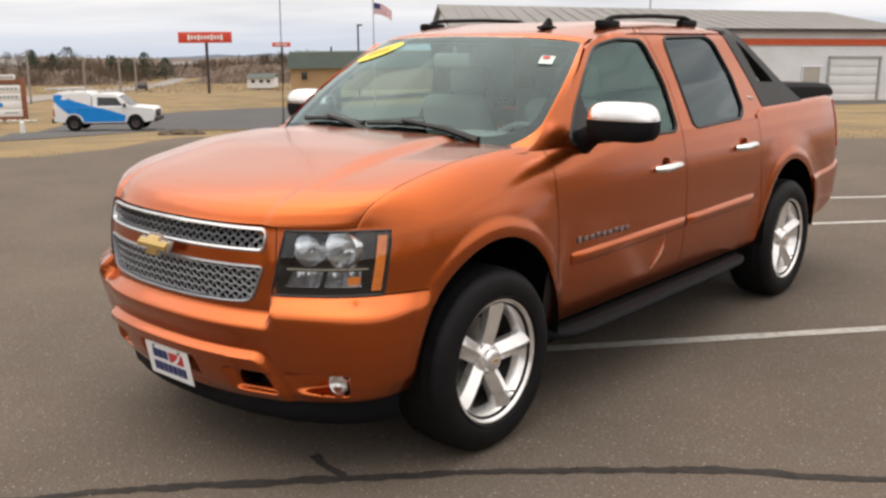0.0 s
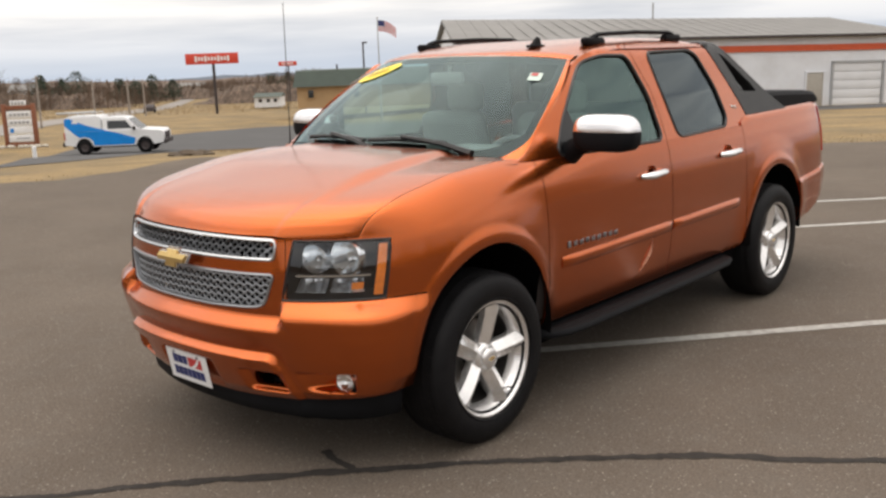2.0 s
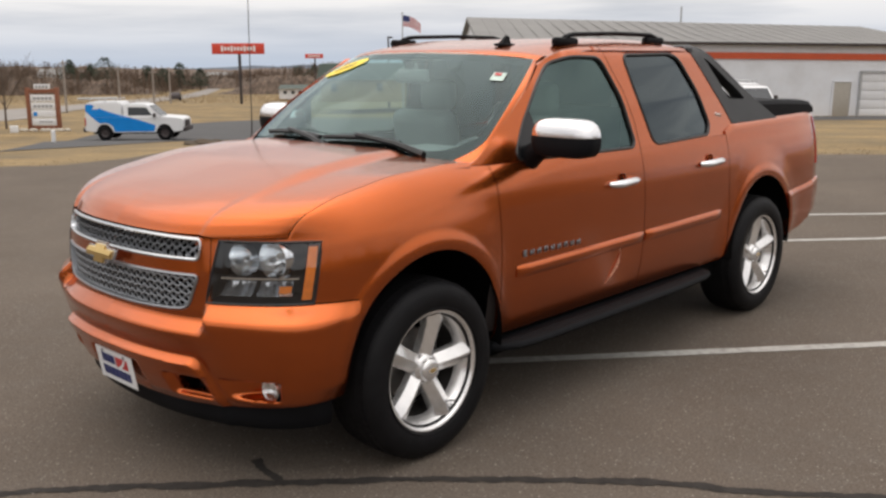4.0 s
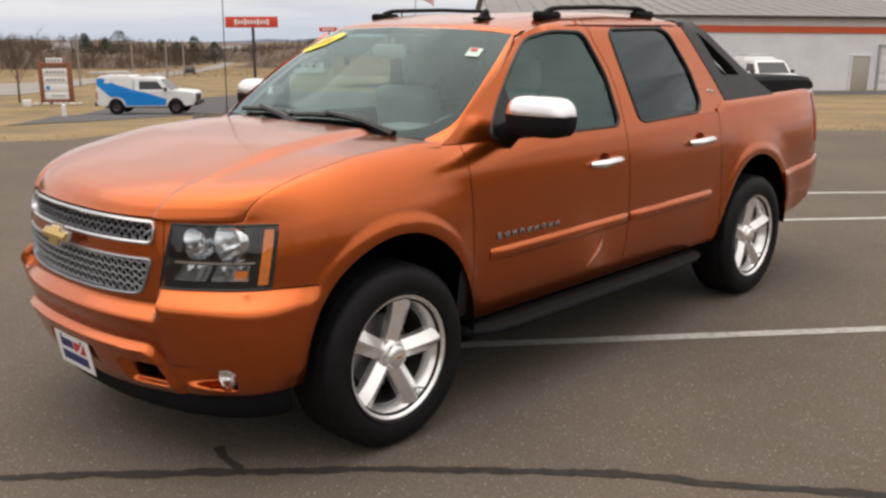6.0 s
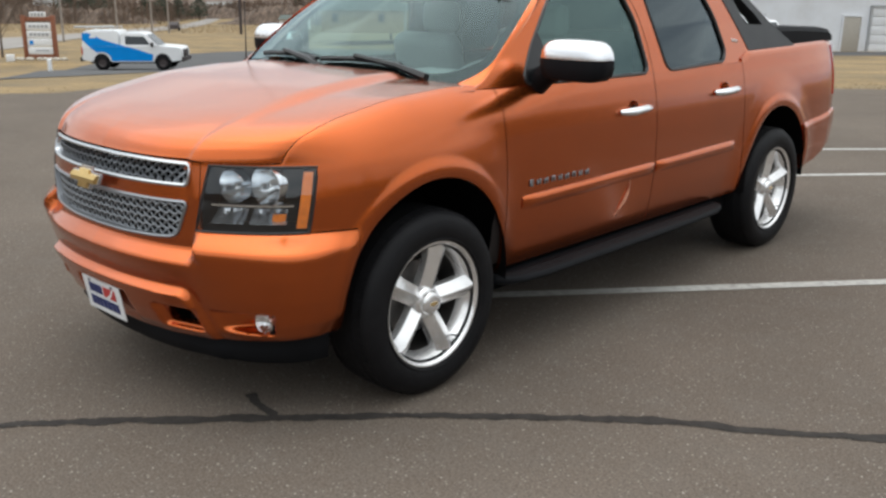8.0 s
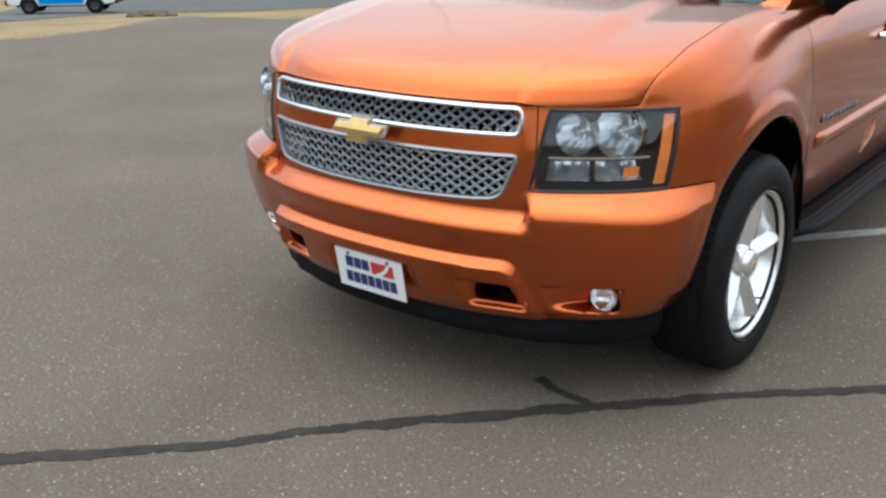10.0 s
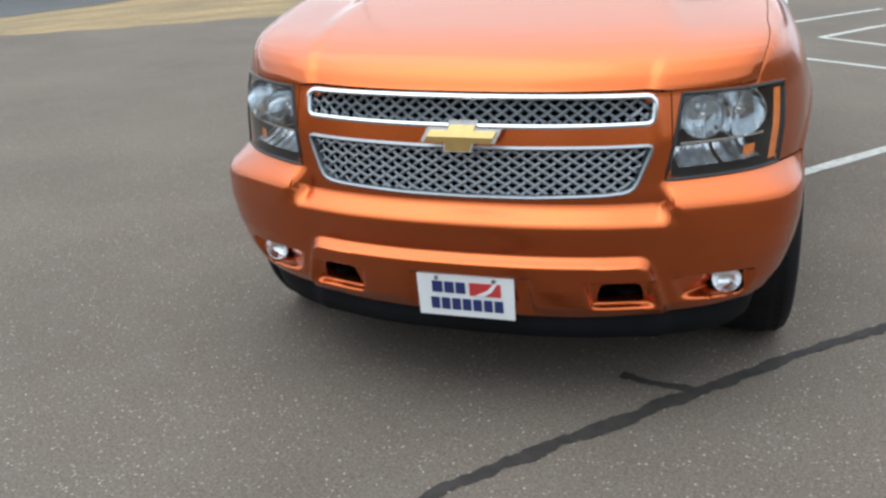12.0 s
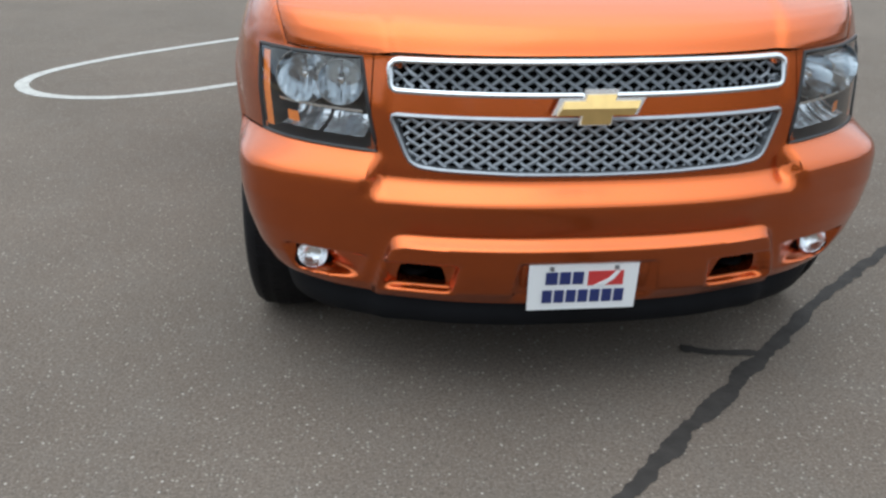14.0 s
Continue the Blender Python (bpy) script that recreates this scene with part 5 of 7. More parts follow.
# wheels
def wheel(x, y, mirror, turn):
    w = part("wheel", lathe(bmesh.new(), [(0.25, -0.11), (0.268, -0.130), (0.30, -0.146), (0.345, -0.148), (0.382, -0.134), (0.400, -0.110), (0.408, -0.05), (0.409, 0.0), (0.408, 0.05), (0.400, 0.110), (0.382, 0.134), (0.345, 0.148), (0.30, 0.146), (0.268, 0.130), (0.25, 0.11)], 72), RUBBER, truck, "black tyre on a five-spoke polished alloy rim")
    w.matrix_basis = Matrix.Translation((x, y, 0.407)) @ Matrix.Rotation(mirror * math.pi / 2, 4, "Y") @ Matrix.Rotation(turn, 4, "Z")
    tr = bmesh.new()
    # tread blocks round the tyre
    for row, (z, r, wd) in enumerate(((-0.088, 0.400, 0.036), (-0.045, 0.4045, 0.032), (0.0, 0.4055, 0.032), (0.045, 0.4045, 0.032), (0.088, 0.400, 0.036))):
        for k in range(64):
            t = 2 * math.pi * (k + 0.35 * row) / 64
            box(tr, (0, 0, 0), (0.008, 0.031, wd), 0, Matrix.Rotation(t, 4, "Z") @ Matrix.Translation((r, 0, z)))
    part("tread", tr, RUBBER, w, smooth=False)
    lt = bmesh.new()
    lathe(lt, [(0.284, 0.1415), (0.286, 0.1465), (0.290, 0.1465), (0.292, 0.1435)], 60)
    lathe(lt, [(0.355, 0.1335), (0.357, 0.1435), (0.361, 0.1425), (0.364, 0.1315)], 60)
    part("sidewall_rib", lt, RUBBER, w)
    rim = part("rim", lathe(bmesh.new(), [(0.226, 0.050), (0.232, 0.072), (0.244, 0.098), (0.258, 0.118), (0.266, 0.130), (0.271, 0.134), (0.276, 0.134), (0.280, 0.126), (0.280, 0.112), (0.250, 0.098), (0.236, 0.050)], 64), ALLOY, w, "polished alloy rim")
    part("rim_barrel", lathe(bmesh.new(), [(0.230, 0.055), (0.228, 0.03), (0.226, -0.09), (0.25, -0.11)], 48), BARREL, rim)
    part("brake_disc", lathe(bmesh.new(), [(0.06, -0.005), (0.165, -0.005), (0.17, -0.012), (0.17, -0.03), (0.06, -0.03)], 40), ALLOY_DARK, w)
    part("rim_back", lathe(bmesh.new(), [(0.0, -0.06), (0.224, -0.06)], 40), DARK, w)
    for k in range(5):
        sp = bmesh.new()
        # spoke: two flanks sloping away from a ridge
        secs = []
        for r, hw, top, low in ((0.035, 0.040, 0.092, 0.02), (0.075, 0.044, 0.100, 0.03), (0.13, 0.046, 0.112, 0.045), (0.19, 0.048, 0.121, 0.055), (0.230, 0.052, 0.125, 0.055), (0.256, 0.066, 0.122, 0.06)):
            secs.append([sp.verts.new((r, a, z)) for a, z in ((-hw, low), (-hw * 0.98, top - 0.030), (-hw * 0.06, top), (hw * 0.06, top), (hw * 0.98, top - 0.030), (hw, low))])
        for a, b in zip(secs, secs[1:]):
            for i in range(6):
                sp.faces.new((a[i], a[(i + 1) % 6], b[(i + 1) % 6], b[i]))
        sp.faces.new(secs[0])
        sp.faces.new(secs[-1])
        bmesh.ops.rotate(sp, verts=sp.verts[:], cent=(0, 0, 0), matrix=Matrix.Rotation(2 * math.pi * k / 5, 3, "Z"))
        part("spoke", sp, ALLOY, rim, flat_angle=25)
    hub = lathe(bmesh.new(), [(0.0, 0.126), (0.030, 0.125), (0.044, 0.121), (0.052, 0.112), (0.055, 0.098), (0.066, 0.092), (0.074, 0.080), (0.076, 0.03)], 36)
    part("hub_cap", hub, ALLOY, rim)
    em = bmesh.new()
    prism(em, [(q[0] * 0.2, q[1] * 0.2) for q in bt], 0.003, Matrix.Translation((0, 0, 0.125)) @ Matrix.Rotation(math.pi / 2 * mirror - turn, 4, "Z"))
    part("hub_badge", em, GOLD, rim)
    vv = bmesh.new()
    tube(vv, [(0.225, 0.05, 0.10), (0.215, 0.05, 0.135)], 0.005, 6)
    part("valve", vv, BLACK_TRIM, rim)


for x, y, mi, tn in ((0.884, 0.0, 1, 0.42), (0.870, 3.302, 1, 0.60), (-0.884, 0.0, -1, 0.2), (-0.870, 3.302, -1, 0.9)):
    wheel(x, y, mi, tn)

# seats, dash, steering wheel
for sx in (0.40, -0.40):
    b = bmesh.new()
    box(b, (sx, 1.15, 0.83), (0.52, 0.52, 0.16), 0.06, segs=3)
    seat = part("front_seat", b, SEAT, truck, "grey leather front seat")
    b = bmesh.new()
    box(b, (sx, 1.46, 1.14), (0.50, 0.16, 0.62), 0.07, pose(0, 0, 0) @ Matrix.Translation((0, 1.46, 1.14)) @ pose(0, 0, 0, 14) @ Matrix.Translation((0, -1.46, -1.14)), 3)
    part("seat_back", b, SEAT, seat)
    b = bmesh.new()
    box(b, (sx, 1.53, 1.53), (0.27, 0.11, 0.19), 0.05, segs=3)
    part("headrest", b, SEAT, seat)
b = bmesh.new()
box(b, (0, 2.18, 0.85), (1.40, 0.5, 0.16), 0.06, segs=3)
box(b, (0, 2.46, 1.14), (1.40, 0.14, 0.60), 0.06, segs=3)
for sx in (0.42, -0.42):
    box(b, (sx, 2.48, 1.50), (0.26, 0.10, 0.15), 0.04, segs=3)
part("rear_bench", b, SEAT, truck)
b = bmesh.new()
box(b, (0, 0.62, 1.13), (1.56, 0.46, 0.24), 0.08, segs=3)
box(b, (0.40, 0.72, 1.27), (0.42, 0.20, 0.08), 0.03, segs=3)
box(b, (0, 1.25, 0.86), (0.26, 0.9, 0.3), 0.05, segs=3)
part("dashboard", b, DASH, truck)
b = bmesh.new()
m = Matrix.Translation((0.40, 0.92, 1.16)) @ pose(0, 0, 0, 62)
tube(b, [m @ Vector((0.19 * math.cos(t), 0.19 * math.sin(t), 0)) for t in np.linspace(0, 2 * math.pi, 30, endpoint=False)], 0.016, 8, closed=True)
box(b, (0, 0, -0.01), (0.16, 0.12, 0.05), 0.02, m)
box(b, (0, 0, -0.01), (0.36, 0.035, 0.02), 0.008, m)
part("steering_wheel", b, DASH, truck)
b = bmesh.new()
box(b, (0, 0.90, 1.665), (0.25, 0.035, 0.075), 0.02)
tube(b, [(0, 0.92, 1.68), (0, 0.93, 1.74)], 0.012, 6)
part("inside_mirror", b, DASH, truck)
b = bmesh.new()
box(b, (0, 1.58, 0.76), (1.7, 1.94, 0.06), 0.01)
part("cabin_floor", b, DASH, truck)


# ---- ground: lot, lawns, roads ----
# Far things are laid out by their way ahead (U) and to the right (V) of the first stand.
UX, UY, VX, VY = -0.7026, 0.7116, 0.7116, 0.7026


def far(u, v, z=0.0):
    return Vector((3.62 + u * UX + v * VX, -2.44 + u * UY + v * VY, z))


def far_turn(angle=0.0):
    """A turn for far things: their x to the right, their y ahead."""
    return Matrix.Rotation(math.atan2(VY, VX) + radians(angle), 4, "Z")


def land_z(u, v):
    """Height of the land, which falls away beyond the lot."""
    left = lut(u, (13, 0.0), (17, -0.15), (24, -0.75), (40, -1.85), (49, -2.62), (60, -2.80), (108, -3.80), (150, -4.6), (250, -5.5), (450, -9), (1000, -20), (4000, -84))
    right = lut(u, (15, 0.0), (18, -0.10), (30, -0.80), (45, -1.62), (50, -1.85), (58, -2.12), (80, -2.3), (150, -4.0), (250, -5.5), (450, -9), (1000, -20), (4000, -84))
    w = sstep(-6, 12, v)
    return left * (1 - w) + right * w


ASPHALT = mat("lot_asphalt", (0.123, 0.100, 0.0810), 0.9, spec=0.12, vary=0.12, scale=0.7, fine=0.26, fine_scale=90, bump=0.42, bump_scale=140, dirt=(0.14, 0.125, 0.11), dirt_amount=0.28, dirt_scale=4.0)
_n, _l = ASPHALT.node_tree.nodes, ASPHALT.node_tree.links
_p = _n["Principled BSDF"]
_col = _p.inputs["Base Color"].links[0].from_socket
_tc = _n.new("ShaderNodeTexCoord")
for _scale, _lo, _hi, _tint, _amount in ((150.0, 0.22, 0.42, (0.30, 0.265, 0.23, 1), 0.32), (68.0, 0.15, 0.36, (0.40, 0.37, 0.32, 1), 0.52), (110.0, 0.20, 0.40, (0.045, 0.042, 0.04, 1), 0.6), (48.0, 0.12, 0.24, (0.50, 0.46, 0.41, 1), 0.7)):
    _v = _n.new("ShaderNodeTexVoronoi")
    _v.inputs["Scale"].default_value = _scale
    _l.new(_tc.outputs["Object"], _v.inputs["Vector"])
    _r = _n.new("ShaderNodeMapRange")
    _r.inputs["From Min"].default_value, _r.inputs["From Max"].default_value = _lo, _hi
    _r.inputs["To Min"].default_value, _r.inputs["To Max"].default_value = _amount, 0.0
    _l.new(_v.outputs["Distance"], _r.inputs["Value"])
    # only some of the stones show
    _s = _n.new("ShaderNodeSeparateColor")
    _l.new(_v.outputs["Color"], _s.inputs[0])
    _t = _n.new("ShaderNodeMath")
    _t.operation = "GREATER_THAN"
    _t.inputs[1].default_value = 0.60 if _scale > 100 else 0.84 if _scale > 60 else 0.92
    _l.new(_s.outputs[0], _t.inputs[0])
    _m = _n.new("ShaderNodeMath")
    _m.operation = "MULTIPLY"
    _l.new(_r.outputs[0], _m.inputs[0])
    _l.new(_t.outputs[0], _m.inputs[1])
    _x = _n.new("ShaderNodeMixRGB")
    _x.inputs["Color2"].default_value = _tint
    _l.new(_m.outputs[0], _x.inputs["Fac"])
    _l.new(_col, _x.inputs["Color1"])
    _col = _x.outputs[0]
_l.new(_col, _p.inputs["Base Color"])
ROAD = mat("road_asphalt", (0.058, 0.057, 0.057), 0.85, vary=0.12, scale=0.5, fine=0.2, fine_scale=40)
OLD_ROAD = mat("pale_road", (0.24, 0.22, 0.20), 0.9, vary=0.12, scale=0.3)
GRASS = mat("dormant_grass", (0.220, 0.149, 0.063), 0.95, vary=0.30, scale=0.35, fine=0.35, fine_scale=9, bump=0.6, bump_scale=20, dirt=(0.105, 0.085, 0.052), dirt_amount=0.8, dirt_scale=0.25)
LINE = mat("worn_line_paint", (0.40, 0.39, 0.36), 0.75, vary=0.10, scale=5, fine=0.12, fine_scale=90, dirt=(0.16, 0.145, 0.13), dirt_amount=0.75, dirt_scale=22)
TAR = mat("tar_seal", (0.034, 0.030, 0.027), 0.85, spec=0.2, vary=0.25, scale=14, bump=0.4, bump_scale=60)


def sheet(name, us, vs, lift, material, label, category, keep=None):
    bm = bmesh.new()
    z = lambda u, v: float(land_z(u, v)) + lift
    grid = [[bm.verts.new(far(u, v, z(u, v))) for v in vs] for u in us]
    for i in range(len(us) - 1):
        for j in range(len(vs) - 1):
            bm.faces.new((grid[i][j], grid[i + 1][j], grid[i + 1][j + 1], grid[i][j + 1]))
    return tagged(part(name, bm, material), label, category, kind="structure")


us = [-3000, -600, -120, -45, -20, 0, 8, 12, 13, 14, 15, 16, 17, 18, 19, 20, 22, 24, 27, 30, 34, 38, 42, 46, 49, 52, 55, 58, 62, 68, 75, 85, 95, 108, 125, 150, 180, 215, 250, 320, 450, 700, 1000, 1600, 2500, 4000]
vs = [-4000, -1500, -700, -350, -200, -140, -110, -90, -75, -65, -55, -48, -42, -36, -32, -28, -24, -20, -17, -14, -11, -8, -5, -2, 1, 4, 7, 10, 13, 17, 22, 28, 35, 45, 60, 80, 110, 160, 250, 500, 1200, 4000]
sheet("ground", us, vs, -0.03, GRASS, "dormant straw-coloured grass falling away from the lot", "grass")


def edge_u(v):
    """Far edge of the lot."""
    return lut(v, (-60, 9.0), (-20, 12.8), (-9, 14.6), (-7.2, 15.0), (-6, 15.3), (-5.3, 16.3), (-4.9, 17.6), (-4.3, 18.2), (-3, 17.4), (0, 16.8), (4, 16.5), (8, 16.1), (20, 15.6), (60, 15.0))


bm = bmesh.new()
lot_v = np.r_[np.linspace(-60, -10, 14), np.linspace(-9, 9, 50), np.linspace(10, 60, 14)]
rows = []
for v in lot_v:
    e = float(edge_u(v)) + 0.06 * math.sin(v * 5.1) + 0.04 * math.sin(v * 11.7)
    rows.append([bm.verts.new(far(u, v, 0.0)) for u in (-50, -10, 0, 5, 9, e - 0.3)] + [bm.verts.new(far(e, v, -0.012)), bm.verts.new(far(e + 0.05, v, -0.35))])
for a, b in zip(rows, rows[1:]):
    for i in range(len(a) - 1):
        bm.faces.new((a[i], a[i + 1], b[i + 1], b[i]))
lot = tagged(part("parking_lot", bm, ASPHALT), "grey-brown worn asphalt parking lot", "parking lot", kind="structure")


def strip(name, pts, width, material, label, category, z=0.004, rough=0.0, parent=None):
    """A painted or poured band along points of the lot."""
    bm = bmesh.new()
    pts = [Vector((*p, 0)) for p in pts]
    dn = []
    for a, b in zip(pts, pts[1:]):
        k = max(1, int((b - a).length / (0.012 if rough > 0.3 else 0.05)))
        dn += [a.lerp(b, i / k) for i in range(k)]
    dn.append(pts[-1])
    prev = None
    rnd = random.Random(len(name) + int(100 * pts[0].x))
    for i, p in enumerate(dn):
        d = (dn[min(i + 1, len(dn) - 1)] - dn[max(i - 1, 0)]).normalized()
        n = Vector((-d.y, d.x, 0))
        w = width / 2 * (1 + rough * (noise.noise(p * 6) + 0.6 * noise.noise(p * 23)))
        o = n * rough * 0.02 * noise.noise(p * 9)
        # ragged edges of poured tar
        ja, jb = (rough * 0.011 * (noise.noise(p * 55 + Vector((0, 0, k))) + 0.7 * noise.noise(p * 120 + Vector((0, 0, k)))) for k in (3.3, 8.1))
        cur = (bm.verts.new(p + o + n * (w + ja) + Vector((0, 0, z))), bm.verts.new(p + o - n * (w + jb) + Vector((0, 0, z))))
        if prev:
            bm.faces.new((prev[0], prev[1], cur[1], cur[0]))
        prev = cur
    return tagged(part(name, bm, material, parent), label, category, kind="structure") if parent is None else part(name, bm, material, parent)


# stall lines, parallel beside and behind the pickup, with cross lines of the next row
D = Vector((0.640, 0.768))
strip("stall_line", [(0.67 - 1.3 * D.x, 1.58 - 1.3 * D.y), (0.67 + 4.6 * D.x, 1.58 + 4.6 * D.y)], 0.095, LINE, "worn white painted stall line", "road marking", 0.004, 0.12)
# chevrons behind the pickup
for pts in ([(-0.62, 5.06), (0.12, 5.90), (0.75, 6.60), (1.05, 7.26), (1.98, 6.52), (2.83, 5.80), (3.7, 5.06)],
            [(-0.95, 6.75), (-0.35, 7.46), (0.26, 8.08), (1.0, 9.12), (2.30, 10.75), (3.0, 11.6)],
            [(4.0, 10.95), (2.62, 9.46), (1.90, 8.46), (2.40, 7.95), (3.10, 7.17), (3.9, 6.4)]):
    strip("chevron_line", pts, 0.095, LINE, "worn white painted chevron line behind the pickup", "road marking", 0.004, 0.12)
# rounded end of a painted island
loop = [(-0.9, 4.35), (-1.70, 3.74), (-2.0, 3.56), (-2.35, 3.44), (-2.65, 3.44), (-2.92, 3.55), (-3.10, 3.74), (-3.19, 3.98), (-3.17, 4.25), (-3.02, 4.58), (-2.70, 5.0), (-2.25, 5.44), (-1.75, 5.90), (-0.9, 6.68)]
_, lp = smooth_curve(loop, 120)
strip("island_marking", [tuple(p) for p in lp], 0.10, LINE, "worn white painted island with a rounded end", "road marking", 0.004, 0.12)
crack = [(-3.2, -4.2), (-2.1, -3.3), (-1.1, -2.5), (-0.45, -1.93), (-0.09, -1.56), (0.03, -1.38), (0.24, -1.14), (0.46, -0.92), (0.60, -0.76), (0.745, -0.62), (0.88, -0.48), (1.02, -0.32), (1.20, -0.15), (1.50, 0.12), (1.73, 0.32), (1.93, 0.48), (2.20, 0.62), (2.50, 0.84), (3.3, 1.4), (4.4, 2.2)]
strip("sealed_crack", crack, 0.056, TAR, "dark tar-sealed crack across the asphalt", "crack", 0.003, 0.55)
strip("sealed_crack", [(0.735, -0.635), (0.60, -0.615), (0.45, -0.575)], 0.042, TAR, "short dark tar branch of a sealed crack", "crack", 0.0035, 0.6)


def land_band(name, near, away, material, label, category, lift=0.04):
    """A paved band on the land between two edges, given as (u, v)."""
    _, p = smooth_curve(near, 70)
    _, q = smooth_curve(away, 70)
    bm = bmesh.new()
    prev = None
    for a, b in zip(p, q):
        row = []
        for k in range(9):
            u, v = a + (b - a) * k / 8
            row.append(bm.verts.new(far(u, v, float(land_z(u, v)) + lift)))
        if prev:
            for k in range(8):
                bm.faces.new((prev[k], prev[k + 1], row[k + 1], row[k]))
        prev = row
    return tagged(part(name, bm, material), label, category, kind="structure")


land_band("access_road", [(27, -12.6), (35, -11.2), (46, -9.5), (47, -3), (48, 6), (50, 13), (51, 30), (52, 90)], [(29, -13.0), (50, -18.5), (63, -17), (72, -8), (66, 2), (58, 10), (56.8, 24), (57, 90)], ROAD, "dark asphalt access road across the grass", "road", -0.012)
land_band("highway", [(60, -110), (64, -70), (66, -45), (68, -31), (92, -33), (118, -32.5), (145, -33.5), (200, -41), (300, -57)], [(82, -115), (86, -85), (88, -60), (90, -43), (105, -39), (140, -37.8), (165, -39), (215, -46), (310, -63)], OLD_ROAD, "pale two-lane road curving uphill", "road", 0.01)


# ---- the far buildings, signs and vehicles ----
WHITE_METAL = mat("white_metal_siding", (0.74, 0.76, 0.79), 0.5, vary=0.04, scale=0.6, dirt=(0.45, 0.42, 0.38), dirt_amount=0.25, dirt_scale=0.8)
WHITE_DOOR = mat("white_door_panel", (0.72, 0.73, 0.74), 0.5, vary=0.04, scale=1)
ORANGE_BAND = mat("orange_band", (0.62, 0.10, 0.035), 0.5, vary=0.06, scale=1)
ROOF_METAL = mat("grey_metal_roof", (0.17, 0.165, 0.155), 0.5, 0.2, vary=0.10, scale=0.5)
BEIGE = mat("beige_door", (0.40, 0.37, 0.32), 0.6, vary=0.05)
TAN = mat("tan_wall", (0.42, 0.28, 0.15), 0.8, vary=0.08, scale=1)
GREEN_ROOF = mat("dark_green_roof", (0.035, 0.055, 0.042), 0.6, vary=0.12, scale=1)
DARK_GLASS = mat("dark_window", (0.03, 0.035, 0.04), 0.15, vary=0.1)
BROWN_WOOD = mat("red_brown_wood", (0.23, 0.085, 0.045), 0.75, vary=0.18, scale=5, stretch=(8, 8, 1))
POLE_WOOD = mat("weathered_pole", (0.29, 0.255, 0.225), 0.9, vary=0.2, scale=3)
POLE_STEEL = mat("dark_steel_pole", (0.04, 0.03, 0.03), 0.6, vary=0.1)
PALE_STEEL = mat("pale_steel_pole", (0.42, 0.43, 0.44), 0.5, 0.4, vary=0.1)
SIGN_RED = mat("red_sign_face", (0.60, 0.055, 0.03), 0.5, vary=0.04, scale=1)
SIGN_WHITE = mat("white_sign_face", (0.75, 0.76, 0.77), 0.5, vary=0.04, scale=3)
SIGN_GREY = mat("grey_sign_print", (0.33, 0.34, 0.36), 0.6, vary=0.1)
VAN_WHITE = mat("white_vehicle_paint", (0.74, 0.75, 0.76), 0.35, vary=0.03, scale=2, coat=0.5)
VAN_BLUE = mat("bright_blue_wrap", (0.004, 0.23, 0.66), 0.5, spec=0.15, vary=0.05, scale=2)
STONE = mat("pale_stone", (0.42, 0.38, 0.32), 0.9, vary=0.2, scale=4, bump=0.4, bump_scale=8)

b_m = Matrix.Translation(far(58, 0, 0)) @ far_turn(0) @ Matrix.Rotation(radians(0.75), 4, "Y")
hall = thing("metal_building", "long white metal building with an orange stripe and grey roof", "building", b_m)
bl = bmesh.new()
x0, x1, zb, ze, zr, zr2 = 3.65, 32.2, -1.95, 2.62, 4.28, 3.92
add_mesh(bl, [(x0, 0, zb), (x1, 0, zb), (x1, 0, ze), (x0, 0, ze), (x0, 24, zb), (x1, 24, zb), (x1, 24, ze), (x0, 24, ze), (x0, 12, zr), (x1, 12, zr2)],
         [(0, 1, 2, 3), (5, 4, 7, 6), (4, 0, 3, 8, 7), (1, 5, 6, 9, 2)])
part("wall", bl, WHITE_METAL, hall, smooth=False)
bl = bmesh.new()
for k in range(28):
    box(bl, (x0 + 0.5 + k, -0.005, (zb + ze) / 2), (0.04, 0.012, ze - zb - 0.1), 0)
part("siding_rib", bl, WHITE_METAL, hall, smooth=False)
bl = bmesh.new()
e0, e1 = x0 - 0.35, x1 + 0.35
top = [(e0, -0.4, ze + 0.02), (e1, -0.4, ze + 0.02), (e1, 12, zr2 + 0.12), (e0, 12, zr + 0.12), (e1, 24.4, ze + 0.02), (e0, 24.4, ze + 0.02)]
add_mesh(bl, top + [(x, y, z - 0.16) for x, y, z in top], [(0, 1, 2, 3), (3, 2, 4, 5), (6, 9, 8, 7), (9, 11, 10, 8), (0, 3, 9, 6), (3, 5, 11, 9), (1, 7, 8, 2), (2, 8, 10, 4), (0, 6, 7, 1), (4, 10, 11, 5)])
roof = part("roof", bl, ROOF_METAL, hall, smooth=False)
bl = bmesh.new()
n = 31
for k in range(n):
    x = e0 + 0.1 + (e1 - e0 - 0.2) * k / (n - 1)
    zk = zr + (zr2 - zr) * k / (n - 1)
    add_mesh(bl, [(x - 0.04, -0.4, ze + 0.02), (x + 0.04, -0.4, ze + 0.02), (x + 0.04, 12, zk + 0.12), (x - 0.04, 12, zk + 0.12), (x - 0.03, -0.4, ze + 0.035), (x + 0.03, -0.4, ze + 0.035), (x + 0.03, 12, zk + 0.135), (x - 0.03, 12, zk + 0.135)], [(4, 5, 6, 7), (0, 1, 5, 4), (1, 2, 6, 5), (3, 0, 4, 7)])
part("roof_seam", bl, ROOF_METAL, roof, smooth=False)
bl = bmesh.new()
box(bl, ((x0 + x1) / 2, -0.44, ze - 0.06), (e1 - e0, 0.10, 0.16), 0.01)
part("gutter", bl, POLE_STEEL, hall)
bl = bmesh.new()
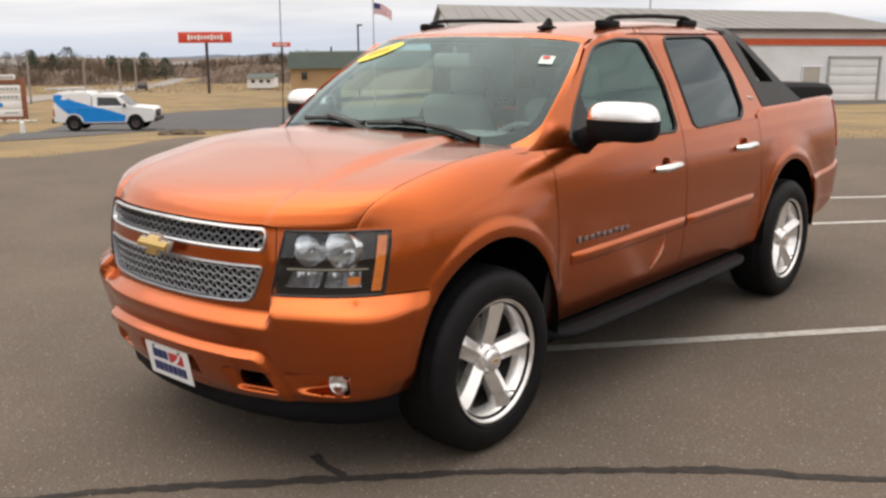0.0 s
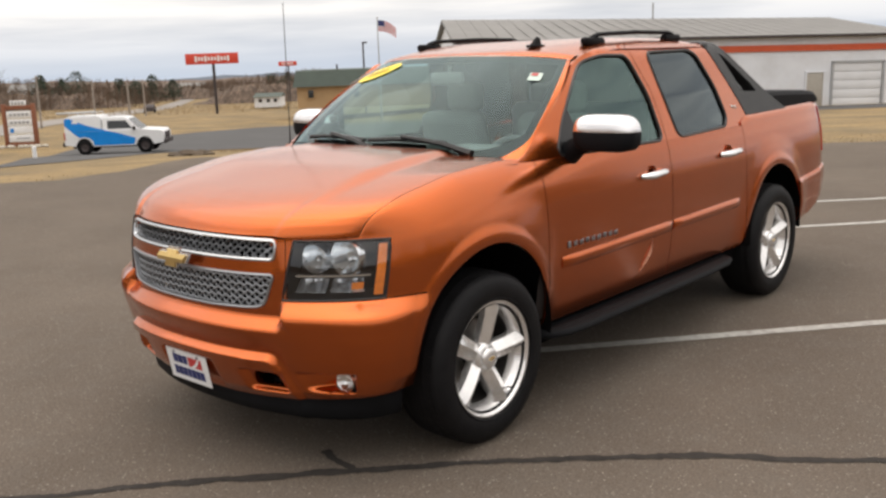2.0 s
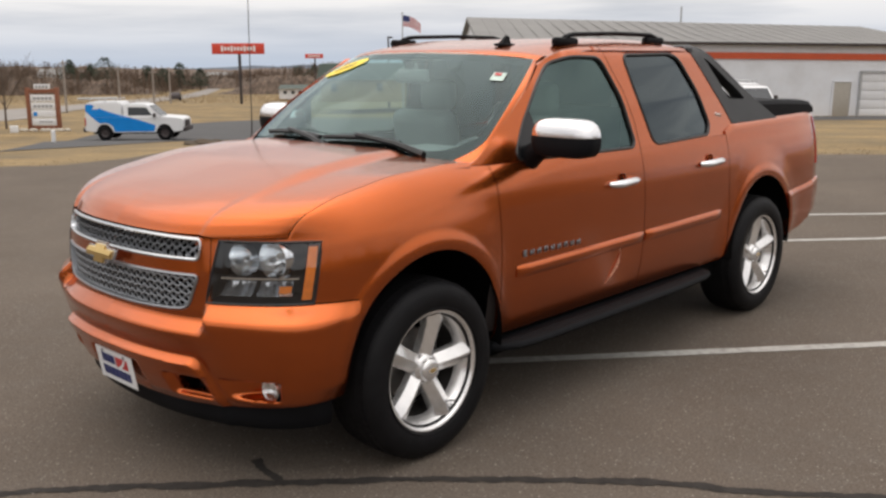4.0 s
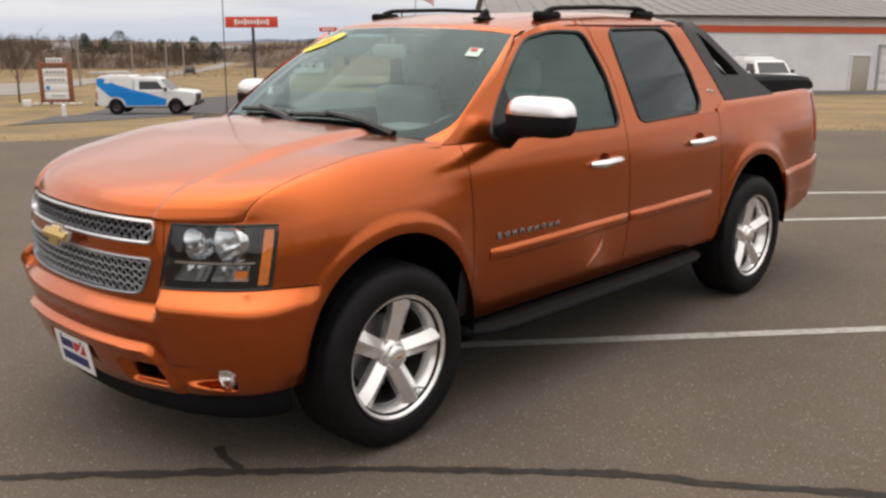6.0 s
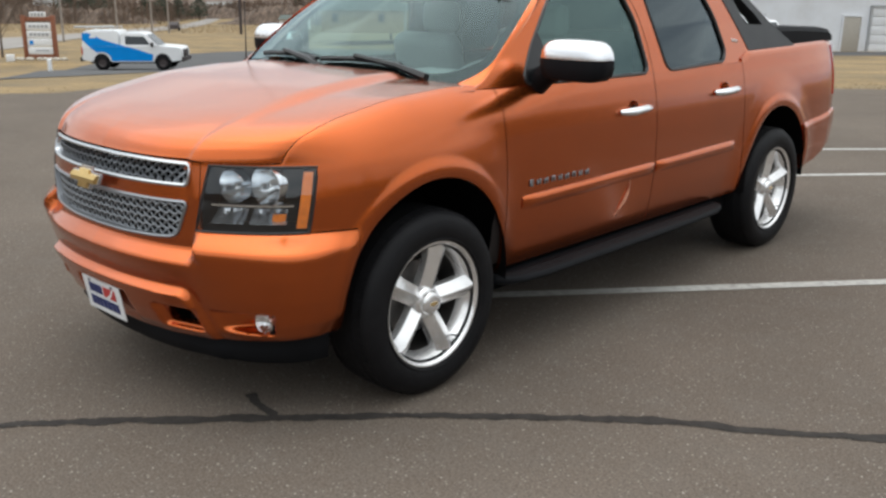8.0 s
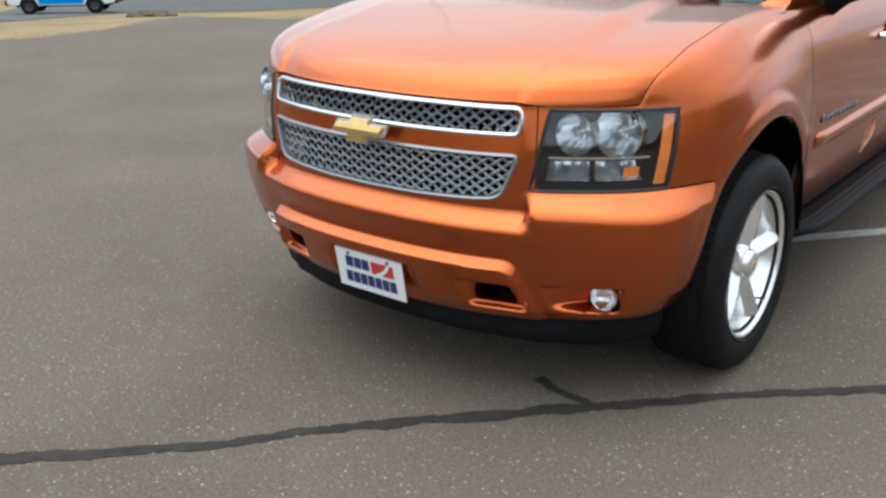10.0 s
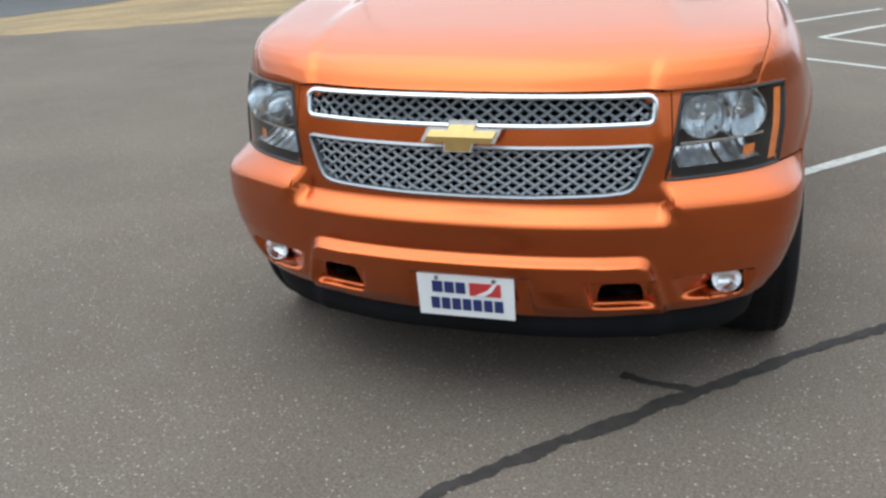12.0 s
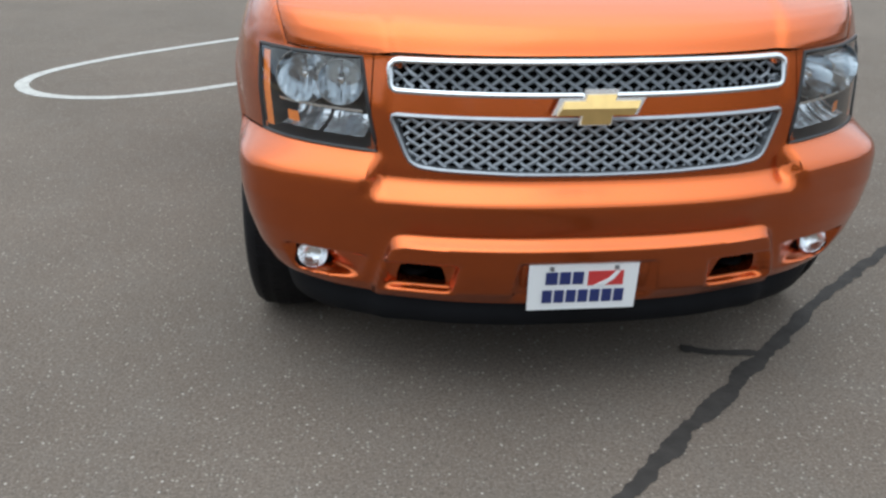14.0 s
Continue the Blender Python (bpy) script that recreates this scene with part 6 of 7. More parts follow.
box(bl, ((x0 + x1) / 2, -0.06, 1.83), (x1 - x0 + 0.02, 0.06, 0.40), 0)
part("orange_stripe", bl, ORANGE_BAND, hall, smooth=False)
bl = bmesh.new()
box(bl, (26.2, -0.05, -0.78), (1.06, 0.08, 2.14), 0.01)
d = part("door", bl, BEIGE, hall, "beige steel door")
bl = bmesh.new()
for x, z, w, h in ((25.62, -0.78, 0.08, 2.2), (26.78, -0.78, 0.08, 2.2), (26.2, 0.32, 1.24, 0.08)):
    box(bl, (x, -0.07, z), (w, 0.12, h), 0)
part("door_frame", bl, WHITE_METAL, d)
bl = bmesh.new()
for k in range(5):
    box(bl, (28.95, -0.05, -1.62 + 0.55 * k), (3.12, 0.06, 0.53), 0.01)
gd = part("garage_door", bl, WHITE_DOOR, hall, "white sectional garage door")
bl = bmesh.new()
for x, z, w, h in ((27.30, -0.5, 0.12, 2.9), (30.60, -0.5, 0.12, 2.9), (28.95, 0.92, 3.42, 0.14)):
    box(bl, (x, -0.08, z), (w, 0.14, h), 0)
part("garage_frame", bl, PALE_STEEL, gd)

# tan building with a green roof
t_m = Matrix.Translation(far(80, 0, 0)) @ far_turn(0)
shop = thing("tan_building", "low tan building with a dark green roof", "building", t_m)
bl = bmesh.new()
box(bl, (-2.2, 5, -1.30), (12.6, 10, 1.9), 0)
part("wall", bl, TAN, shop, smooth=False)
bl = bmesh.new()
add_mesh(bl, [(-8.8, -0.4, -0.42), (4.4, -0.4, -0.42), (4.4, 10.4, -0.42), (-8.8, 10.4, -0.42), (-8.6, 0.5, 0.92), (4.2, 0.5, 0.92), (4.2, 9.5, 0.92), (-8.6, 9.5, 0.92)], [(0, 1, 5, 4), (1, 2, 6, 5), (2, 3, 7, 6), (3, 0, 4, 7), (4, 5, 6, 7), (3, 2, 1, 0)])
part("roof", bl, GREEN_ROOF, shop, smooth=False)
for x in (-7.35, -3.5):
    bl = bmesh.new()
    box(bl, (x, -0.03, -1.02), (0.48, 0.08, 0.66), 0.01)
    w = part("window", bl, DARK_GLASS, shop)
    bl = bmesh.new()
    for dx, dz, sx, sz in ((-0.27, 0, 0.06, 0.78), (0.27, 0, 0.06, 0.78), (0, 0.36, 0.6, 0.06), (0, -0.36, 0.6, 0.06)):
        box(bl, (x + dx, -0.05, -1.02 + dz), (sx, 0.08, sz), 0)
    part("window_frame", bl, TAN, w)
bl = bmesh.new()
tube(bl, [(-5.2, 3, 0.9), (-5.2, 3, 1.35)], 0.08, 8)
part("vent_pipe", bl, POLE_STEEL, shop)

# white house far off
h_m = Matrix.Translation(far(120, 0, 0)) @ far_turn(0)
house = thing("white_house", "small white house with a dark roof beside bare trees", "house", h_m)
bl = bmesh.new()
box(bl, (-16.3, 3, -3.25), (3.3, 5, 1.3), 0)
part("wall", bl, SIGN_WHITE, house, smooth=False)
bl = bmesh.new()
add_mesh(bl, [(-18.1, 0.2, -2.6), (-14.5, 0.2, -2.6), (-14.5, 5.8, -2.6), (-18.1, 5.8, -2.6), (-18.1, 3, -2.15), (-14.5, 3, -2.15)], [(0, 1, 5, 4), (2, 3, 4, 5), (3, 0, 4), (1, 2, 5), (3, 2, 1, 0)])
part("roof", bl, GREEN_ROOF, house, smooth=False)
for x in (-17.2, -16.2, -15.3):
    bl = bmesh.new()
    box(bl, (x, 0.48, -3.05), (0.42, 0.06, 0.4), 0)
    part("window", bl, DARK_GLASS, house)


def pole_sign(u, v, z0, z1, w, h, face, label, zg, pole_r, bars):
    m = Matrix.Translation(far(u, v, 0)) @ far_turn(0)
    s = thing("pole_sign", label, "sign", m)
    bl = bmesh.new()
    box(bl, (0, 0, (z0 + z1) / 2), (w, 0.5, z1 - z0), 0.03)
    f = part("sign_box", bl, face, s)
    bl = bmesh.new()
    for x, bw, bh in bars:
        box(bl, (x, -0.262, (z0 + z1) / 2), (bw, 0.02, bh), 0)
    part("sign_bar", bl, SIGN_WHITE, f, "white lettering bars", smooth=False)
    bl = bmesh.new()
    tube(bl, [(0.1, 0.05, zg), (0.1, 0.05, z0 + 0.02)], pole_r, 12)
    part("pole", bl, POLE_STEEL, s)
    return s


pole_sign(108, -20.55, 1.74, 2.94, 5.85, 1.2, SIGN_RED, "red sign box with white lettering bars on a black pole", float(land_z(108, -20.5)) - 0.1, 0.17,
          [(-1.75 + 0.36 * k, 0.24, 0.62 if k in (0, 3, 7, 10) else 0.40) for k in range(11)])
pole_sign(150, -16.6, 1.05, 1.72, 2.8, 0.67, SIGN_RED, "small distant red sign box on a tall pole", float(land_z(150, -16.6)) - 0.1, 0.12, [(-0.8 + 0.32 * k, 0.2, 0.3) for k in range(6)])

# tenants' board in a brown timber frame
bd = thing("tenant_board", "brown timber sign frame with four white panels on a stone bed", "sign", Matrix.Translation(far(58, -23.2, 0)) @ far_turn(0))
zg = float(land_z(58, -23.2))
for x in (-0.88, 0.88):
    bl = bmesh.new()
    box(bl, (x, 0, zg + 1.27), (0.24, 0.24, 2.6), 0.02)
    part("post", bl, BROWN_WOOD, bd)
for z in (zg + 0.14, zg + 2.36):
    bl = bmesh.new()
    box(bl, (0, 0.02, z), (1.6, 0.16, 0.24), 0.02)
    part("beam", bl, BROWN_WOOD, bd)
for k in range(4):
    z = zg + 0.50 + 0.475 * k
    bl = bmesh.new()
    box(bl, (0, -0.02, z), (1.5, 0.10, 0.43), 0.01)
    pn = part("panel", bl, SIGN_WHITE, bd, "white sign panel")
    bl = bmesh.new()
    if k == 0:
        box(bl, (0.1, -0.078, z), (0.8, 0.012, 0.07), 0)
    elif k == 1:
        box(bl, (-0.5, -0.078, z), (0.22, 0.012, 0.24), 0)
    else:
        for q in range(5):
            box(bl, (-0.48 + 0.24 * q, -0.078, z), (0.17, 0.012, 0.16), 0)
    part("panel_bar", bl, VAN_BLUE if k == 1 else SIGN_GREY, pn)
bl = bmesh.new()
box(bl, (0, 0, zg + 2.62), (0.95, 0.12, 0.30), 0.02)
cp = part("top_panel", bl, SIGN_WHITE, bd)
bl = bmesh.new()
for q in range(4):
    box(bl, (-0.3 + 0.2 * q, -0.068, zg + 2.62), (0.14, 0.012, 0.17), 0)
part("panel_bar", bl, SIGN_GREY, cp)
rnd = random.Random(5)
for k in range(11):
    bl = bmesh.new()
    bmesh.ops.create_icosphere(bl, subdivisions=2, radius=0.18)
    for v in bl.verts:
        v.co = Vector((v.co.x * rnd.uniform(1.0, 1.1) * 1.3, v.co.y, v.co.z * 0.7)) * (1 + 0.25 * noise.noise(v.co * 5 + Vector((k, 0, 0))))
    vv = -24.7 + 0.32 * k + rnd.uniform(-0.08, 0.08)
    uu = 57.2 + rnd.uniform(-0.2, 0.2)
    ob = part("edging_stone", bl, STONE)
    ob.location = far(uu, vv, float(land_z(uu, vv)) + 0.03)
    tagged(ob, "pale edging stone under the tenants' board", "stone", "edging stones")
bl = bmesh.new()
box(bl, (0, 0, 0.20), (0.46, 0.30, 0.40), 0.02)
ob = part("utility_box", bl, SIGN_WHITE)
ob.matrix_basis = Matrix.Translation(far(56, -24.25, float(land_z(56, -24.25)) - 0.03)) @ far_turn(20)
tagged(ob, "small white utility box on the grass", "utility box")
bl = bmesh.new()
tube(bl, [(0, 0, -0.05), (0, 0, 0.46)], 0.09, 12)
lathe(bl, [(0.09, 0.46), (0.06, 0.50), (0, 0.51)], 12)
ob = part("marker_post", bl, SIGN_WHITE)
ob.location = far(40, -15.8, float(land_z(40, -15.8)) - 0.03)
tagged(ob, "short white marker post in the grass", "post")
bl = bmesh.new()
tube(bl, [(0, 0, -0.2), (0, 0, 1.15)], 0.018, 8)
box(bl, (0, 0, 1.02), (0.05, 0.02, 0.20), 0.004)
ob = part("thin_post", bl, POLE_STEEL)
ob.location = far(17, -8.48, float(land_z(17, -8.48)))
tagged(ob, "thin dark metal post at the edge of the lot", "post")

# flag on its pole
fl = thing("flag_pole", "white flag pole with a striped flag flying", "flag", Matrix.Translation(far(70, -1.35, 0)) @ far_turn(0))
bl = bmesh.new()
tube(bl, [(0, 0, float(land_z(70, -1.35)) - 0.1), (0, 0, 4.62)], [0.07, 0.035], 10)
lathe(bl, [(0, 0.16), (0.07, 0.10), (0.08, 0.05), (0.04, 0)], 10, Matrix.Translation((0, 0, 4.60)))
part("pole", bl, PALE_STEEL, fl)
bl = bmesh.new()
nx, nz = 16, 13
gr = []
for i in range(nx + 1):
    row = []
    for j in range(nz + 1):
        t = i / nx
        row.append(bl.verts.new((0.05 + 1.30 * t, 0.10 * math.sin(7 * t + 0.6 * j / nz) * t, 4.50 - 0.62 * t * t - 0.80 * (1 - j / nz) * (1 - 0.15 * t))))
    gr.append(row)
for i in range(nx):
    for j in range(nz):
        f = bl.faces.new((gr[i][j], gr[i + 1][j], gr[i + 1][j + 1], gr[i][j + 1]))
        f.material_index = 2 if (i < 6 and j >= 6) else (j % 2)
part("flag", bl, [PRINT_RED, SIGN_WHITE, NAVY], fl, "striped flag with a blue canton")


def light_pole(u, v, z, name, label, mt, arm):
    s = thing(name, label, "pole", Matrix.Translation(far(u, v, 0)) @ far_turn(0))
    bl = bmesh.new()
    tube(bl, [(0, 0, float(land_z(u, v)) - 0.2), (0, 0, z)], [0.11, 0.075], 10)
    part("shaft", bl, mt, s)
    for x, dz, w, h in arm:
        bl = bmesh.new()
        box(bl, (x, 0, z + dz), (w, 0.12, h), 0.01)
        part("arm", bl, mt, s)
    return s


light_pole(90, -3.03, 3.25, "street_lamp", "tall steel lot lamp with a boxed head", POLE_STEEL, [(0.15, 0.0, 0.5, 0.16)])
light_pole(70, -33.15, 2.25, "utility_pole", "weathered wooden utility pole with cross-arms", POLE_WOOD, [(0, -0.2, 1.15, 0.12), (0, -0.45, 1.15, 0.10), (-0.45, -0.02, 0.08, 0.25), (0.45, -0.02, 0.08, 0.25)])
for u, v, z in ((85, -27.0, 0.72), (85, -23.95, 0.44), (85, -31.8, 1.27), (110, -29.0, 0.3), (85, -44.0, 1.5)):
    light_pole(u, v, z, "utility_pole", "weathered wooden utility pole beside the road", POLE_WOOD, [(0, -0.25, 0.7, 0.08)])
light_pole(82, 22.5, 5.65, "mast", "thin mast behind the white building", PALE_STEEL, [])


def service_pickup(m, name_label):
    """White pickup with a capped bed, a blue wave along its sides and ladder racks. Length along x."""
    s = thing("service_pickup", name_label, "pickup truck", m, "service pickups")
    w = 0.98
    rx, fx, wr = -1.62, 1.62, 0.41

    def solid(profile, half, mt, name, bevel=0.04, parent=s, taper=None):
        bl = bmesh.new()
        prism(bl, profile, 2 * half, Matrix.Translation((0, half, 0)) @ Matrix.Rotation(math.pi / 2, 4, "X"))
        if taper:
            for v in bl.verts:
                v.co.y *= 1 - taper * max(0, v.co.z - 1.15)
        bmesh.ops.bevel(bl, geom=bl.edges[:], offset=bevel, segments=2, affect="EDGES")
        return part(name, bl, mt, parent)

    arch = lambda c: [(c + 0.47 * math.cos(t), 0.42 + 0.47 * math.sin(t)) for t in np.linspace(math.pi, 0, 13)]
    low = [(-2.66, 0.52), (rx - 0.49, 0.48)] + arch(rx) + [(rx + 0.49, 0.46), (fx - 0.49, 0.46)] + arch(fx) + [(fx + 0.49, 0.48), (2.62, 0.50), (2.66, 0.80), (2.62, 1.06), (2.48, 1.15), (1.40, 1.23), (0.3, 1.22), (-2.66, 1.20)]
    solid(low, w, VAN_WHITE, "body", 0.03)
    cab = solid([(-0.62, 1.15), (1.45, 1.15), (0.72, 1.80), (0.45, 1.86), (-0.45, 1.86), (-0.62, 1.80)], 0.92, VAN_WHITE, "cab", 0.05, taper=0.16)
    solid([(-2.64, 1.16), (-0.66, 1.16), (-0.66, 1.90), (-0.85, 1.97), (-2.42, 1.97), (-2.60, 1.86)], 0.95, VAN_WHITE, "cap", 0.06, taper=0.08)
    for sg in (-1, 1):
        # glass and the blue wave on each side
        bl = bmesh.new()
        bl.faces.new([bl.verts.new((x, sg * (0.925 * (1 - 0.16 * (z - 1.15))), z)) for x, z in ((-0.34, 1.28), (0.98, 1.28), (0.66, 1.68), (-0.34, 1.70))])
        part("side_window", bl, DARK_GLASS, cab, smooth=False)
        bl = bmesh.new()
        wave = [(-2.60, 1.84), (-2.30, 1.86), (-2.0, 1.72), (-1.5, 1.52), (-0.80, 1.32), (0.2, 1.08), (1.13, 0.80), (1.12, 0.48), (-1.10, 0.48), (-1.14, 0.70), (-1.30, 0.86), (-1.55, 0.93), (-1.85, 0.90), (-2.15, 1.12), (-2.60, 1.52)]
        half = lambda z: 0.992 if z < 1.205 else 0.958 * (1 - 0.08 * (z - 1.15)) + 0.008
        poly = np.array(wave)
        cols = {"low": [], "high": []}
        for x in np.linspace(-2.598, 1.128, 60):
            zs = [z0 + (z1 - z0) * (x - x0_) / (x1_ - x0_) for (x0_, z0), (x1_, z1) in zip(poly, np.roll(poly, -1, 0)) if (x0_ > x) != (x1_ > x)]
            lo, hi = min(zs), max(zs)
            cols["low"].append((x, lo, max(lo, min(hi, 1.20))))
            cols["high"].append((x, min(hi, max(lo, 1.206)), hi))
        for level, runs in cols.items():
            prev = None
            for x, lo, hi in runs:
                row = [bl.verts.new((x, sg * half(z), z)) for z in np.linspace(lo, hi, 5)] if hi - lo > 0.01 else None
                if row and prev:
                    for i in range(4):
                        bl.faces.new((prev[i], row[i], row[i + 1], prev[i + 1]))
                prev = row
        part("blue_wave", bl, VAN_BLUE, s, "bright blue wave graphic", smooth=False)
        bl = bmesh.new()
        lathe(bl, [(0.0, 0.006), (0.16, 0.006), (0.16, 0)], 20, Matrix.Translation((-2.05, sg * 0.925, 1.62)) @ Matrix.Rotation(-sg * math.pi / 2, 4, "X"))
        part("round_mark", bl, SIGN_WHITE, s)
        bl = bmesh.new()
        box(bl, (1.12, sg * 1.06, 1.30), (0.14, 0.20, 0.20), 0.03)
        part("mirror", bl, POLE_STEEL, s)
        bl = bmesh.new()
        box(bl, (2.60, sg * 0.78, 0.88), (0.10, 0.34, 0.24), 0.02)
        part("headlamp", bl, SIGN_WHITE, s)
        bl = bmesh.new()
        box(bl, (-2.63, sg * 0.90, 0.98), (0.08, 0.18, 0.40), 0.02)
        part("tail_lamp", bl, RED_LENS, s)
        for x in (rx, fx):
            wm = Matrix.Translation((x, sg * 0.86, wr)) @ Matrix.Rotation(math.pi / 2 * (1 if sg < 0 else -1), 4, "X")
            tyre = part("wheel", lathe(bmesh.new(), [(0.22, -0.11), (0.35, -0.12), (0.41, -0.08), (0.41, 0.08), (0.35, 0.12), (0.22, 0.11)], 28, wm), RUBBER, s)
            part("rim", lathe(bmesh.new(), [(0, 0.06), (0.06, 0.07), (0.12, 0.05), (0.20, 0.08), (0.225, 0.11), (0.225, 0.05)], 24, wm), POLE_STEEL, tyre)
    bl = bmesh.new()
    bl.faces.new([bl.verts.new(p) for p in ((1.42, -0.80, 1.21), (1.42, 0.80, 1.21), (0.79, 0.72, 1.77), (0.79, -0.72, 1.77))])
    part("windshield", bl, DARK_GLASS, cab, smooth=False)
    bl = bmesh.new()
    box(bl, (2.66, 0, 0.86), (0.06, 1.10, 0.34), 0.02)
    part("grille", bl, POLE_STEEL, s)
    for x in (2.68, -2.72):
        bl = bmesh.new()
        box(bl, (x, 0, 0.56), (0.16, 1.86, 0.22), 0.04)
        part("bumper", bl, POLE_STEEL, s)
    for x in (-2.35, -1.55, -0.95):
        bl = bmesh.new()
        tube(bl, [(x, -0.80, 1.92), (x, -0.80, 2.12), (x, 0.80, 2.12), (x, 0.80, 1.92)], 0.025, 6)
        part("rack_bar", bl, PALE_STEEL, s)
    bl = bmesh.new()
    tube(bl, [(-3.1, -0.5, 2.12), (-1.0, -0.5, 2.16)], 0.05, 8)
    part("ladder", bl, PALE_STEEL, s)
    bl = bmesh.new()
    box(bl, (0, 0, 0.42), (4.6, 1.5, 0.14), 0.02)
    # added near-black blocks fill the wheel arches in place of their shade
    for x in (rx, fx):
        box(bl, (x, 0, 0.66), (1.02, 1.72, 0.50), 0.02)
    part("chassis", bl, DARK, s)
    return s


service_pickup(Matrix.Translation(far(49, -14.78, float(land_z(49, -14.8)) + 0.05)) @ far_turn(2) @ Matrix.Diagonal((0.93, 1, 1, 1)), "white service pickup with a blue wave, parked on the access road")
service_pickup(Matrix.Translation(far(50.5, 17.7, float(land_z(50.5, 17.7)) + 0.0)) @ far_turn(-88), "white service pickup with a blue wave, parked before the white building")

# small dark car on the highway
dc = thing("distant_car", "small dark car on the far road", "car", Matrix.Translation(far(120, -31.0, float(land_z(120, -31.0)) + 0.02)) @ far_turn(100) @ Matrix.Diagonal((0.75, 0.75, 0.75, 1)))
bl = bmesh.new()
prism(bl, [(-1.9, 0.3), (1.9, 0.3), (1.95, 0.8), (1.2, 0.95), (0.7, 1.4), (-1.2, 1.42), (-1.8, 0.95)], 1.7, Matrix.Translation((0, 0.85, 0)) @ Matrix.Rotation(math.pi / 2, 4, "X"))
bmesh.ops.bevel(bl, geom=bl.edges[:], offset=0.06, segments=2, affect="EDGES")
part("body", bl, POLE_STEEL, dc)
for x in (-1.2, 1.2):
    for y in (-0.8, 0.8):
        part("wheel", lathe(bmesh.new(), [(0, -0.1), (0.32, -0.1), (0.32, 0.1), (0, 0.1)], 16, Matrix.Translation((x, y, 0.32)) @ Matrix.Rotation(math.pi / 2, 4, "X")), RUBBER, dc)


# ---- trees, woods, hills ----
BARK = mat("grey_brown_bark", (0.115, 0.088, 0.07), 0.95, vary=0.25, scale=2)
TWIG = mat("brown_twigs", (0.125, 0.086, 0.062), 0.95, vary=0.25, scale=0.05)
NEEDLE = mat("dark_green_needles", (0.030, 0.048, 0.026), 0.8, vary=0.35, scale=0.6)
# blue-grey base colour holds the haze of distance
HILL = mat("haze_tinted_hill", (0.085, 0.105, 0.135), 1.0, vary=0.10, scale=0.01)


def stick(vs_, fs_, a, b, r0, r1):
    """A three-sided tapered twig."""
    d = (b - a).normalized()
    s = d.cross(Vector((0.3, 0.2, 1))).normalized()
    t = d.cross(s)
    i = len(vs_)
    for p, r in ((a, r0), (b, r1)):
        for k in range(3):
            an = 2.094 * k
            vs_.append(p + r * (math.cos(an) * s + math.sin(an) * t))
    fs_.extend(((i, i + 1, i + 4, i + 3), (i + 1, i + 2, i + 5, i + 4), (i + 2, i, i + 3, i + 5)))


def grow(rnd, vs_, fs_, p, d, length, r, depth):
    end = p + d * length
    stick(vs_, fs_, p, end, r, r * 0.65)
    if depth == 0:
        return
    for k in range(3 if depth > 1 else 4):
        t = rnd.uniform(0.45, 1.0)
        nd = (d + Vector((rnd.uniform(-1, 1), rnd.uniform(-1, 1), rnd.uniform(-0.15, 0.6))) * 0.75).normalized()
        grow(rnd, vs_, fs_, p + d * length * t, nd, length * rnd.uniform(0.55, 0.75), r * 0.55, depth - 1)


def raw_part(name, vs_, fs_, mt, parent=None):
    me = bpy.data.meshes.new(name)
    me.from_pydata([tuple(v) for v in vs_], [], fs_)
    me.materials.append(mt)
    ob = new(name, me)
    ob.parent = parent
    return ob


def bare_tree(u, v, h, seed, label):
    rnd = random.Random(seed)
    tr = thing("bare_tree", label, "tree", Matrix.Translation(far(u, v, float(land_z(u, v)) - 0.05)))
    vs_, fs_ = [], []
    stick(vs_, fs_, Vector((0, 0, 0)), Vector((0.03, 0, h * 0.35)), h * 0.022, h * 0.015)
    raw_part("trunk", vs_, fs_, BARK, tr)
    vs_, fs_ = [], []
    for k in range(7):
        d = Vector((rnd.uniform(-0.6, 0.6), rnd.uniform(-0.6, 0.6), 1.0)).normalized()
        grow(rnd, vs_, fs_, Vector((0.03, 0, h * (0.22 + 0.02 * k))), d, h * rnd.uniform(0.26, 0.36), h * 0.0065, 4)
    raw_part("crown", vs_, fs_, BARK, tr)


bare_tree(60, -26.4, 4.7, 3, "bare leafless tree beside the tenants' board")
bare_tree(66, -31.5, 4.2, 8, "bare leafless tree beside the road")


def evergreen(u, v, top, width, seed, kind="tall"):
    rnd = random.Random(seed)
    zg = float(land_z(u, v))
    h = top - zg
    tr = thing("evergreen_tree", "dark green evergreen tree above the brown woods", "tree", Matrix.Translation(far(u, v, zg)), "evergreen trees")
    vs_, fs_ = [], []
    stick(vs_, fs_, Vector((0, 0, -0.2)), Vector((0, 0, h * 0.97)), 0.16, 0.03)
    raw_part("trunk", vs_, fs_, BARK, tr)
    vs_, fs_ = [], []
    for k in range(1500):
        t = rnd.uniform(0.18, 1.0)
        lump = 1 + 0.35 * math.sin(9 * t + seed)
        r = width / 2 * (1.0 - 0.80 * t**1.6) * lump * math.sqrt(rnd.random())
        an = rnd.uniform(0, 6.283)
        c = Vector((r * math.cos(an), r * math.sin(an), h * t + rnd.uniform(-0.1, 0.1)))
        i = len(vs_)
        e = rnd.uniform(0.10, 0.24)
        for q in range(3):
            vs_.append(c + Vector((rnd.uniform(-e, e), rnd.uniform(-e, e), rnd.uniform(-e, e) * 0.7)))
        fs_.append((i, i + 1, i + 2))
    raw_part("crown", vs_, fs_, NEEDLE, tr)


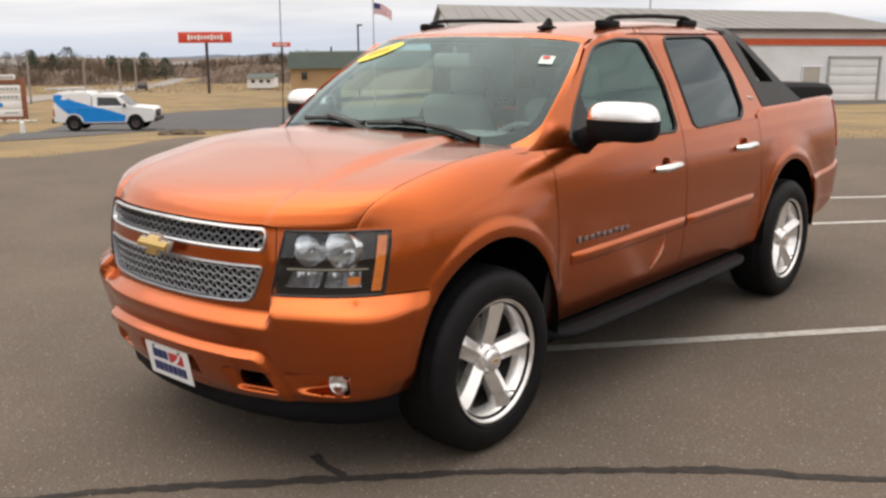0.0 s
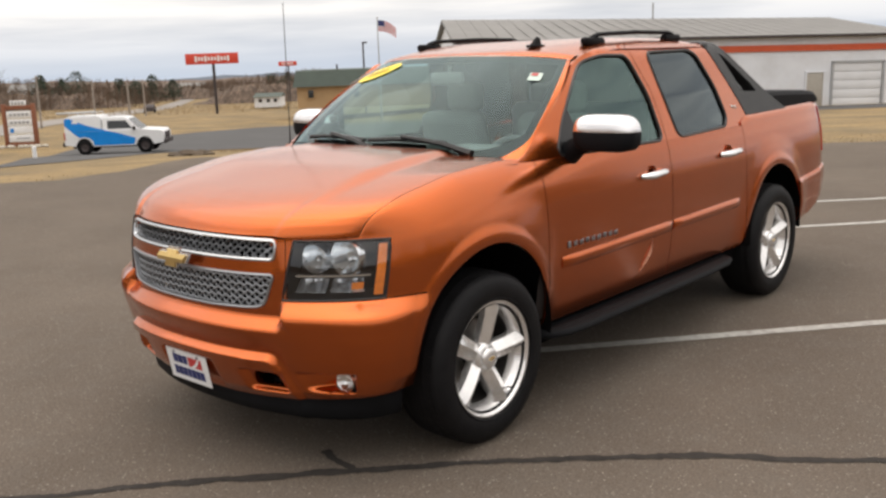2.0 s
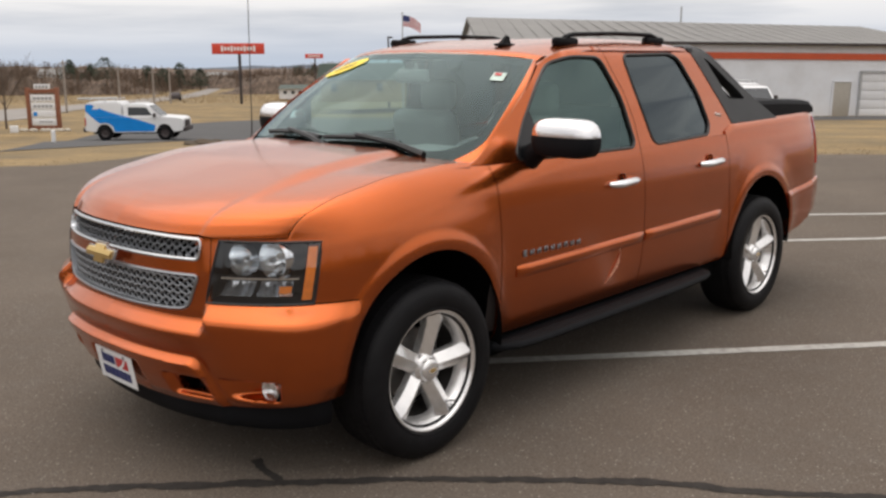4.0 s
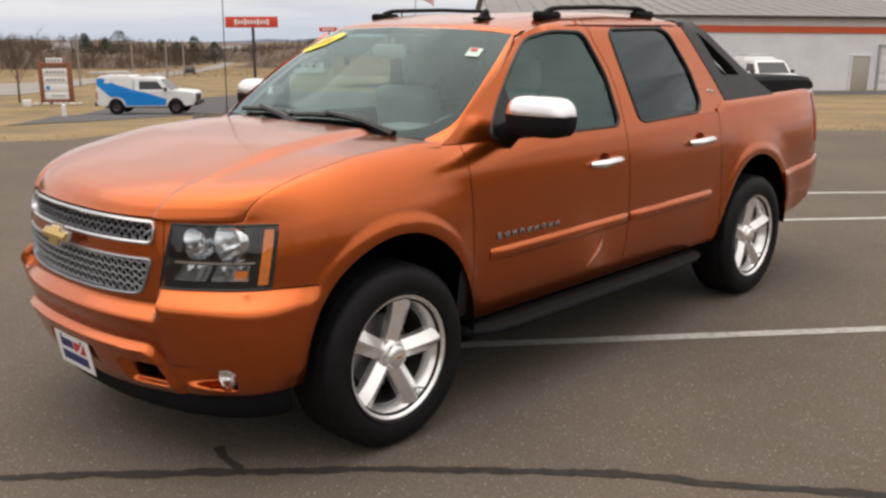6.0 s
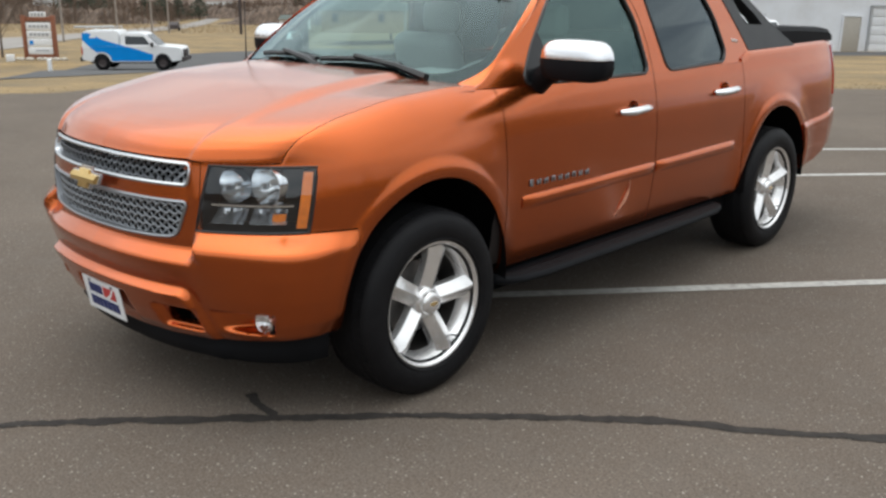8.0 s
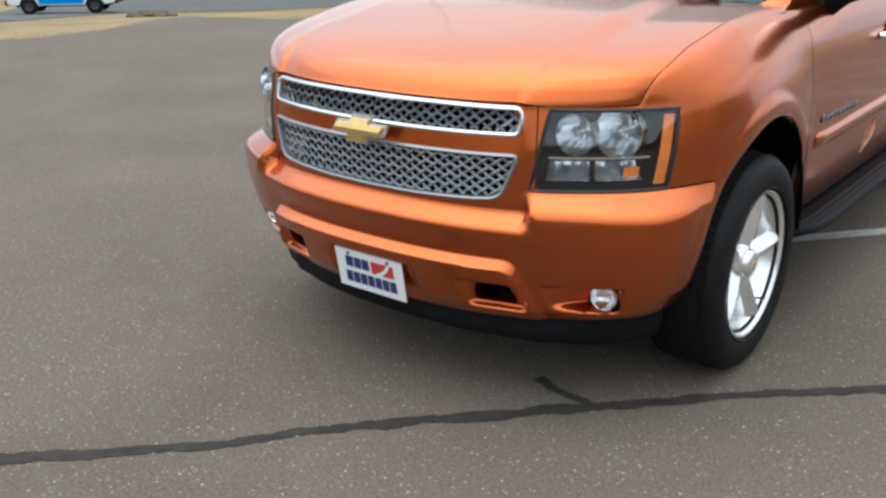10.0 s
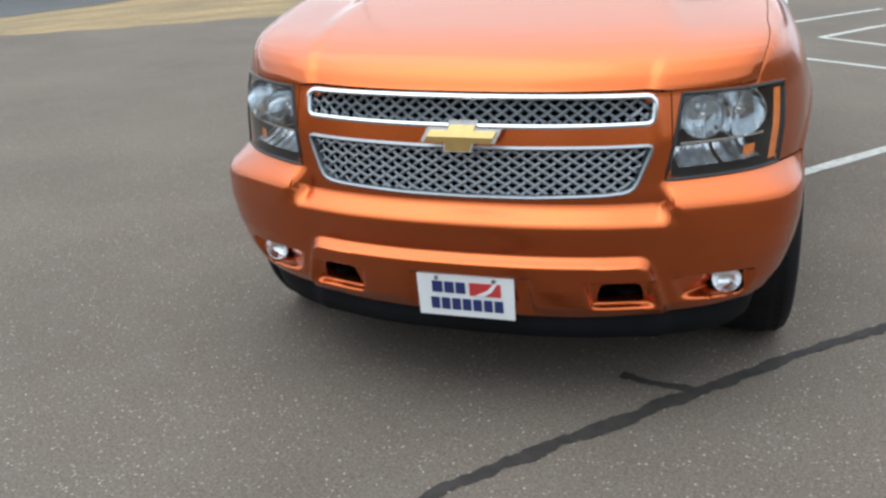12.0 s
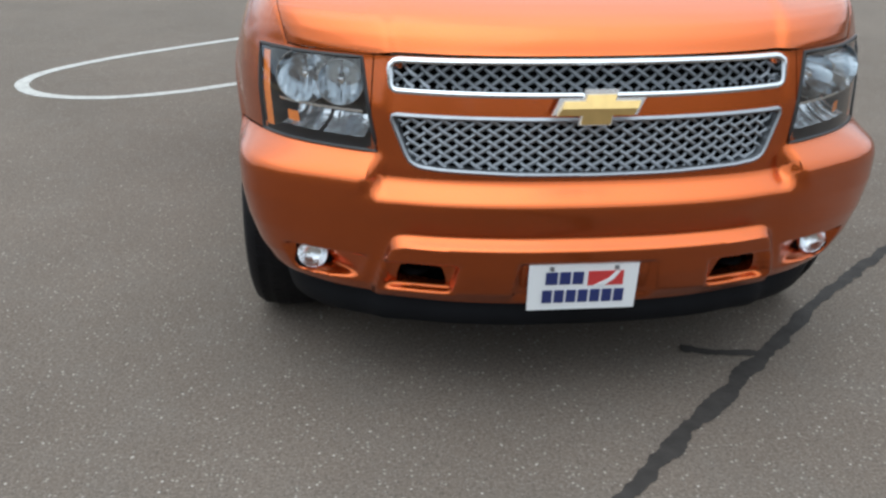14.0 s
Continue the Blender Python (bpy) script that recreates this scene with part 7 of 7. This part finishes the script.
for k, (u, v, top, w) in enumerate(((160, -52.7, 1.25, 4.6), (162, -59.2, 0.85, 3.6), (165, -56.8, 0.0, 3.0), (168, -61.5, 0.1, 3.4), (170, -48.5, -0.3, 3.0), (175, -44.0, 0.15, 2.6), (172, -46.2, -0.8, 3.2), (178, -41.0, -0.9, 3.0), (185, -20.5, -0.4, 3.8), (190, -17.5, -0.2, 4.0), (188, -24.0, -0.7, 3.0))):
    evergreen(u, v, top, w * 1.5, 20 + k)

# brown leafless woods: far too many to count
rnd = random.Random(11)
vs_, fs_ = [], []
for k in range(2300):
    band = rnd.random()
    if band < 0.72:
        v, u = rnd.uniform(-110, -42), rnd.uniform(150, 200)
        top = lut(v, (-110, 0.9), (-75, 0.3), (-60, -0.5), (-44, -1.3), (-38, -1.6))
    elif band < 0.86:
        v, u = rnd.uniform(-42, -36), rnd.uniform(190, 230)
        top = -1.8
    else:
        v, u = rnd.uniform(-33, -13), rnd.uniform(165, 215)
        top = lut(v, (-33, -1.9), (-28, -0.6), (-20, -0.2), (-13, 0.0))
    zg = float(land_z(u, v))
    h = (float(top) - zg) * rnd.uniform(0.62, 1.08)
    base = far(u, v, zg - 0.1)
    lean = Vector((rnd.uniform(-0.06, 0.06), rnd.uniform(-0.06, 0.06), 1))
    stick(vs_, fs_, base, base + lean * h, 0.055, 0.018)
    for q in range(22):
        t = rnd.uniform(0.12, 0.97)
        p = base + lean * h * t
        d = Vector((rnd.uniform(-1, 1), rnd.uniform(-1, 1), rnd.uniform(0.35, 1.3))).normalized()
        stick(vs_, fs_, p, p + d * h * rnd.uniform(0.12, 0.28) * (1.15 - t * 0.7), 0.038, 0.012)
woods = raw_part("bare_woods", vs_, fs_, TWIG)
tagged(woods, "brown leafless woods beyond the road", "woods", kind="stuff")
# thicket that closes the gaps between the stems
tv, tf = [], []
for u0 in (156, 172, 190, 206):
    prev = None
    for k in range(240):
        v = -112 + 100 * k / 239
        if -42.5 < v < -33 and u0 < 185:
            prev = None
            continue
        top = float(lut(v, (-110, 0.9), (-75, 0.3), (-60, -0.5), (-44, -1.3), (-38, -1.8), (-33, -1.7), (-28, -0.6), (-13, 0.0)))
        u1 = u0 + 3 * noise.noise(Vector((v * 0.3, u0, 0)))
        zg = float(land_z(u1, v))
        hh = (top - zg) * (0.60 + 0.14 * noise.noise(Vector((v * 0.35, u0, 5))) + 0.10 * rnd.uniform(-1, 1))
        if u0 < 185:
            hh *= 0.1 + 0.9 * float(sstep(0, 7, max(-42.5 - v, v + 33)))
        i = len(tv)
        tv += [far(u1 - 3.5, v, zg - 0.2), far(u1 - 0.8 + rnd.uniform(-0.5, 0.5), v, zg + hh * 0.7), far(u1 + 0.8, v, zg + hh), far(u1 + 4, v, zg - 0.2)]
        if prev is not None:
            for q in range(3):
                tf.append((prev + q, prev + q + 1, i + q + 1, i + q))
        prev = i
THICKET = mat("brown_thicket", (0.105, 0.074, 0.054), 0.95, vary=0.55, scale=1.6, stretch=(1.0, 1.0, 0.10), fine=0.4, fine_scale=5)
tagged(raw_part("thicket", tv, tf, THICKET), "dense brown leafless thicket between the stems", "thicket", kind="stuff")

# scrub and dead weeds in the fields and along the ditch
vs_, fs_ = [], []
for k in range(5200):
    z = rnd.random()
    if z < 0.35:
        u, v = rnd.uniform(110, 150), rnd.uniform(-75, -12)
    elif z < 0.7:
        v = rnd.uniform(-9, -1)
        u = 40 + rnd.gauss(0, 2.0)
        if not (v > -8.5 and u < 44):
            continue
    else:
        v = rnd.uniform(-14, 40)
        u = float(edge_u(v)) + abs(rnd.gauss(0, 1.3)) + 0.1
    zg = float(land_z(u, v)) - 0.03
    p = far(u, v, zg)
    far_off = u > 60
    hh = rnd.uniform(0.10, 0.45) if far_off else rnd.uniform(0.015, 0.06)
    r = 0.014 if far_off else 0.004
    for q in range(3):
        stick(vs_, fs_, p, p + Vector((rnd.uniform(-0.5, 0.5), rnd.uniform(-0.5, 0.5), 1)) * hh, r, r * 0.3)
weeds = raw_part("dead_weeds", vs_, fs_, mat("straw_weeds", (0.24, 0.165, 0.085), 0.95, vary=0.3, scale=0.4))
tagged(weeds, "dry straw-coloured weeds and grass tufts", "weeds", kind="stuff")

# dirt mound and bush beside the access road
bl = bmesh.new()
bmesh.ops.create_icosphere(bl, subdivisions=4, radius=1)
for v in bl.verts:
    n = 1 + 0.35 * noise.noise(v.co * 2.3) + 0.15 * noise.noise(v.co * 6)
    v.co = Vector((v.co.x * 0.80 * n, v.co.y * 0.5 * n, v.co.z * 0.20 * n))
ob = part("dirt_mound", bl, mat("dirt", (0.085, 0.062, 0.042), 0.95, vary=0.3, scale=2, bump=0.8, bump_scale=6))
ob.matrix_basis = Matrix.Translation(far(34, -8.0, float(land_z(34, -8.0)) - 0.04)) @ far_turn(0)
tagged(ob, "low brown mound of dirt and dead grass", "mound")

# hills on the horizon; the farthest carries distance haze in its colour
def ridge(u, v0, v1, base, top, seed, mt, label):
    bl = bmesh.new()
    prev = None
    for k in range(81):
        v = v0 + (v1 - v0) * k / 80
        h = base + (top - base) * (0.55 + 0.45 * noise.noise(Vector((v / (abs(v1 - v0) * 0.09), seed, 0))) + 0.12 * noise.noise(Vector((v / (abs(v1 - v0) * 0.015), seed, 3))))
        row = [bl.verts.new(far(u - 120, v, float(land_z(u - 120, v)) - 3)), bl.verts.new(far(u, v, h)), bl.verts.new(far(u + 300, v, base - 60))]
        if prev:
            for i in range(2):
                bl.faces.new((prev[i], prev[i + 1], row[i + 1], row[i]))
        prev = row
    ob = part("hill", bl, mt)
    return tagged(ob, label, "hill", kind="structure")


ridge(1500, -1700, 1500, -34, -5, 1.0, HILL, "wooded ridge on the horizon, tinted blue-grey for distance haze")
ridge(800, -900, -200, -18, -2.0, 5.0, TWIG, "brown wooded rise beyond the fields")
ridge(620, -330, 500, -14, -2.5, 9.0, TWIG, "brown wooded rise beyond the fields")

# tiny far buildings along the road
for u, v, w, h, mt in ((260, -52, 7, 1.6, SIGN_WHITE), (280, -60, 5, 1.3, PALE_STEEL), (240, -60, 3.0, 1.0, BEIGE), (330, -69, 9, 2.0, SIGN_WHITE), (170, -65.5, 4.4, 3.2, SIGN_WHITE)):
    hb = thing("far_building", "small pale building far off among the trees", "building", Matrix.Translation(far(u, v, float(land_z(u, v)) - 0.3)) @ far_turn(10), "far buildings")
    bl = bmesh.new()
    box(bl, (0, 3, h / 2), (w, 6, h), 0)
    part("wall", bl, mt, hb, smooth=False)
    bl = bmesh.new()
    add_mesh(bl, [(-w / 2 - 0.2, -0.2, h), (w / 2 + 0.2, -0.2, h), (w / 2 + 0.2, 6.2, h), (-w / 2 - 0.2, 6.2, h), (-w / 2 - 0.2, 3, h * 1.35), (w / 2 + 0.2, 3, h * 1.35)], [(0, 1, 5, 4), (2, 3, 4, 5), (3, 0, 4), (1, 2, 5)])
    part("roof", bl, ROOF_METAL, hb, smooth=False)

# added tree-line ring behind the viewer, never in view; it darkens reflections
bl = bmesh.new()
prev = None
rnd = random.Random(5)
for k in range(200):
    an = radians(172 + 248 * k / 199)
    d = Vector((math.cos(an), math.sin(an), 0))
    r = 75 + 6 * noise.noise(d * 6)
    top = 8.5 + 3.0 * noise.noise(d * 14) + rnd.uniform(-1, 1)
    c = Vector((1.5, -1.0, 0))
    row = [bl.verts.new(c + d * (r - 4) + Vector((0, 0, -4))), bl.verts.new(c + d * r + Vector((0, 0, top * 0.7))), bl.verts.new(c + d * (r + 2) + Vector((0, 0, top))), bl.verts.new(c + d * (r + 8) + Vector((0, 0, -4)))]
    if prev:
        for i in range(3):
            bl.faces.new((prev[i], prev[i + 1], row[i + 1], row[i]))
    prev = row
tagged(part("backdrop", bl, TWIG), "unseen brown ring like a tree line, added to darken reflections", "tree line", kind="structure")
